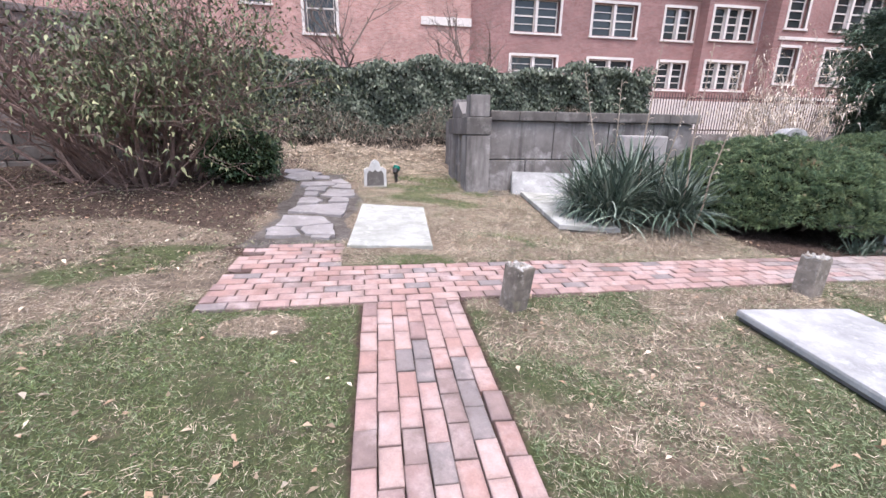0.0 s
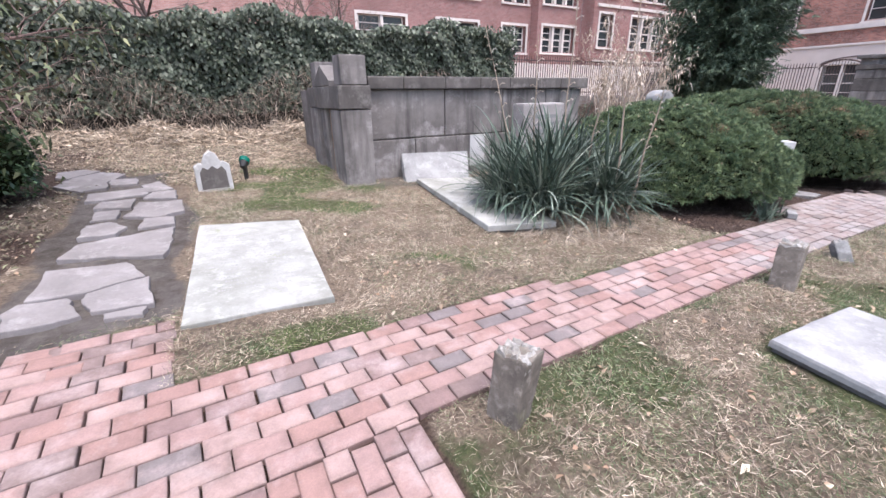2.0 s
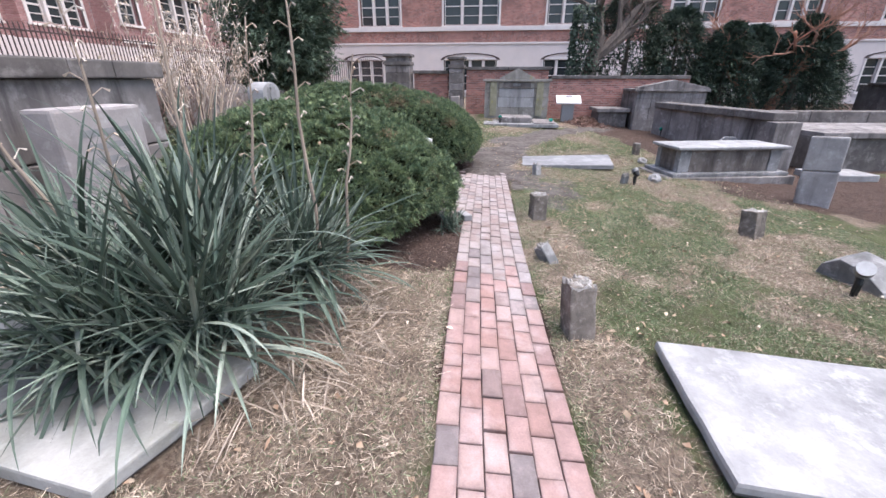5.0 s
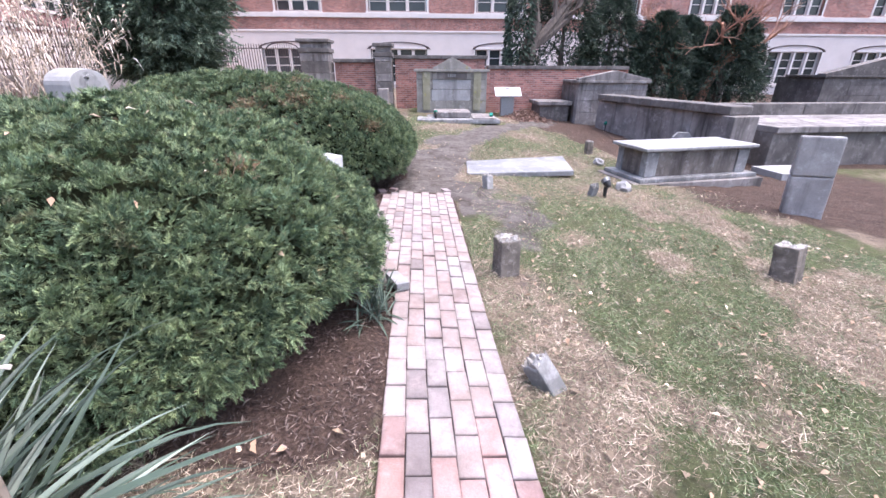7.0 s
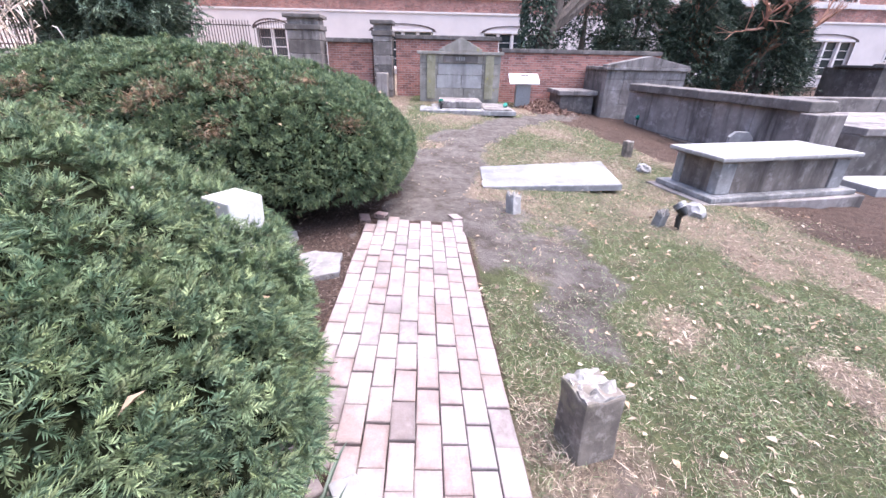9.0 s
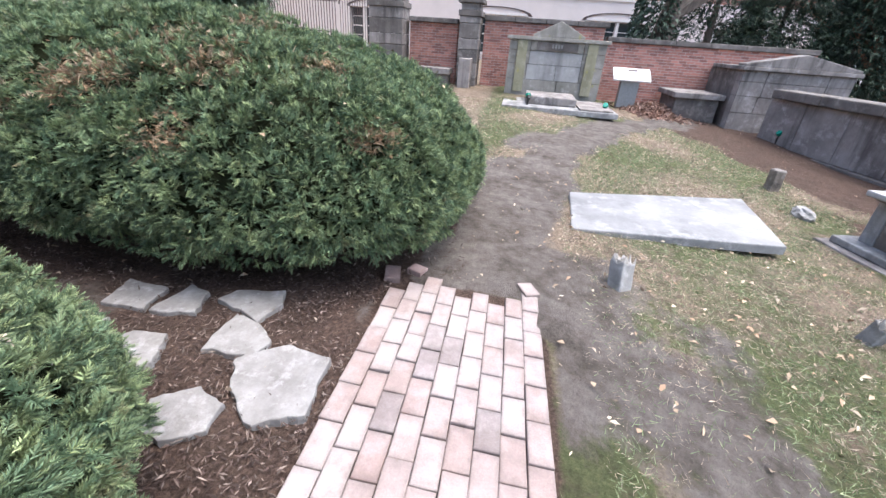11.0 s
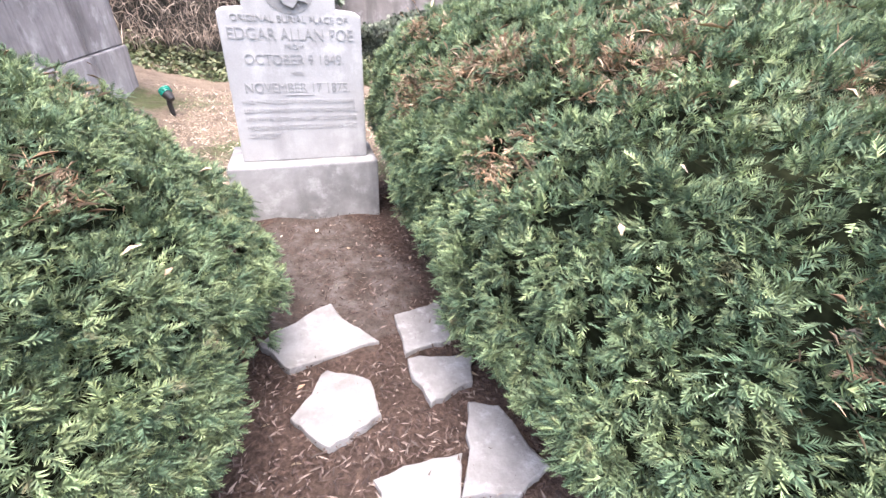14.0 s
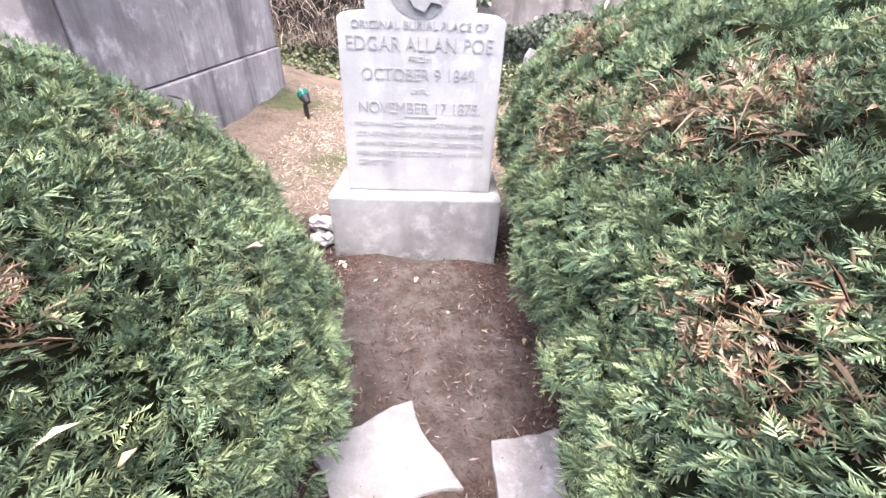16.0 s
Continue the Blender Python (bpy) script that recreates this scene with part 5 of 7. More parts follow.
def yucca():
    x0, y0 = 3.42, 4.98
    z0 = gz(x0, y0)
    t = thing("yucca", "large clump of grey-green yucca with drooping strap leaves over a slab", "yucca", x0, y0, z0)
    rnd = random.Random(12)
    fresh = [blade_mesh(rnd.uniform(0.64, 0.92), rnd.uniform(0.024, 0.036), rnd.choice((0.03, 0.06, 0.1, 0.2, 0.35, 0.9)), M_YUCCA, k) for k in range(18)]
    low = [blade_mesh(rnd.uniform(0.58, 0.88), rnd.uniform(0.024, 0.035), rnd.choice((0.3, 0.6, 1.2, 1.9)), M_YUCCA, k + 40) for k in range(12)]
    dry = [blade_mesh(rnd.uniform(0.4, 0.65), rnd.uniform(0.010, 0.02), rnd.uniform(0.2, 1.3), M_YUCCA_DRY, k + 90) for k in range(8)]
    heads = ((-0.05, 0.05, 0.52, 1.05, 60), (-0.45, -0.22, 0.36, 0.98, 58), (0.30, -0.40, 0.34, 0.95, 58), (-0.30, 0.50, 0.42, 1.0, 42), (0.45, 0.25, 0.42, 0.95, 38), (-0.62, 0.12, 0.34, 0.92, 44))
    for hx, hy, hz, s, n in heads:
        for k in range(n):
            u = (k + 0.5) / n
            az = k * 137.5 + rnd.uniform(-14, 14)
            el = 82 - 96 * u ** 0.74 + rnd.uniform(-8, 8)
            ob = new("leaf", rnd.choice(fresh if el > 22 else low))
            ob.parent = t
            ob.matrix_local = pose(hx, hy, hz * (1 - 0.35 * u), 0, -el, az) @ pose(rnd.uniform(0.0, 0.06), 0, 0, rnd.uniform(-25, 25)) @ Matrix.Scale(s * rnd.uniform(0.85, 1.12), 4)
    bm = bmesh.new()
    for k in range(520):
        m = rnd.choice(dry)
        a = rnd.uniform(-150, 40)
        r = rnd.uniform(0.3, 1.0)
        x, y = math.cos(radians(a)) * r * 1.05, math.sin(radians(a)) * r * 0.98
        mm = pose(x, y, gz(x0 + x, y0 + y) - z0 + rnd.uniform(0.03, 0.08), 0, rnd.uniform(-2, 12), a + rnd.uniform(-90, 90)) @ Matrix.Scale(rnd.uniform(0.3, 0.62), 4)
        first = len(bm.verts)
        bm.from_mesh(m)
        bm.verts.ensure_lookup_table()
        bmesh.ops.transform(bm, matrix=mm, verts=bm.verts[first:])
    tagged(part("dead_leaves", bm, M_YUCCA_DRY, t, "fallen straw-coloured dead leaves"), kind="stuff")
    inner = bmesh.new()
    for k in range(1800):
        hx, hy, hz, s, n = heads[k % 6]
        el = rnd.uniform(-12, 75)
        first = len(inner.verts)
        inner.from_mesh(rnd.choice(fresh if el > 22 else low))
        inner.verts.ensure_lookup_table()
        mm = pose(hx + rnd.gauss(0, 0.1), hy + rnd.gauss(0, 0.1), hz * rnd.uniform(0.45, 0.95), 0, -el, rnd.uniform(0, 360)) @ Matrix.Scale(s * rnd.uniform(0.6, 0.95), 4)
        bmesh.ops.transform(inner, matrix=mm, verts=inner.verts[first:])
    tagged(part("inner_leaves", inner, M_YUCCA, t, "crowded inner strap leaves"), kind="stuff")
    for sx, sy, h, lean in ((-0.15, 0.25, 1.75, (4, -6)), (-0.05, -0.05, 2.2, (-3, 4)), (0.1, -0.2, 1.6, (2, 8)), (0.25, -0.55, 2.1, (-2, 3)), (0.4, -0.62, 1.5, (5, 6)), (-0.1, 0.45, 2.1, (-12, -10))):
        bm = bmesh.new()
        pts = [(sx + math.sin(k) * 0.012, sy + math.cos(k * 1.7) * 0.012, 0.1 + h * k / 8) for k in range(9)]
        tube(bm, pts, [0.013 - 0.0011 * k for k in range(9)], 6)
        for k in range(14):
            z = 0.1 + h * (0.5 + 0.5 * k / 14)
            a = k * 2.4
            tube(bm, [(sx, sy, z), (sx + 0.05 * math.cos(a), sy + 0.05 * math.sin(a), z + 0.035), (sx + 0.075 * math.cos(a), sy + 0.075 * math.sin(a), z + 0.02)], [0.004, 0.003, 0.007], 4)
        bmesh.ops.transform(bm, matrix=pose(0, 0, 0, *lean, 0), verts=bm.verts[:])
        part("flower_stalk", bm, M_PLUME, t, "tall dry bleached flower stalk")


yucca()
tuft(5.86, 3.86, 3)
tuft(5.55, 3.80, 9)
loose = thing("loose_block", "loose white stone block lying across the path edge", "stone block", 5.945, 3.682, gz(5.945, 3.682) + 0.045, 28)
part("stone", block(-0.105, 0.105, -0.048, 0.048, -0.02, 0.045, 0.008, 0.006, 4), M_MARBLE, loose)


# ---- bare woody growth ----
def grow(bm, p, d, length, r, depth, rnd, sides=5, bend=0.25, split=(2, 3), tips=None, shrink=0.68, spread=0.6, lift=0.1):
    pts, radii = [Vector(p)], [r]
    d = Vector(d).normalized()
    steps = 4
    for k in range(steps):
        d = (d + Vector((rnd.gauss(0, bend), rnd.gauss(0, bend), rnd.gauss(0, bend) + lift * 0.4)) * 0.5).normalized()
        pts.append(pts[-1] + d * length / steps)
        radii.append(r * (1 - 0.4 * (k + 1) / steps))
    tube(bm, pts, radii, sides)
    if tips is not None and depth <= 1:
        tips.extend([(tuple(q), tuple(d)) for q in pts[1:]])
    if depth > 0:
        for k in range(rnd.randint(*split)):
            i = rnd.randint(2, steps)
            nd = (d + Vector((rnd.gauss(0, spread), rnd.gauss(0, spread), rnd.gauss(0, spread * 0.7) + lift))).normalized()
            grow(bm, pts[i], nd, length * shrink * rnd.uniform(0.7, 1.15), radii[i] * 0.72, depth - 1, rnd, max(3, sides - 1), bend, split, tips, shrink, spread, lift)


def leaves_at(name, tips, count, jitter, length, width, mat, parent, droop=0.3, label=""):
    p = np.array([q for q, _ in tips])
    d = np.array([w for _, w in tips])
    i = rng.integers(0, len(p), count)
    pos = p[i] + rng.normal(size=(count, 3)) * jitter
    dirs = unit(d[i] * 0.5 + rng.normal(size=(count, 3)) * 0.8)
    v, f = leaf_arrays(pos, dirs, rng.uniform(0.7, 1.2, count) * length, rng.uniform(0.7, 1.2, count) * width, droop)
    return np_mesh(name, v, f, mat, parent, label)


def wild_shrub():
    x, y = -3.6, 7.3
    t = thing("shrub", "large overgrown shrub of bare brown stems with sparse drooping leaves", "shrub", x, y, gz(x, y))
    rnd = random.Random(4)
    bm = bmesh.new()
    tips = []
    for k in range(64):
        a = rnd.uniform(0, 6.28)
        r = rnd.uniform(0.0, 0.75)
        d = (math.cos(a) * 0.55 + (0.22 if k % 3 else -0.25), math.sin(a) * 0.5 - 0.12, 1.0)
        grow(bm, (math.cos(a) * r, math.sin(a) * r, -0.1), d, rnd.uniform(1.2, 1.95), rnd.uniform(0.018, 0.042), 3, rnd, 5, 0.3, (3, 4), tips, 0.66, 0.62, 0.08)
    for k in range(20):
        grow(bm, (rnd.uniform(-0.9, -0.1), rnd.uniform(-0.5, 0.4), -0.1), (rnd.uniform(-0.95, -0.35), rnd.gauss(-0.1, 0.2), 1.0), rnd.uniform(1.3, 2.0), rnd.uniform(0.018, 0.04), 3, rnd, 5, 0.22, (3, 4), None, 0.66, 0.55, 0.06)
    part("stem_mass", bm, M_TWIG_RED, t, "thicket of arching brown stems")
    p = [q for q in tips if q[0][2] > 0.35 and q[0][0] > -0.3]
    leaves_at("leaves", p, 13000, 0.12, 0.08, 0.036, M_SHRUB_LEAF, t, 0.6, "sparse drooping green leaves")
    bm = bmesh.new()
    for k in range(60):
        a = rnd.uniform(0, 6.28)
        r = rnd.uniform(0.3, 2.2)
        px, py = math.cos(a) * r - 0.8, math.sin(a) * r * 0.6 - 0.6
        grow(bm, (px, py, 0.02 + gz(x + px, y + py) - gz(x, y)), (rnd.gauss(0, 1), rnd.gauss(0, 1), 0.35), rnd.uniform(0.4, 0.9), 0.008, 1, rnd, 4, 0.3, (1, 2))
    tagged(part("fallen_twigs", bm, M_TWIG_RED, t, "tangle of fallen reddish twigs at the foot"), kind="stuff")


wild_shrub()


def leaf_mass(name, label, category, x, y, rx, ry, rz, base, n, length, width, mat, core, droop=0.2, power=2.2, group=""):
    t = thing(name, label, category, x, y, gz(x, y), 0, group)
    pos, nrm = dome_points(n, rx, ry, rz, power, base)
    pos = pos + nrm * rng.uniform(-0.22, 0.03, len(pos))[:, None] * min(rx, rz)
    pos[:, 2] = np.maximum(pos[:, 2], 0.02)
    d = unit(nrm * 0.6 + rng.normal(size=pos.shape) * 0.7)
    v, f = leaf_arrays(pos, d, rng.uniform(0.7, 1.3, len(pos)) * length, rng.uniform(0.7, 1.3, len(pos)) * width, droop)
    np_mesh("leaves", v, f, mat, t)
    # same dark shell, painted as shade behind the leaves
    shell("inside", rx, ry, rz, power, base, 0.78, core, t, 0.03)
    bm = bmesh.new()
    tube(bm, [(0, 0, -0.1), (0.02, 0, base), (0, 0.02, base + rz * 0.6)], [0.05, 0.04, 0.02], 7)
    part("stem", bm, M_BARK, t)
    return t


leaf_mass("evergreen_bush", "low glossy dark evergreen bush at the edge of the shrubbery", "bush", -2.15, 7.25, 0.60, 0.55, 0.50, 0.42, 4200, 0.055, 0.03, M_BOX_LEAF, M_YEW_CORE)


def plume_shrub():
    x, y = 11.3, 10.7
    t = thing("dead_shrub", "pale bleached dead shrub with drooping seed plumes", "shrub", x, y, gz(x, y))
    rnd = random.Random(9)
    bm = bmesh.new()
    tips = []
    for k in range(22):
        a = rnd.uniform(0, 6.28)
        grow(bm, (0.3 * math.cos(a), 0.3 * math.sin(a), -0.1), (math.cos(a) * 0.25, math.sin(a) * 0.25, 1), rnd.uniform(1.6, 2.6), 0.017, 2, rnd, 4, 0.16, (2, 3), tips, 0.6, 0.4, 0.15)
    part("stem_mass", bm, M_PLUME, t)
    p = [q for q in tips if q[0][2] > 0.9]
    leaves_at("seed_head", p, 2000, 0.07, 0.16, 0.03, M_PLUME, t, 1.0, "hanging bleached plumes")


plume_shrub()


# ---- ivy-covered wall ----
def ivy_wall():
    t = thing("wall_north", "old wall wholly covered in trailing ivy", "wall", 1.2, 12.9, gz(1.2, 12.9), kind="structure")
    zb = gz(1.2, 12.9)
    # wall block in mottled dark brown, seen between the leaves
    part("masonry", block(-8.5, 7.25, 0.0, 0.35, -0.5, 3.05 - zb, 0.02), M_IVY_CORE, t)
    n = 30000
    u = rng.uniform(-8.5, 7.3, n)
    h = rng.uniform(0.12, 1.0, n) ** 0.8
    top = 3.12 - zb + 0.14 * np.sin(u * 1.3 + 1) + 0.08 * np.sin(u * 4.1)
    bulge = 0.28 + 0.16 * np.sin(u * 2.2) * np.sin(h * 6) + 0.10 * np.sin(u * 6.3 + h * 11)
    z = h * (top - 0.15) + 0.15
    p = np.stack([u, -bulge * (0.35 + 0.65 * h) * rng.uniform(0.3, 1.0, n), z], 1)
    over = rng.random(n) < 0.18
    p[over, 2] = top[over] + rng.uniform(-0.06, 0.12, over.sum())
    p[over, 1] = rng.uniform(-0.4, 0.4, over.sum())
    end = rng.random(n) < 0.05
    p[end, 0], p[end, 1] = 7.3 + rng.uniform(0, 0.25, end.sum()), rng.uniform(-0.3, 0.5, end.sum())
    d = unit(np.stack([rng.normal(0, 0.5, n), -0.35 + rng.normal(0, 0.3, n), -0.75 + rng.normal(0, 0.45, n)], 1))
    v, f = leaf_arrays(p, d, rng.uniform(0.07, 0.14, n), rng.uniform(0.05, 0.10, n), 0.1, np.tile([[0, -1.0, 0.25]], (n, 1)) + rng.normal(0, 0.35, (n, 3)))
    tagged(np_mesh("ivy", v, f, M_IVY, t, "dense hanging ivy leaves"), kind="stuff")
    n = 16000
    u = rng.uniform(-8.5, 7.2, n)
    h = rng.uniform(0, 1, n) ** 1.6 * (1.25 + 0.35 * np.sin(u * 1.7))
    p = np.stack([u, -0.42 - 0.3 * rng.random(n) * (1.4 - np.minimum(h, 1.3)), h + 0.02], 1)
    d = unit(np.stack([rng.normal(0, 0.7, n), rng.normal(-0.15, 0.25, n), rng.normal(-0.5, 0.6, n)], 1))
    v, f = leaf_arrays(p, d, rng.uniform(0.08, 0.34, n), rng.uniform(0.006, 0.016, n), 0.2)
    tagged(np_mesh("dead_stems", v, f, M_VINE, t, "brown tangle of bare ivy stems"), kind="stuff")
    # matted dead growth along its foot
    n = 15000
    u = rng.uniform(-8.5, 1.4, n)
    w = rng.uniform(0, 1, n)
    hump = 0.34 * np.sin(np.clip(w, 0, 1) * math.pi) ** 0.7 * (0.8 + 0.25 * np.sin(u * 2.3) + 0.15 * np.sin(u * 5.1))
    yy = -2.2 + 2.15 * w + 0.25 * np.sin(u * 0.9)
    zz = land(u + 1.2, yy + 12.9) - zb + hump * rng.uniform(0.5, 1.05, n)
    d = unit(np.stack([rng.normal(0, 1, n), rng.normal(0, 0.6, n), rng.normal(0.1, 0.45, n)], 1))
    v, f = leaf_arrays(np.stack([u, yy, zz], 1), d, rng.uniform(0.10, 0.32, n), rng.uniform(0.006, 0.02, n), 0.2)
    ob = np_mesh("matted_vines", v, f, M_STRAW)
    ob.location = (1.2, 12.9, zb)
    tagged(ob, "bank of matted dead vines and straw below the ivy", "dead vines", kind="stuff")
    n = 9000
    u = rng.uniform(4.8, 14.0, n)
    yy = rng.uniform(11.7, 13.2, n)
    zz = land(u, yy) + rng.uniform(0, 0.32, n) * smooth(11.6, 12.6, yy)
    d = unit(np.stack([rng.normal(0, 1, n), rng.normal(-0.3, 0.6, n), rng.normal(0.1, 0.5, n)], 1))
    v, f = leaf_arrays(np.stack([u, yy, zz], 1), d, rng.uniform(0.06, 0.13, n), rng.uniform(0.03, 0.07, n), 0.2)
    tagged(np_mesh("low_ivy", v, f, M_SHRUB_LEAF), "low brownish ivy and dead leaves along the wall foot", "ivy", kind="stuff")
    n = 15000
    u = rng.uniform(8.3, 14.6, n)
    h = rng.uniform(0.0, 1.0, n)
    p = np.stack([u, 14.62 - 0.034 * (u - 8.7) - rng.uniform(0.02, 0.3, n) * (0.5 + 0.5 * np.sin(u * 2.3 + h * 5)), land(u, np.full(n, 14.5)) + h * (1.0 + 0.2 * np.sin(u * 1.9))], 1)
    d = unit(np.stack([rng.normal(0, 0.5, n), -0.4 + rng.normal(0, 0.3, n), -0.7 + rng.normal(0, 0.45, n)], 1))
    v, f = leaf_arrays(p, d, rng.uniform(0.07, 0.14, n), rng.uniform(0.05, 0.10, n), 0.1, np.tile([[0, -1.0, 0.25]], (n, 1)) + rng.normal(0, 0.35, (n, 3)))
    tagged(np_mesh("kerb_ivy", v, f, M_IVY), "ivy spreading over the stone kerb below the railing", "ivy", kind="stuff")


ivy_wall()


# ---- iron railings ----
def railing(name, label, x0, y0, x1, y1, zb, zt, gap=0.115, base=None):
    t = thing(name, label, "fence", x0, y0, zb)
    run = math.hypot(x1 - x0, y1 - y0)
    t.matrix_world = pose(x0, y0, zb, 0, 0, math.degrees(math.atan2(y1 - y0, x1 - x0)))
    bar = bmesh.new()
    tube(bar, [(0, 0, 0), (0, 0, zt - zb - 0.06), (0, 0, zt - zb)], [0.017, 0.017, 0.003], 5)
    me = bpy.data.meshes.new("bar")
    bar.to_mesh(me)
    bar.free()
    me.materials.append(M_IRON)
    for k in range(int(run / gap)):
        ob = new("bar", me)
        ob.parent = t
        ob.matrix_local = pose((k + 0.5) * gap, 0, 0)
    for h in (0.12, zt - zb - 0.22):
        part("rail", block(0, run, -0.018, 0.018, h, h + 0.04, 0.003), M_IRON, t)
    if base:
        part("kerb", block(0, run, -0.2, 0.2, -base, 0, 0.02), M_TOMB, t, "stone kerb under the railing")


railing("iron_railing", "dark iron railing of closely set upright bars", 8.7, 15.0, 20.4, 14.6, 1.35, 2.85, base=1.6)
railing("iron_railing", "dark iron railing of closely set upright bars", 24.0, 20.5, 24.0, 10.8, 1.2, 2.6, base=1.4)
gate = thing("iron_gate", "arched dark iron gate between railings", "gate", 23.9, 10.7, 0.0, -90)
bm = bmesh.new()
tube(bm, [(1.5 * (1 - math.cos(a)) / 2 * 1.0, 0, 2.3 + 0.35 * math.sin(a)) for a in np.linspace(0, math.pi, 11)], [0.03] * 11, 6)
part("arch", bm, M_IRON, gate)
for k in range(15):
    bm = bmesh.new()
    tube(bm, [(0.05 + 0.1 * k, 0, 0), (0.05 + 0.1 * k, 0, 2.3 + 0.33 * math.sin(math.pi * (0.05 + 0.1 * k) / 1.5))], [0.012, 0.012], 5)
    part("bar", bm, M_IRON, gate)


# ---- the far east wall, its piers and tombs ----
def east_wall():
    t = thing("wall_east", "old red brick boundary wall with dark stone coping", "wall", 20.5, 2.0, 0.0, kind="structure")
    part("brickwork", block(0.0, 0.4, -0.75, 2.7, -0.4, 1.92, 0.01), M_BRICK_E, t)
    part("brickwork", block(0.02, 0.4, -6.4, -0.76, -0.4, 1.58, 0.01), M_BRICK_E, t)
    part("brickwork", block(0.05, 0.4, 3.51, 5.0, -0.4, 1.78, 0.01), M_BRICK_E, t)
    for y0, y1, z in ((-0.85, 2.72, 1.925), (-6.4, -0.86, 1.585), (3.5, 5.02, 1.785)):
        n = max(1, round((y1 - y0) / 0.9))
        for k in range(n):
            a, b = y0 + (y1 - y0) * k / n, y0 + (y1 - y0) * (k + 1) / n
            part("coping_stone", block(-0.07, 0.47, a + 0.004, b - 0.004, z, z + 0.13, 0.02, 0.008, 1), M_TOMB_DARK, t)
    for y0, y1, zt in ((2.72, 3.5, 2.44), (5.02, 6.25, 2.56)):
        p = thing("gate_pier", "weathered dark stone gate pier with stepped cap", "pier", 20.5, 2 + (y0 + y1) / 2, 0, 0, "stone gate piers")
        h = (y1 - y0) / 2
        z, k = -0.3, 0
        while z < zt - 0.5:
            e = z + (0.36, 0.30, 0.40)[k % 3]
            e = min(e, zt - 0.45)
            part("pier_block", block(-0.42, 0.42, -h + 0.09, h - 0.09, z, e - 0.008, 0.02, 0.012, 1), M_TOMB_DARK if k % 2 else M_TOMB, p)
            z, k = e, k + 1
        part("neck", block(-0.46, 0.46, -h + 0.05, h - 0.05, zt - 0.45, zt - 0.30, 0.02, 0.008), M_TOMB_DARK, p)
        part("cap", block(-0.38, 0.38, -h + 0.12, h - 0.12, zt - 0.298, zt - 0.12, 0.02, 0.008), M_TOMB, p)
        part("cap_slab", block(-0.48, 0.48, -h + 0.02, h - 0.02, zt - 0.118, zt, 0.03, 0.01), M_TOMB_DARK, p)
        part("buttress", block(-0.95, -0.43, -h * 0.45, h * 0.45, -0.3, 0.9 if y0 < 3 else 0.5, 0.03, 0.02, 2), M_TOMB, p)
    bench = thing("stone_ledge", "long grey stone ledge at the foot of the brick panel", "ledge", 20.0, 6.25, 0)
    part("seat_slab", block(-0.3, 0.3, -0.7, 0.7, 0.42, 0.58, 0.02, 0.006), M_TOMB, bench)
    part("support", block(-0.22, 0.22, -0.66, 0.66, -0.3, 0.418, 0.02), M_TOMB_DARK, bench)


east_wall()


def pediment_tomb(name, label, x, y, half, zb, zt, apex, mat, panels, turn=90, depth=0.7, wing=0.0):
    t = thing(name, label, "tomb", x, y, zb, turn)
    h = zt - zb
    rnd = random.Random(int(y * 7) + 50)
    part("core", block(-half + 0.03, half - 0.03, 0.05, depth, -0.2, h, 0.01), M_TOMB_DARK, t)
    z = -0.1
    row = 0
    cuts = (0.30, 0.58, 0.82, 1.0)
    for c in cuts:
        z1 = h * c
        xs = [-half, -half * 0.55, half * 0.55, half] if row else [-half, half * 0.1, half]
        if row == 1:
            xs = [-half, -half * 0.58, 0.05, half * 0.55, half]
        for a, b in zip(xs, xs[1:]):
            lit = panels and abs(a + b) < half * 0.9 and row in (1, 2)
            part("block", block(a + 0.005, b - 0.005, 0.02 if lit else 0.0, 0.3, z + 0.004, z1 - 0.004, 0.012, 0.004), M_MARKER if lit else mat, t, "pale panel" if lit else "")
        z, row = z1, row + 1
    part("cornice", block(-half - 0.07, half + 0.07, -0.09, depth * 0.8, h, h + 0.09, 0.015, 0.004), mat, t)
    ph = half * (0.52 if panels else 1.02)
    g = profile_slab([(-ph, 0), (ph, 0), (ph, 0.05), (0, apex - zt - 0.09), (-ph, 0.05)], 0.45, 0.015)
    bmesh.ops.translate(g, vec=(0, 0.16, h + 0.092), verts=g.verts[:])
    part("pediment", g, mat, t, "triangular stone pediment")
    if panels:
        part("name_panel", block(-half * 0.42, half * 0.42, -0.03, 0.02, h * 0.84, h * 0.98, 0.008), M_TOMB_DARK, t)
        for k in range(4):
            part("carved_figure", block(-0.14 + 0.075 * k, -0.09 + 0.075 * k, -0.036, -0.031, h * 0.88, h * 0.95, 0), M_MARKER, t)
        for s in (-1, 1):
            part("pilaster", block(s * half * 0.72 - 0.13, s * half * 0.72 + 0.13, -0.055, 0.0, 0.1, h - 0.006, 0.01), M_LICHEN_YELLOW, t, "pilaster yellowed by lichen")
    return t


pediment_tomb("wall_tomb", "lichened stone wall tomb with pediment and pale panels", 19.0, 2.6, 1.26, 0.1, 1.48, 1.95, M_LICHEN, True, -90)
pediment_tomb("gabled_tomb", "grey gabled stone tomb beside the enclosure", 18.5, -3.05, 1.22, -0.25, 1.15, 1.55, M_TOMB, False, -90, 2.2)
pediment_tomb("gabled_tomb", "dark gabled stone tomb behind the enclosure", 21.0, -15.5, 2.6, -0.3, 1.35, 2.15, M_TOMB_DARK, False, -90, 2.5)


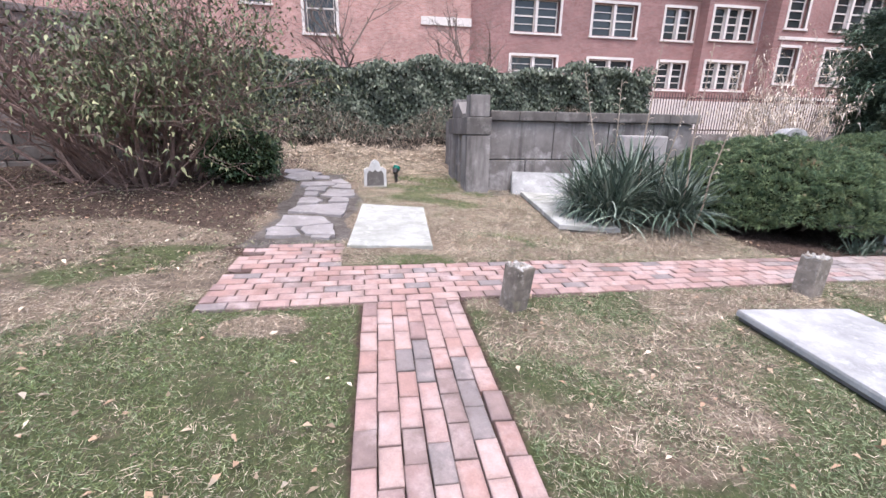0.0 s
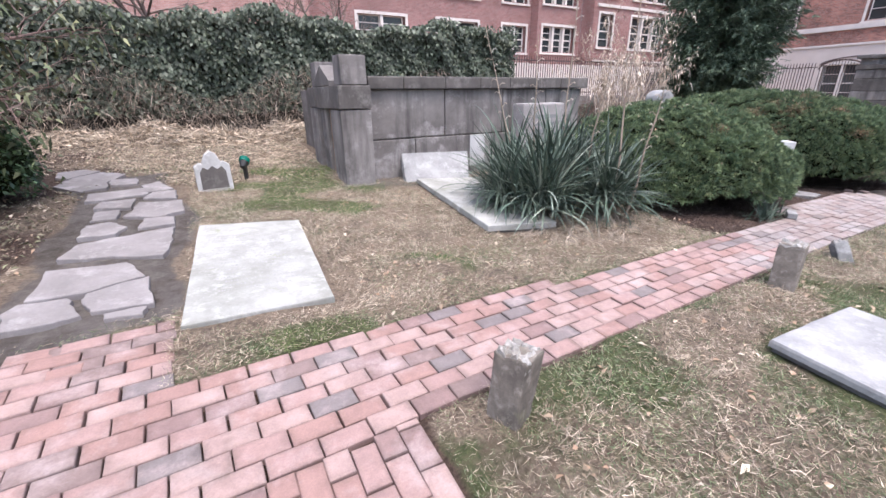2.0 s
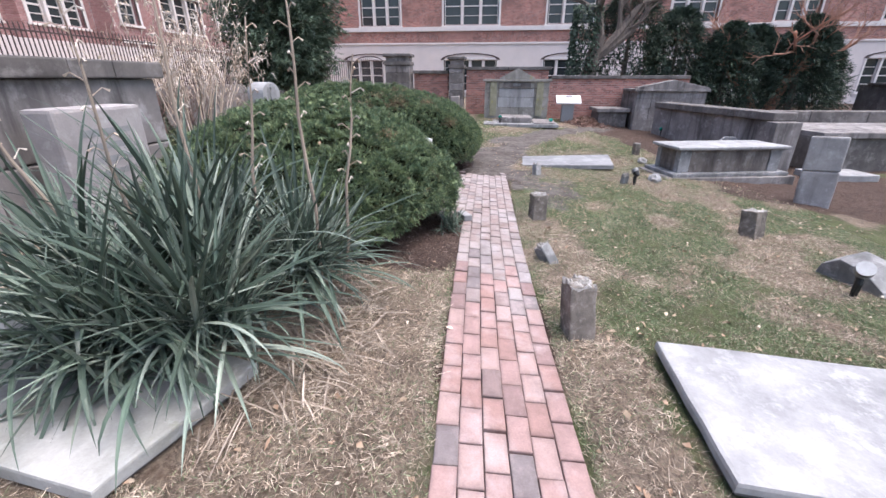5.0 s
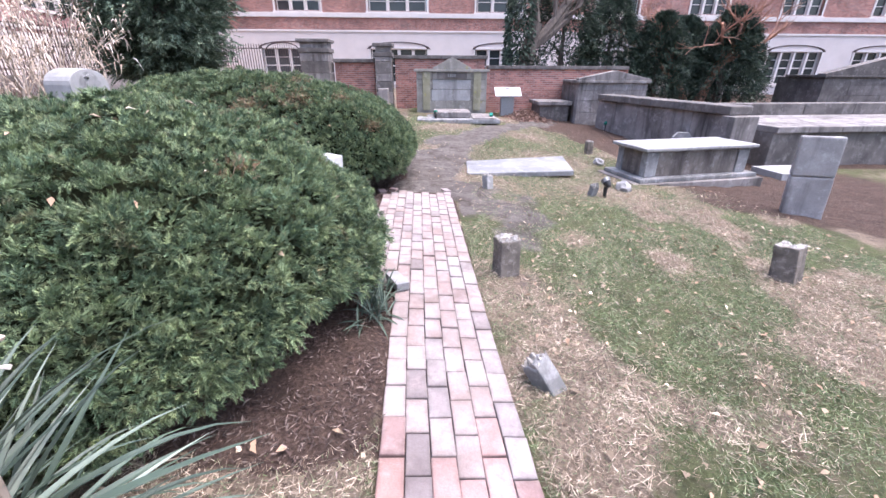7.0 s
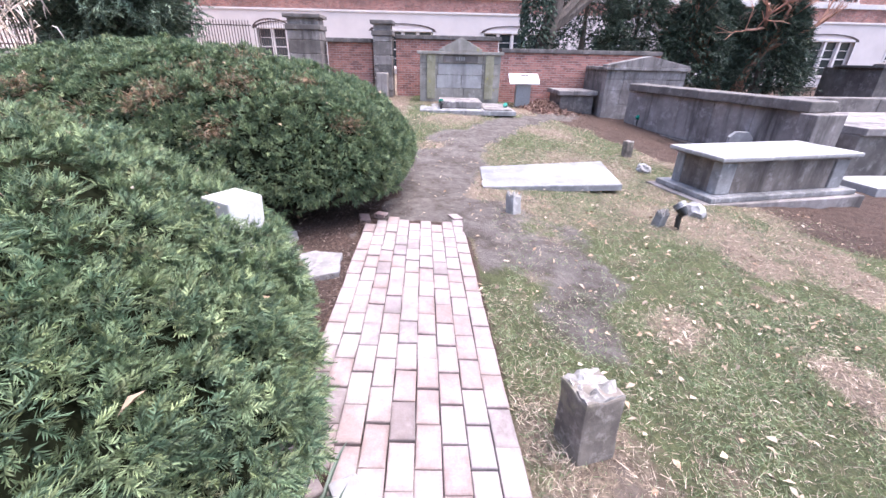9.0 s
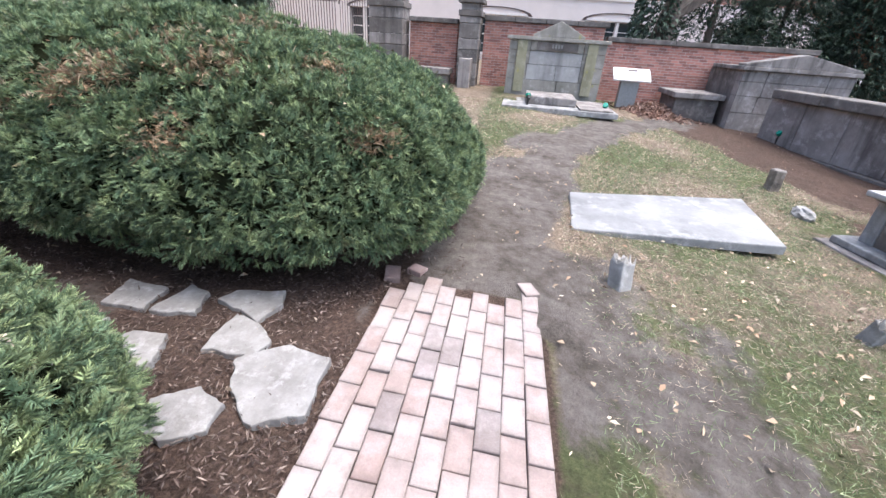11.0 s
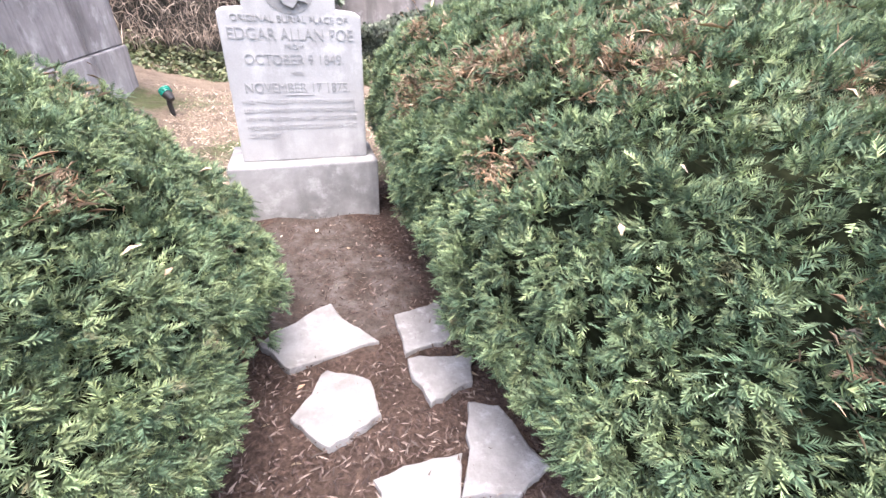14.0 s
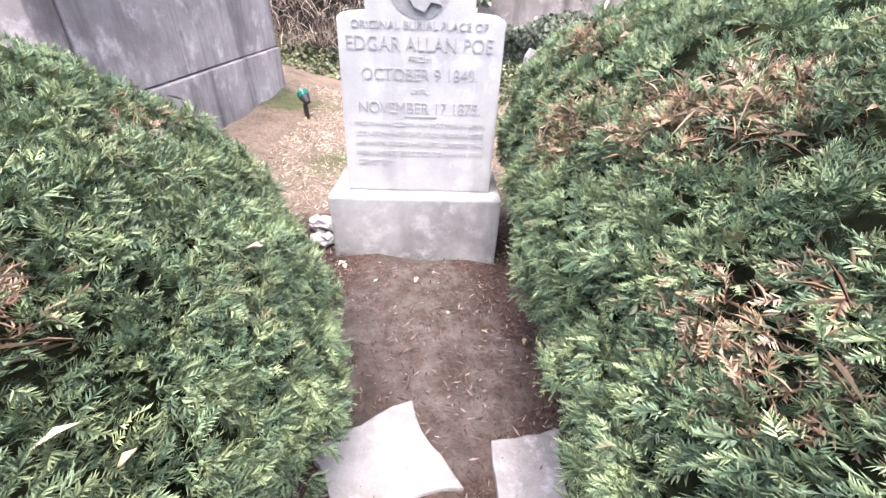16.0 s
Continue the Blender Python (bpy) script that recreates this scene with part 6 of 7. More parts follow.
low = thing("low_vault", "low flat-topped dark stone vault by the brick wall", "tomb", 19.6, -1.2, gz(19.6, -1.2))
part("body", block(-0.62, 0.70, -0.52, 0.55, -0.3, 0.52, 0.015, 0.008, 2), M_TOMB_DARK, low)
part("top_slab", block(-0.72, 0.78, -0.6, 0.64, 0.523, 0.66, 0.02, 0.008, 2), M_TOMB, low, "worn flat top slab")


def kerbed_grave():
    t = thing("kerbed_grave", "grave ledger with stone kerb and flat slab before the wall tomb", "grave", 17.9, 2.5, gz(17.9, 2.5))
    part("kerb", block(-1.05, 0.9, -1.35, 1.3, -0.05, 0.07, 0.015, 0.004, 1), M_BASE, t)
    part("ledger", block(-0.55, 0.75, -0.45, 0.75, 0.072, 0.26, 0.03, 0.01, 2), M_TOMB, t)
    part("side_slab", block(-0.95, 0.7, -1.25, -0.5, 0.072, 0.11, 0.012, 0.006), M_TOMB, t)


kerbed_grave()


def panel_sign():
    t = thing("information_sign", "white angled information panel on a grey post", "sign", 19.4, 0.5, gz(19.4, 0.5))
    bm = block(-0.10, 0.14, -0.24, 0.24, -0.05, 0.72, 0.01)
    part("post", bm, M_GREY_METAL, t)
    bm = block(-0.26, 0.26, -0.48, 0.48, -0.025, 0.025, 0.008)
    m = pose(-0.02, 0, 0.86, 0, -32, 0)
    bmesh.ops.transform(bm, matrix=m, verts=bm.verts[:])
    panel = part("panel", bm, M_WHITE_SIGN, t, "white panel face")
    for k, (y0, y1, x) in enumerate(((-0.16, 0.10, 0.16), (-0.38, -0.02, 0.02), (0.04, 0.38, 0.02), (-0.38, -0.05, -0.08), (0.04, 0.36, -0.08))):
        b = block(x - (0.05 if k == 0 else 0.012), x + (0.05 if k == 0 else 0.012), y0, y1, 0.0255, 0.027, 0)
        bmesh.ops.transform(b, matrix=m, verts=b.verts[:])
        part("printed_block", b, M_INK if k == 0 else M_GREY_METAL, panel, "unreadable printed block")


panel_sign()


def enclosure():
    a, b = (18.0, -2.75), (12.8, -3.75)
    t = thing("enclosure_wall", "low grey stone enclosure wall with heavy dark coping", "wall", b[0], b[1], gz(13, -4))
    ang = math.degrees(math.atan2(a[1] - b[1], a[0] - b[0]))
    t.matrix_world = pose(b[0], b[1], gz(13, -4), 0, 0, ang)
    run = math.hypot(a[0] - b[0], a[1] - b[1])
    h = 0.82 - gz(13, -4)
    part("footing", block(-0.1, run, -0.06, 0.5, -0.25, 0.20, 0.02, 0.006), M_TOMB_DARK, t)
    n = 5
    for k in range(n):
        part("wall_slab", block(run * k / n + 0.006, run * (k + 1) / n - 0.006, -0.45 + 0.43, 0.4, 0.205, h - 0.2, 0.015, 0.006), M_TOMB, t)
    for k in range(4):
        part("coping_stone", block(run * k / 4 - 0.08 + 0.004, run * (k + 1) / 4 - 0.08 - 0.004, -0.12, 0.5, h - 0.195, h, 0.03, 0.01, 1), M_TOMB_DARK, t)
    part("corner_block", block(-0.34, 0.0, -0.05, 0.6, -0.25, h - 0.2, 0.02, 0.008), M_TOMB, t)
    # the return, with its broad paved top
    s = thing("enclosure_wall", "broad low stone vault top of pale slabs beside the lawn", "wall", 12.6, -4.3, gz(13, -4.5), -84)
    for k in range(5):
        part("top_slab", block(0.2 + 1.7 * k, 1.9 + 1.7 * k - 0.01, 0.0, 2.6, 0.80, 0.94, 0.02, 0.008, 1), M_TOMB, s)
    part("front", block(0.2, 8.7, 0.08, 2.5, -0.3, 0.798, 0.02), M_TOMB_DARK, s)
    for k in range(5):
        part("back_coping", block(0.2 + 1.7 * k, 1.9 + 1.7 * k - 0.01, 2.62, 3.0, -0.2, 1.26, 0.03, 0.008), M_TOMB_DARK, s)
    part("fallen_slab", block(-0.4, 0.9, -1.0, -0.2, -0.05, 0.12, 0.02, 0.01, 1), M_MARKER, s)


enclosure()


# ---- evergreens and trees beyond the walls ----
def conifer(x, y, r, h, n, mat, label, zb=None, ragged=0.25, bottom=0.2):
    z = gz(x, y) if zb is None else zb
    t = thing("conifer", label, "tree", x, y, z, 0, "evergreens beyond the wall")
    u = rng.uniform(0, 1, n) ** 0.75
    a = rng.uniform(0, 2 * math.pi, n)
    prof = np.clip((1 - u) ** 0.45, 0.08, 1) * (1 + ragged * np.sin(a * 3 + u * 14 + x) * np.sin(u * 23 + y))
    rr = r * prof * rng.uniform(0.55, 1.05, n)
    p = np.stack([rr * np.cos(a), rr * np.sin(a), bottom + u * (h - bottom)], 1)
    d = unit(np.stack([np.cos(a), np.sin(a), rng.uniform(-0.7, 0.6, n)], 1) + rng.normal(0, 0.45, (n, 3)))
    v, f = sprig_arrays(p, d, rng.uniform(0.14, 0.28, n), 4, 0.07)
    np_mesh("crown", v, f, mat, t)
    bm = bmesh.new()
    tube(bm, [(0, 0, -0.2), (0.03, 0, h * 0.5), (0, 0, h * 0.95)], [0.10 + r * 0.06, 0.08, 0.02], 8)
    part("trunk", bm, M_BARK, t)


def cedar(x, y, r, low, high, n):
    """A shaggy spreading evergreen: tiers of drooping feathery sprays on level limbs."""
    t = thing("cedar_tree", "shaggy dark green cedar behind the yews", "tree", x, y, gz(x, y), 0, "evergreens beyond the wall")
    rnd = random.Random(8)
    bm = bmesh.new()
    tube(bm, [(0, 0, -0.2), (0.05, 0, high * 0.4), (-0.03, 0.04, high * 0.75), (0, 0, high * 0.97)], [0.17, 0.13, 0.08, 0.02], 9)
    part("trunk", bm, M_BARK, t)
    spots, outs = [], []
    for k in range(150):
        u = (k + 0.5) / 150
        z = low + (high - low) * u
        a = k * 2.4 + rnd.uniform(-0.3, 0.3)
        reach = r * (math.sin(math.pi * (0.16 + 0.80 * u)) ** 0.7) * rnd.uniform(0.65, 1.08)
        tip = Vector((math.cos(a) * reach, math.sin(a) * reach, z + 0.25 * reach * (u - 0.35)))
        root = Vector((0, 0, z - 0.15))
        bm = bmesh.new()
        tube(bm, [root, root.lerp(tip, 0.5) + Vector((0, 0, 0.06)), tip], [0.03, 0.018, 0.006], 5)
        part("limb", bm, M_BARK, t)
        for j in range(7):
            w = 0.35 + 0.65 * j / 6
            spots.append(root.lerp(tip, w) + Vector((0, 0, 0.05)))
            outs.append((tip - root).normalized())
    i = rng.integers(0, len(spots), n)
    p = np.array(spots)[i] + rng.normal(0, 1, (n, 3)) * np.array([0.16, 0.16, 0.09])
    d = unit(np.array(outs)[i] + rng.normal(0, 0.55, (n, 3)) + np.array([0, 0, -0.25]))
    v, f = sprig_arrays(p, d, rng.uniform(0.14, 0.30, n), 5, 0.075)
    tagged(np_mesh("foliage", v, f, M_CEDAR, t, "feathery drooping dark green sprays"), kind="stuff")


cedar(15.6, 10.4, 1.95, 1.5, 5.6, 26000)
for x, y, r, h in ((23.6, -2.6, 2.2, 5.8), (24.2, -5.0, 2.0, 4.6), (23.4, -7.0, 1.6, 3.9), (24.6, -8.6, 1.7, 3.9), (23.2, -10.0, 1.7, 4.1), (24.4, -11.4, 1.5, 3.6)):
    conifer(x, y, r, h, 8500, M_FIR, "dark conifer rising behind the boundary wall", 0.0)


def bare_tree(x, y, label, trunk, height, mat, seed, depth=4, first=(0, 0, 1), ivy=0, spread=0.55, sides=8, stems=1, lean=0.15, zb=None):
    z = gz(x, y) if zb is None else zb
    t = thing("bare_tree", label, "tree", x, y, z)
    rnd = random.Random(seed)
    bm = bmesh.new()
    tips = []
    for k in range(stems):
        d = Vector(first) + Vector((rnd.gauss(0, lean), rnd.gauss(0, lean * 2), 0))
        grow(bm, (rnd.gauss(0, 0.12) * (stems > 1), rnd.gauss(0, 0.2) * (stems > 1), -0.2), d, height, trunk, depth, rnd, sides, 0.14, (3, 4), tips, 0.68, spread, 0.12)
    part("trunk", bm, mat, t, "bare trunk and limbs")
    if ivy:
        n = ivy
        u = rng.uniform(0, 1, n)
        a = rng.uniform(0, 6.28, n)
        rr = trunk * (1.05 - 0.3 * u) + rng.uniform(0, 0.25, n)
        p = np.stack([rr * np.cos(a), rr * np.sin(a), u * height * 1.25], 1)
        v, f = leaf_arrays(p, unit(np.stack([np.cos(a), np.sin(a), rng.normal(-0.5, 0.5, n)], 1)), rng.uniform(0.08, 0.16, n), rng.uniform(0.06, 0.1, n), 0.2)
        np_mesh("climbing_ivy", v, f, M_FIR, t, "dark ivy climbing the trunk")
    return t


bare_tree(21.6, -0.25, "large bare tree with ivy-clad trunk behind the brick wall", 0.42, 3.6, M_BARK, 5, 4, ivy=5200, spread=0.7, lean=0.03)
bare_tree(23.2, -8.7, "tan smooth-barked bare tree with forking limbs", 0.20, 2.6, M_BARK_TAN, 21, 4, first=(0, -0.12, 1), spread=0.55, stems=3, lean=0.2)
bare_tree(3.5, 15.5, "small bare tree with dark twisting branches behind the ivy", 0.09, 2.3, M_TWIG, 31, 4, spread=0.65, stems=3, lean=0.35, zb=1.4)
bare_tree(-0.5, 15.0, "small bare tree with dark twisting branches behind the ivy", 0.07, 2.2, M_TWIG, 37, 4, spread=0.65, stems=2, lean=0.3, zb=1.6)
for k, (x, y) in enumerate(((6.3, 14.4), (7.4, 14.6), (8.6, 14.2), (12.5, 13.2), (13.4, 12.4), (20.0, 11.0))):
    bare_tree(x, y, "bare reddish twiggy shrub behind the wall", 0.022, 1.0, M_TWIG_RED, 50 + k, 4, spread=0.5, sides=4, stems=9, lean=0.35, zb=1.3 if x < 12 else None)


# ---- buildings around the yard ----
def facade(b, axis, plane, u0, u1, z0, z1, openings, mat, out, thick=0.4, name="wall"):
    """A wall with true openings: u runs along x or y; out is the way it faces."""
    us = sorted({u0, u1, *[o[0] for o in openings], *[o[1] for o in openings]})
    zs = sorted({z0, z1, *[o[2] for o in openings], *[o[3] for o in openings]})
    bm = bmesh.new()
    lo, hi = (plane, plane + thick) if out < 0 else (plane - thick, plane)

    def solid(i, k):
        if not (0 <= i < len(us) - 1 and 0 <= k < len(zs) - 1):
            return False
        return not any(o[0] <= us[i] and us[i + 1] <= o[1] and o[2] <= zs[k] and zs[k + 1] <= o[3] for o in openings)

    def quad(*corners):
        bm.faces.new([bm.verts.new((u, d, z) if axis == "x" else (d, u, z)) for u, d, z in corners])

    for i in range(len(us) - 1):
        for k in range(len(zs) - 1):
            if not solid(i, k):
                continue
            u, c, e, g = us[i], us[i + 1], zs[k], zs[k + 1]
            for d in (lo, hi):
                quad((u, d, e), (c, d, e), (c, d, g), (u, d, g))
            for di, dk, p, q in ((-1, 0, (u, e), (u, g)), (1, 0, (c, e), (c, g)), (0, -1, (u, e), (c, e)), (0, 1, (u, g), (c, g))):
                if not solid(i + di, k + dk):
                    quad((p[0], lo, p[1]), (q[0], lo, q[1]), (q[0], hi, q[1]), (p[0], hi, p[1]))
    bmesh.ops.remove_doubles(bm, verts=bm.verts[:], dist=0.0005)
    bmesh.ops.recalc_face_normals(bm, faces=bm.faces[:])
    return part(name, bm, mat, b)


def window(b, axis, plane, out, u0, u1, z0, z1, lights=2, rows=4, arched=False):
    """A window set back in its opening: stone surround, white frame, mullions and panes."""
    def slab(a, c, e, g, d0, d1, bevel=0.0):
        p, q = sorted((plane + out * d0, plane + out * d1))
        return block(a, c, p, q, e, g, bevel) if axis == "x" else block(p, q, a, c, e, g, bevel)

    w = new("window")
    w.parent = b
    part("surround", slab(u0 - 0.16, u0, z0 - 0.05, z1 + 0.16, -0.1, 0.05, 0.01), M_TRIM, w)
    part("surround", slab(u1, u1 + 0.16, z0 - 0.05, z1 + 0.16, -0.1, 0.05, 0.01), M_TRIM, w)
    part("lintel", slab(u0, u1, z1, z1 + 0.17, -0.1, 0.05, 0.01), M_TRIM, w)
    part("sill", slab(u0 - 0.2, u1 + 0.2, z0 - 0.17, z0 - 0.052, -0.1, 0.12, 0.01), M_TRIM, w)
    for k in range(lights):
        a, c = u0 + (u1 - u0) * k / lights, u0 + (u1 - u0) * (k + 1) / lights
        if k:
            part("mullion", slab(a - 0.09, a + 0.09, z0, z1, -0.26, -0.02, 0.01), M_TRIM, w)
        part("pane", slab(a + 0.02, c - 0.02, z0, z1, -0.32, -0.29), M_PANE, w)
        bm = slab(a + 0.09, a + 0.14, z0, z1, -0.28, -0.2)
        part("frame", bm, M_TRIM, w)
        part("frame", slab(c - 0.14, c - 0.09, z0, z1, -0.28, -0.2), M_TRIM, w)
        for r in range(rows + 1):
            zc = z0 + (z1 - z0) * r / rows
            th = 0.045 if r in (0, rows // 2, rows) else 0.022
            part("glazing_bar", slab(a + 0.09, c - 0.09, zc - th, zc + th, -0.285, -0.22), M_TRIM, w)
    if arched:
        n = 9
        bm = bmesh.new()
        cu, r0 = (u0 + u1) / 2, (u1 - u0) / 2
        for k in range(n):
            a0, a1 = math.pi * k / n, math.pi * (k + 1) / n
            pts = [(cu + r0 * s * math.cos(a), z1 + 0.5 * s * math.sin(a)) for s, a in ((1.0, a0), (1.12, a0), (1.12, a1), (1.0, a1))]
            ring = []
            for d in (0.06, -0.1):
                ring.append([bm.verts.new((u, plane + out * d, z) if axis == "x" else (plane + out * d, u, z)) for u, z in pts])
            for i in range(4):
                bm.faces.new((ring[0][i], ring[0][(i + 1) % 4], ring[1][(i + 1) % 4], ring[1][i]))
            bm.faces.new(ring[0])
            bm.faces.new(ring[1][::-1])
        bmesh.ops.recalc_face_normals(bm, faces=bm.faces[:])
        part("arch", bm, M_IRON, w, "dark curved arch moulding")


def buildings():
    # north range: red brick with stone-trimmed windows
    b = thing("apartment_building", "red brick apartment building with cream stone window surrounds and bays", "building", 18, 28, 0)
    b.matrix_world = Matrix()
    lower, upper, high = (4.3, 6.0), (7.45, 9.35), (10.6, 12.5)
    spans = ((8.9, 12.0, 2), (14.3, 17.4, 2), (19.5, 21.6, 2))
    ops = [(a, c, *r) for a, c, _ in spans for r in (lower, upper, high)]
    facade(b, "x", 28.0, 6.0, 22.3, 3.4, 15, ops, M_BRICK_N, -1)
    part("stone_base", block(6.0, 42.0, 26.0, 28.4, -1, 3.395, 0.0), M_CREAM, b, "cream stone ground floor")
    for a, c, k in spans:
        for r in (lower, upper, high):
            window(b, "x", 28.0, -1, a, c, *r, k)
    bay = [(22.5, 25.6, 3)]
    facade(b, "x", 27.2, 22.0, 26.2, 3.4, 15, [(a, c, *r) for a, c, _ in bay for r in (lower, upper, high)], M_BRICK_N, -1)
    facade(b, "y", 22.004, 27.605, 27.995, 3.4, 15, [], M_BRICK_W, -1, 0.3)
    facade(b, "y", 26.204, 26.0, 27.195, 3.4, 15, [], M_BRICK_W, -1, 0.3)
    for a, c, k in bay:
        for r in (lower, upper, high):
            window(b, "x", 27.2, -1, a, c, *r, k)
    wing = ((26.9, 28.3, 1), (30.4, 34.4, 3), (36.5, 39.8, 2))
    wl, wu, wh = (4.7, 6.9), (8.1, 10.2), (11.2, 13.2)
    facade(b, "x", 26.0, 26.505, 42.0, 3.4, 15, [(a, c, *r) for a, c, _ in wing for r in (wl, wu, wh)], M_BRICK_N, -1)
    for a, c, k in wing:
        for r in (wl, wu, wh):
            window(b, "x", 26.0, -1, a, c, *r, k)
    for x0, x1, y, z in ((6.0, 22.0, 28.0, 9.9), (22.005, 26.2, 27.2, 9.9), (26.51, 41.9, 26.0, 7.35), (6.0, 22.0, 28.0, 3.4), (26.51, 41.9, 26.0, 3.6)):
        part("string_course", block(x0, x1, y - 0.1, y + 0.05, z, z + 0.2, 0.01), M_TRIM, b, "cream stone band")
    part("roof", block(6.0, 42.5, 26.0, 38.0, 15.0, 15.4, 0.02), M_TOMB_DARK, b)
    # the nearer pink-brick house to the north-west
    h = thing("brick_house", "pinkish brick house with a single sash window and stone band", "building", 0, 26, 0)
    h.matrix_world = Matrix()
    hops = [(-3.75, -2.0, 6.6, 9.2), (-7.0, -5.6, 8.0, 10.4)]
    facade(h, "x", 27.0, -40.0, 5.9, -1, 12, hops, M_BRICK_PINK, -1)
    for o in hops:
        window(h, "x", 27.0, -1, *o, 1, 2)
    part("string_course", block(2.9, 5.95, 26.9, 27.05, 7.3, 7.75, 0.01), M_TRIM, h, "cream stone band")
    part("gable_end", block(5.5, 5.9, 27.41, 36.0, -1, 12, 0.0), M_BRICK_W, h)
    part("roof", block(-40.2, 6.0, 26.9, 36.2, 12.0, 12.3, 0.02), M_TOMB_DARK, h)
    # east range: cream stone ground floor with arches, brick above
    e = thing("school_building", "long brick building with cream stone ground floor and arched windows", "building", 42, 0, 0)
    e.matrix_world = Matrix()
    arches = [(3.5, 8.3), (12.8, 17.4), (-5.2, -0.6), (-14.0, -9.4), (-22.5, -18.0), (-31.2, -26.4), (-39.0, -34.2)]
    facade(e, "y", 42.0, -60, 26.0, -1, 4.6, [(a, c, 0.6, 3.2) for a, c in arches], M_CREAM, -1)
    for a, c in arches:
        window(e, "y", 42.0, -1, a, c, 0.6, 3.2, 4, 4, True)
    part("brick_band", block(42.0, 42.4, -60, 25.99, 4.605, 5.5, 0), M_BRICK_E, e)
    part("string_course", block(41.85, 42.1, -60, 25.9, 5.505, 5.85, 0.02), M_TRIM, e, "cream stone band")
    part("string_course", block(41.92, 42.1, -60, 25.9, 4.45, 4.6, 0.02), M_TRIM, e, "cream stone band")
    wins = [(3.5, 8.3), (12.2, 15.8), (20.0, 24.0), (-4.6, -0.6), (-14.2, -10.6), (-21.8, -18.6), (-30.0, -26.5), (-38.0, -34.5)]
    facade(e, "y", 42.0, -60, 26.0, 5.85, 15, [(a, c, 6.0, 8.9) for a, c in wins] + [(a, c, 10.4, 13.0) for a, c in wins], M_BRICK_E, -1)
    for a, c in wins:
        window(e, "y", 42.0, -1, a, c, 6.0, 8.9, 3, 4)
        window(e, "y", 42.0, -1, a, c, 10.4, 13.0, 3, 4)
    part("roof", block(41.8, 56.0, -60.2, 26.0, 15.0, 15.4, 0.02), M_TOMB_DARK, e)


buildings()


def old_wall_west():
    t = thing("wall_west", "old rough stone wall in shade behind the shrub", "wall", -7.2, 8.5, 0.5, kind="structure")
    t.matrix_world = pose(-4.6, 9.3, 0.25, 0, 0, 32)
    rnd = random.Random(2)
    z = -0.4
    while z < 2.9:
        h = rnd.uniform(0.2, 0.32)
        x = -7.0
        while x < 0.2:
            w = rnd.uniform(0.3, 0.7)
            part("stone", block(x + 0.008, x + w - 0.008, -0.02 + rnd.uniform(-0.02, 0.02), 0.4, z + 0.008, z + h - 0.008, 0.02), M_TOMB_DARK if rnd.random() < 0.6 else M_TOMB, t)
            x += w
        z += h
    part("coping", block(-7.1, 0.4, -0.1, 0.5, z, z + 0.12, 0.02, 0.01, 2), M_TOMB_DARK, t)


old_wall_west()


# ---- ground litter ----
def outside_path(x, y):
    on = (y > south(x) - 0.01) & (y < south(x) + path_width(x) + 0.01) & (x > -1.28) & (x < 8.95)
    on |= (x > -0.17) & (x < 0.64) & (y < 2.9)
    for cx, cy, hx, hy in ((0.17, 4.85, 0.44, 0.9), (3.1, 1.45, 0.52, 0.98), (7.83, 7.0, 0.5, 0.25), (11.05, -1.42, 0.8, 1.45), (11.0, 1.75, 0.55, 0.95), (-0.8, 5.9, 0.5, 1.6), (4.0, 8.8, 2.4, 1.75), (2.72, 5.5, 0.4, 1.0)):
        on |= (np.abs(x - cx) < hx) & (np.abs(y - cy) < hy)
    return ~on


def scatter(n, x0, x1, y0, y1):
    x, y = rng.uniform(x0, x1, n), rng.uniform(y0, y1, n)
    k = outside_path(x, y)
    return x[k], y[k]


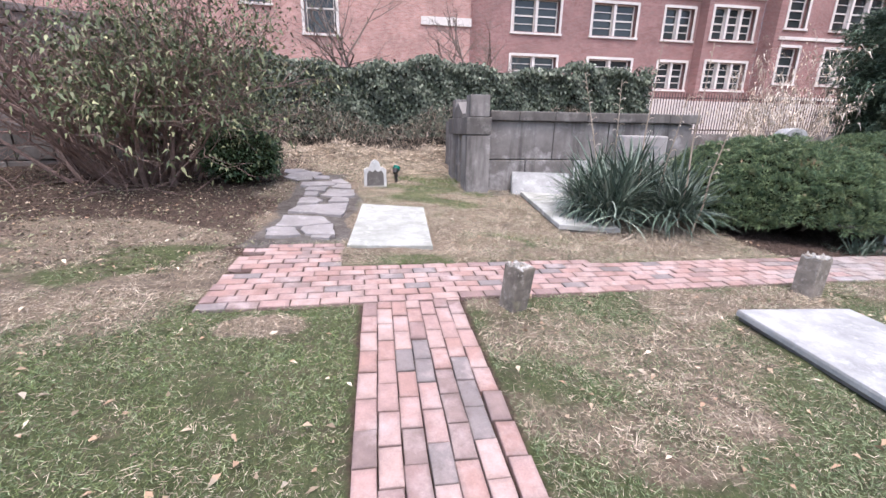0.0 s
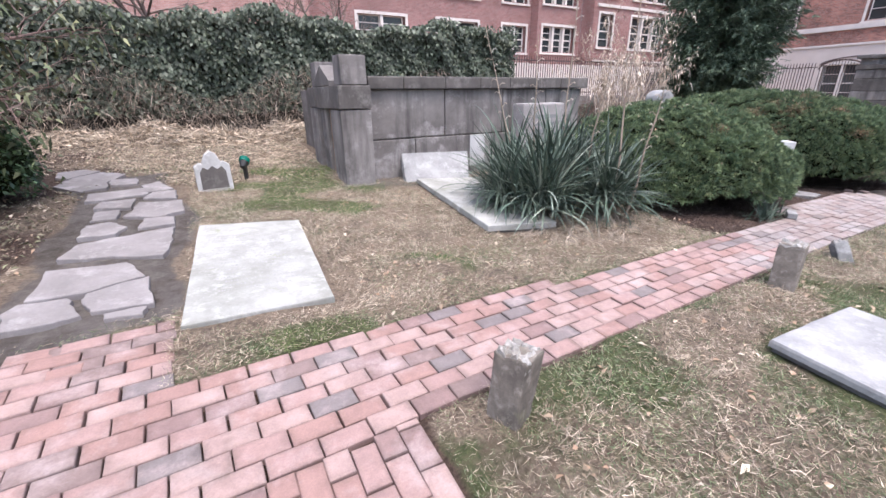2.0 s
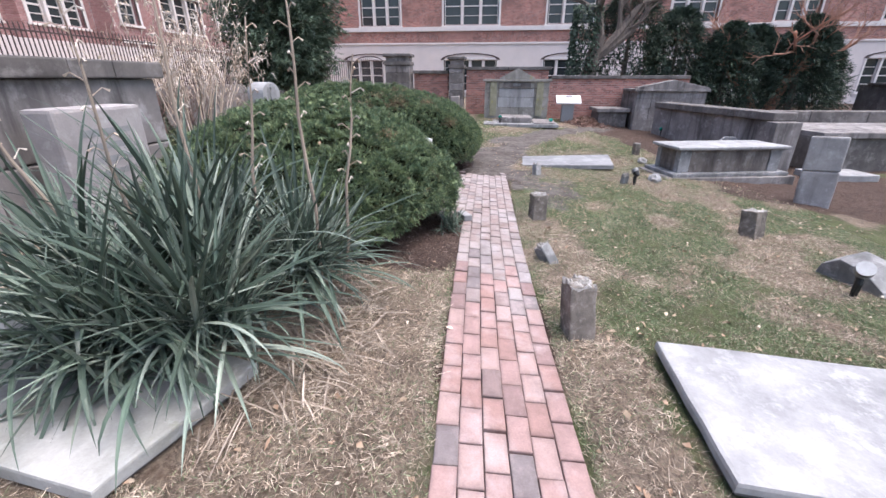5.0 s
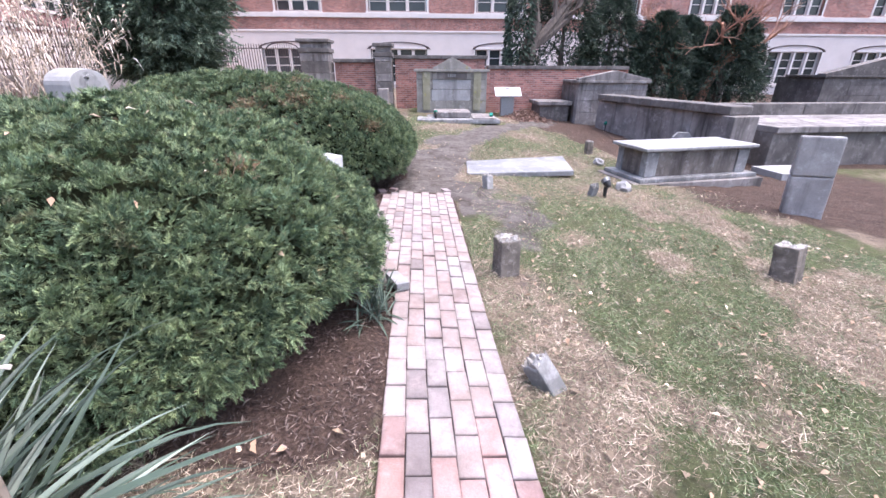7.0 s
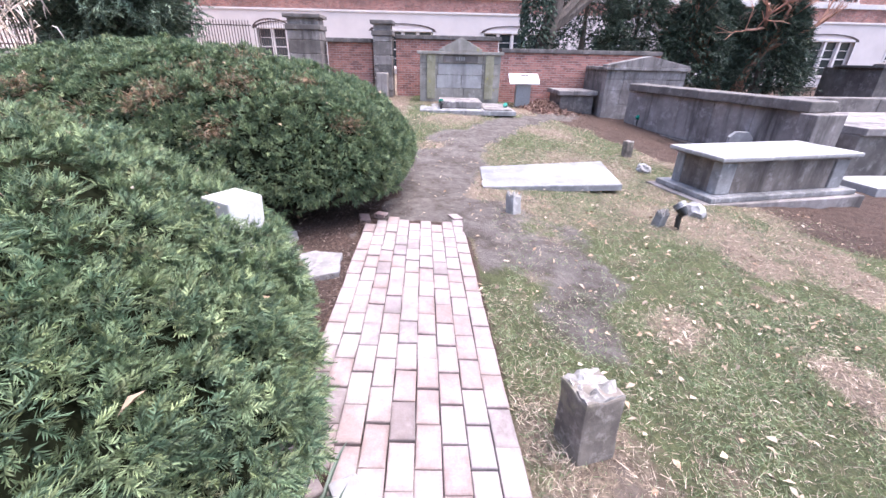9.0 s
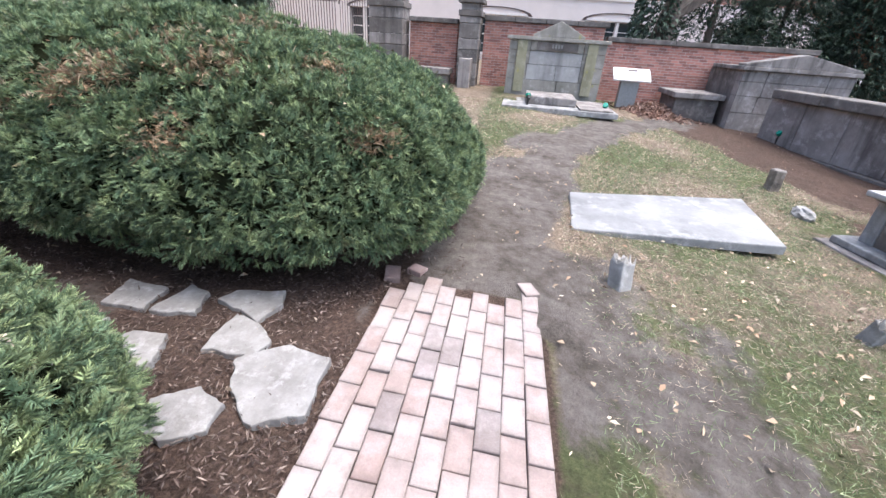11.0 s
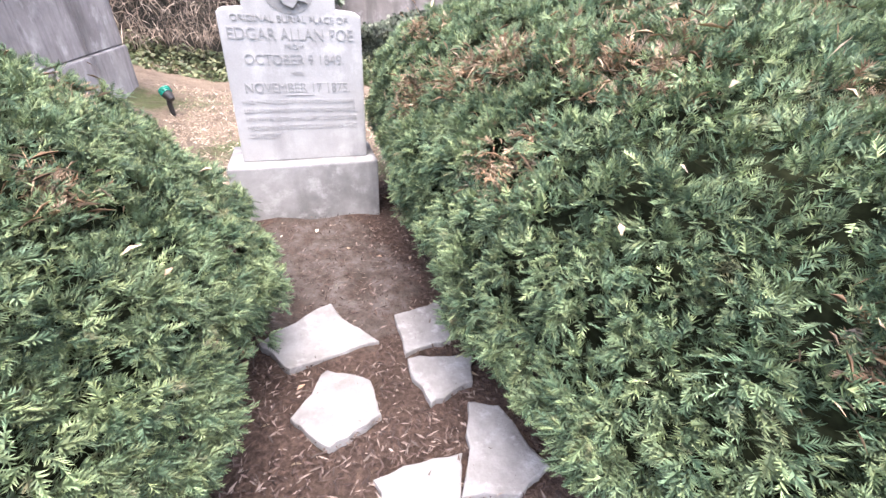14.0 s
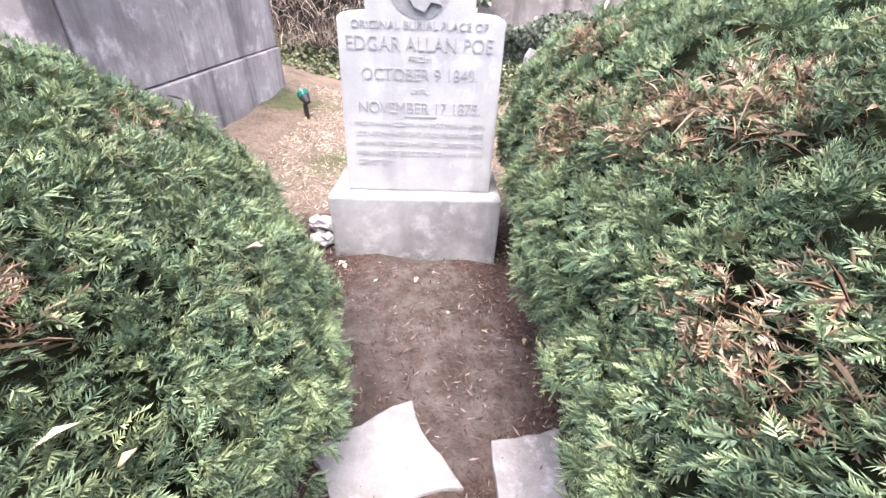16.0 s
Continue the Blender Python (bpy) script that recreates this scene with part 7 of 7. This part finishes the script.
def blades():
    sets = {"grass": [], "straw": [], "moss": []}
    for n, x0, x1, y0, y1, tall in ((450000, -3.6, 7.6, -1.2, 3.1, 0.036), (90000, 7.6, 13.0, -1.5, 2.9, 0.04), (240000, -1.3, 4.6, 3.5, 7.4, 0.036), (30000, -1.3, 4.6, 7.4, 9.0, 0.05), (26000, 6.0, 12.0, 7.3, 11.0, 0.05), (30000, 12.0, 18.0, -1.0, 5.5, 0.05), (20000, -5.0, -1.2, 2.0, 5.0, 0.035), (30000, -2.5, 2.0, 8.5, 11.0, 0.05)):
        x, y = scatter(n, x0, x1, y0, y1)
        m, e, s = cover(x, y)
        r = rng.random(len(x))
        bare = np.maximum(m, e)
        keep = r > bare * 1.02
        x, y, s = x[keep], y[keep], s[keep]
        dry = rng.random(len(x)) < 0.22 + 0.74 * s
        lush = ~dry & (s < 0.3) & (((y > 3.5) & (x < 4.6)) | ((x < 0.1) & (x > -2.4) & (y < 2.9) & (rng.random(len(x)) < 0.5)))
        for name, sel in (("grass", ~dry & ~lush), ("straw", dry), ("moss", lush)):
            k = sel.sum()
            flat = 0.42 if name == "straw" else 0.85
            d = unit(np.stack([rng.normal(0, 0.75, k), rng.normal(0, 0.75, k), rng.uniform(0.15, 1.0, k) * flat], 1))
            ln = rng.uniform(0.5, 1.4, k) * tall * (0.95 if name == "grass" else 0.95)
            p = np.stack([x[sel], y[sel], land(x[sel], y[sel]) + 0.004 + (0.012 * rng.random(k) if name == "straw" else 0)], 1)
            side = unit(np.cross(d, rng.normal(size=(k, 3)))) * ((0.0012 if name == "straw" else 0.0017) if tall < 0.045 else 0.004)
            sets[name].append(np.stack([p - side, p + side, p + d * ln[:, None]], 1).reshape(-1, 3))
    # loose tufts of longer dead grass
    x, y = scatter(4600, -3.0, 7.6, -0.8, 7.2)
    m, e, s = cover(x, y)
    keep = (s > 0.45) & (np.maximum(m, e) < 0.4)
    x, y = np.repeat(x[keep], 16), np.repeat(y[keep], 16)
    k = len(x)
    x, y = x + rng.normal(0, 0.025, k), y + rng.normal(0, 0.025, k)
    keep = outside_path(x, y)
    x, y = x[keep], y[keep]
    k = len(x)
    p = np.stack([x, y, land(x, y) + rng.uniform(0.006, 0.03, k)], 1)
    d = unit(np.stack([rng.normal(0, 1, k), rng.normal(0, 1, k), rng.uniform(0.0, 0.5, k)], 1))
    side = unit(np.cross(d, rng.normal(size=(k, 3)) * 0.4 + np.array([0, 0, 1.0]))) * 0.0016
    sets["straw"].append(np.stack([p - side, p + side, p + d * rng.uniform(0.03, 0.085, k)[:, None]], 1).reshape(-1, 3))
    for name, mat, label in (("grass", M_GRASS, "short winter grass, green with yellowed patches"), ("straw", M_STRAW, "dry straw-coloured grass and thatch"), ("moss", M_MOSS, "bright green moss and short fresh grass")):
        v = np.concatenate(sets[name])
        tagged(np_mesh(name, v, np.arange(len(v)).reshape(-1, 3), mat), label, "grass", kind="stuff")


blades()


def litter():
    """Fallen leaves on the lawn, bark chips in the beds."""
    xs, ys = [], []
    for n, x0, x1, y0, y1 in ((1500, -3.5, 7.6, -1.0, 2.9), (950, 7.0, 12.5, -1.5, 3.6), (420, 0.7, 4.6, 3.6, 6.8), (900, -6.5, -1.3, 3.4, 7.6), (70, 7.4, 9.4, 4.3, 7.0), (160, 12, 19, -2.5, 4)):
        x, y = scatter(n, x0, x1, y0, y1)
        xs.append(x)
        ys.append(y)
    x, y = np.concatenate(xs), np.concatenate(ys)
    m, e, s = cover(x, y)
    k = rng.random(len(x)) > 0.75 * e
    x, y = x[k], y[k]
    n = len(x)
    p = np.stack([x, y, land(x, y) + rng.uniform(0.012, 0.035, n)], 1)
    d = unit(np.stack([rng.normal(0, 1, n), rng.normal(0, 1, n), rng.normal(0.0, 0.28, n)], 1))
    v, f = leaf_arrays(p, d, rng.uniform(0.022, 0.066, n), rng.uniform(0.012, 0.033, n), 0.25, np.tile([[0, 0, 1.0]], (n, 1)) + rng.normal(0, 0.35, (n, 3)))
    tagged(np_mesh("fallen_leaves", v, f, M_DEAD_LEAF), "scattered dry tan leaves on the grass", "leaves", kind="stuff")
    x, y = scatter(5200, -6.5, -1.25, 3.4, 8.0)
    n = len(x)
    p = np.stack([x, y, land(x, y) + rng.uniform(0.01, 0.03, n)], 1)
    d = unit(np.stack([rng.normal(0, 1, n), rng.normal(0, 1, n), rng.normal(0.0, 0.3, n)], 1))
    v, f = leaf_arrays(p, d, rng.uniform(0.025, 0.06, n), rng.uniform(0.010, 0.026, n), 0.25, np.tile([[0, 0, 1.0]], (n, 1)) + rng.normal(0, 0.4, (n, 3)))
    tagged(np_mesh("brown_leaves", v, f, M_BROWN_LEAF), "rotting brown leaves and green weeds under the shrub", "leaves", kind="stuff")
    # pale crumbs and bits of twig on the bare earth
    x, y = scatter(2600, 7.2, 13.5, 2.2, 7.0)
    m, e, s = cover(x, y)
    k = rng.random(len(x)) < 0.25 * e
    x, y = x[k], y[k]
    n = len(x)
    p = np.stack([x, y, land(x, y) + rng.uniform(0.004, 0.012, n)], 1)
    d = unit(np.stack([rng.normal(0, 1, n), rng.normal(0, 1, n), rng.normal(0, 0.1, n)], 1))
    v, f = leaf_arrays(p, d, rng.uniform(0.010, 0.045, n), rng.uniform(0.004, 0.011, n), 0.1, np.tile([[0, 0, 1.0]], (n, 1)) + rng.normal(0, 0.3, (n, 3)))
    tagged(np_mesh("earth_litter", v, f, M_STRAW), "pale crumbs and bits of twig on bare earth", "litter", kind="stuff")
    n = 9000
    u, w = rng.normal(0, 1, n), rng.normal(0, 1, n)
    x, y = 19.3 + 0.4 * u, -0.25 + 0.4 * w
    p = np.stack([x, y, land(x, y) + 0.24 * np.exp(-0.5 * (u * u + w * w)) * rng.uniform(0.7, 1.05, n)], 1)
    d = unit(rng.normal(size=(n, 3)) * np.array([1, 1, 0.4]))
    v, f = leaf_arrays(p, d, rng.uniform(0.06, 0.16, n), rng.uniform(0.02, 0.05, n), 0.1)
    tagged(np_mesh("mulch_heap", v, f, M_RUST_LEAF), "heap of reddish brown raked leaves by the brick wall", "leaf heap", kind="stuff")
    x, y = scatter(110000, 4.3, 12.4, 3.5, 7.6)
    x2, y2 = scatter(25000, 8.0, 19.0, -5.5, 0.5)
    x3, y3 = scatter(26000, -6.0, -1.2, 3.6, 9.0)
    x, y = np.concatenate([x, x2, x3]), np.concatenate([y, y2, y3])
    m, e, s = cover(x, y)
    k = rng.random(len(x)) < m * (1 - 0.85 * e)
    x, y = x[k], y[k]
    n = len(x)
    p = np.stack([x, y, land(x, y) + rng.uniform(0.0, 0.022, n)], 1)
    d = unit(np.stack([rng.normal(0, 1, n), rng.normal(0, 1, n), rng.normal(0.05, 0.25, n)], 1))
    v, f = leaf_arrays(p, d, rng.uniform(0.012, 0.05, n), rng.uniform(0.003, 0.010, n), 0.0, np.tile([[0, 0, 1.0]], (n, 1)) + rng.normal(0, 0.3, (n, 3)))
    tagged(np_mesh("bark_chips", v, f, M_CHIPS), "dark shredded bark mulch", "mulch", kind="stuff")


litter()


lay_paths()
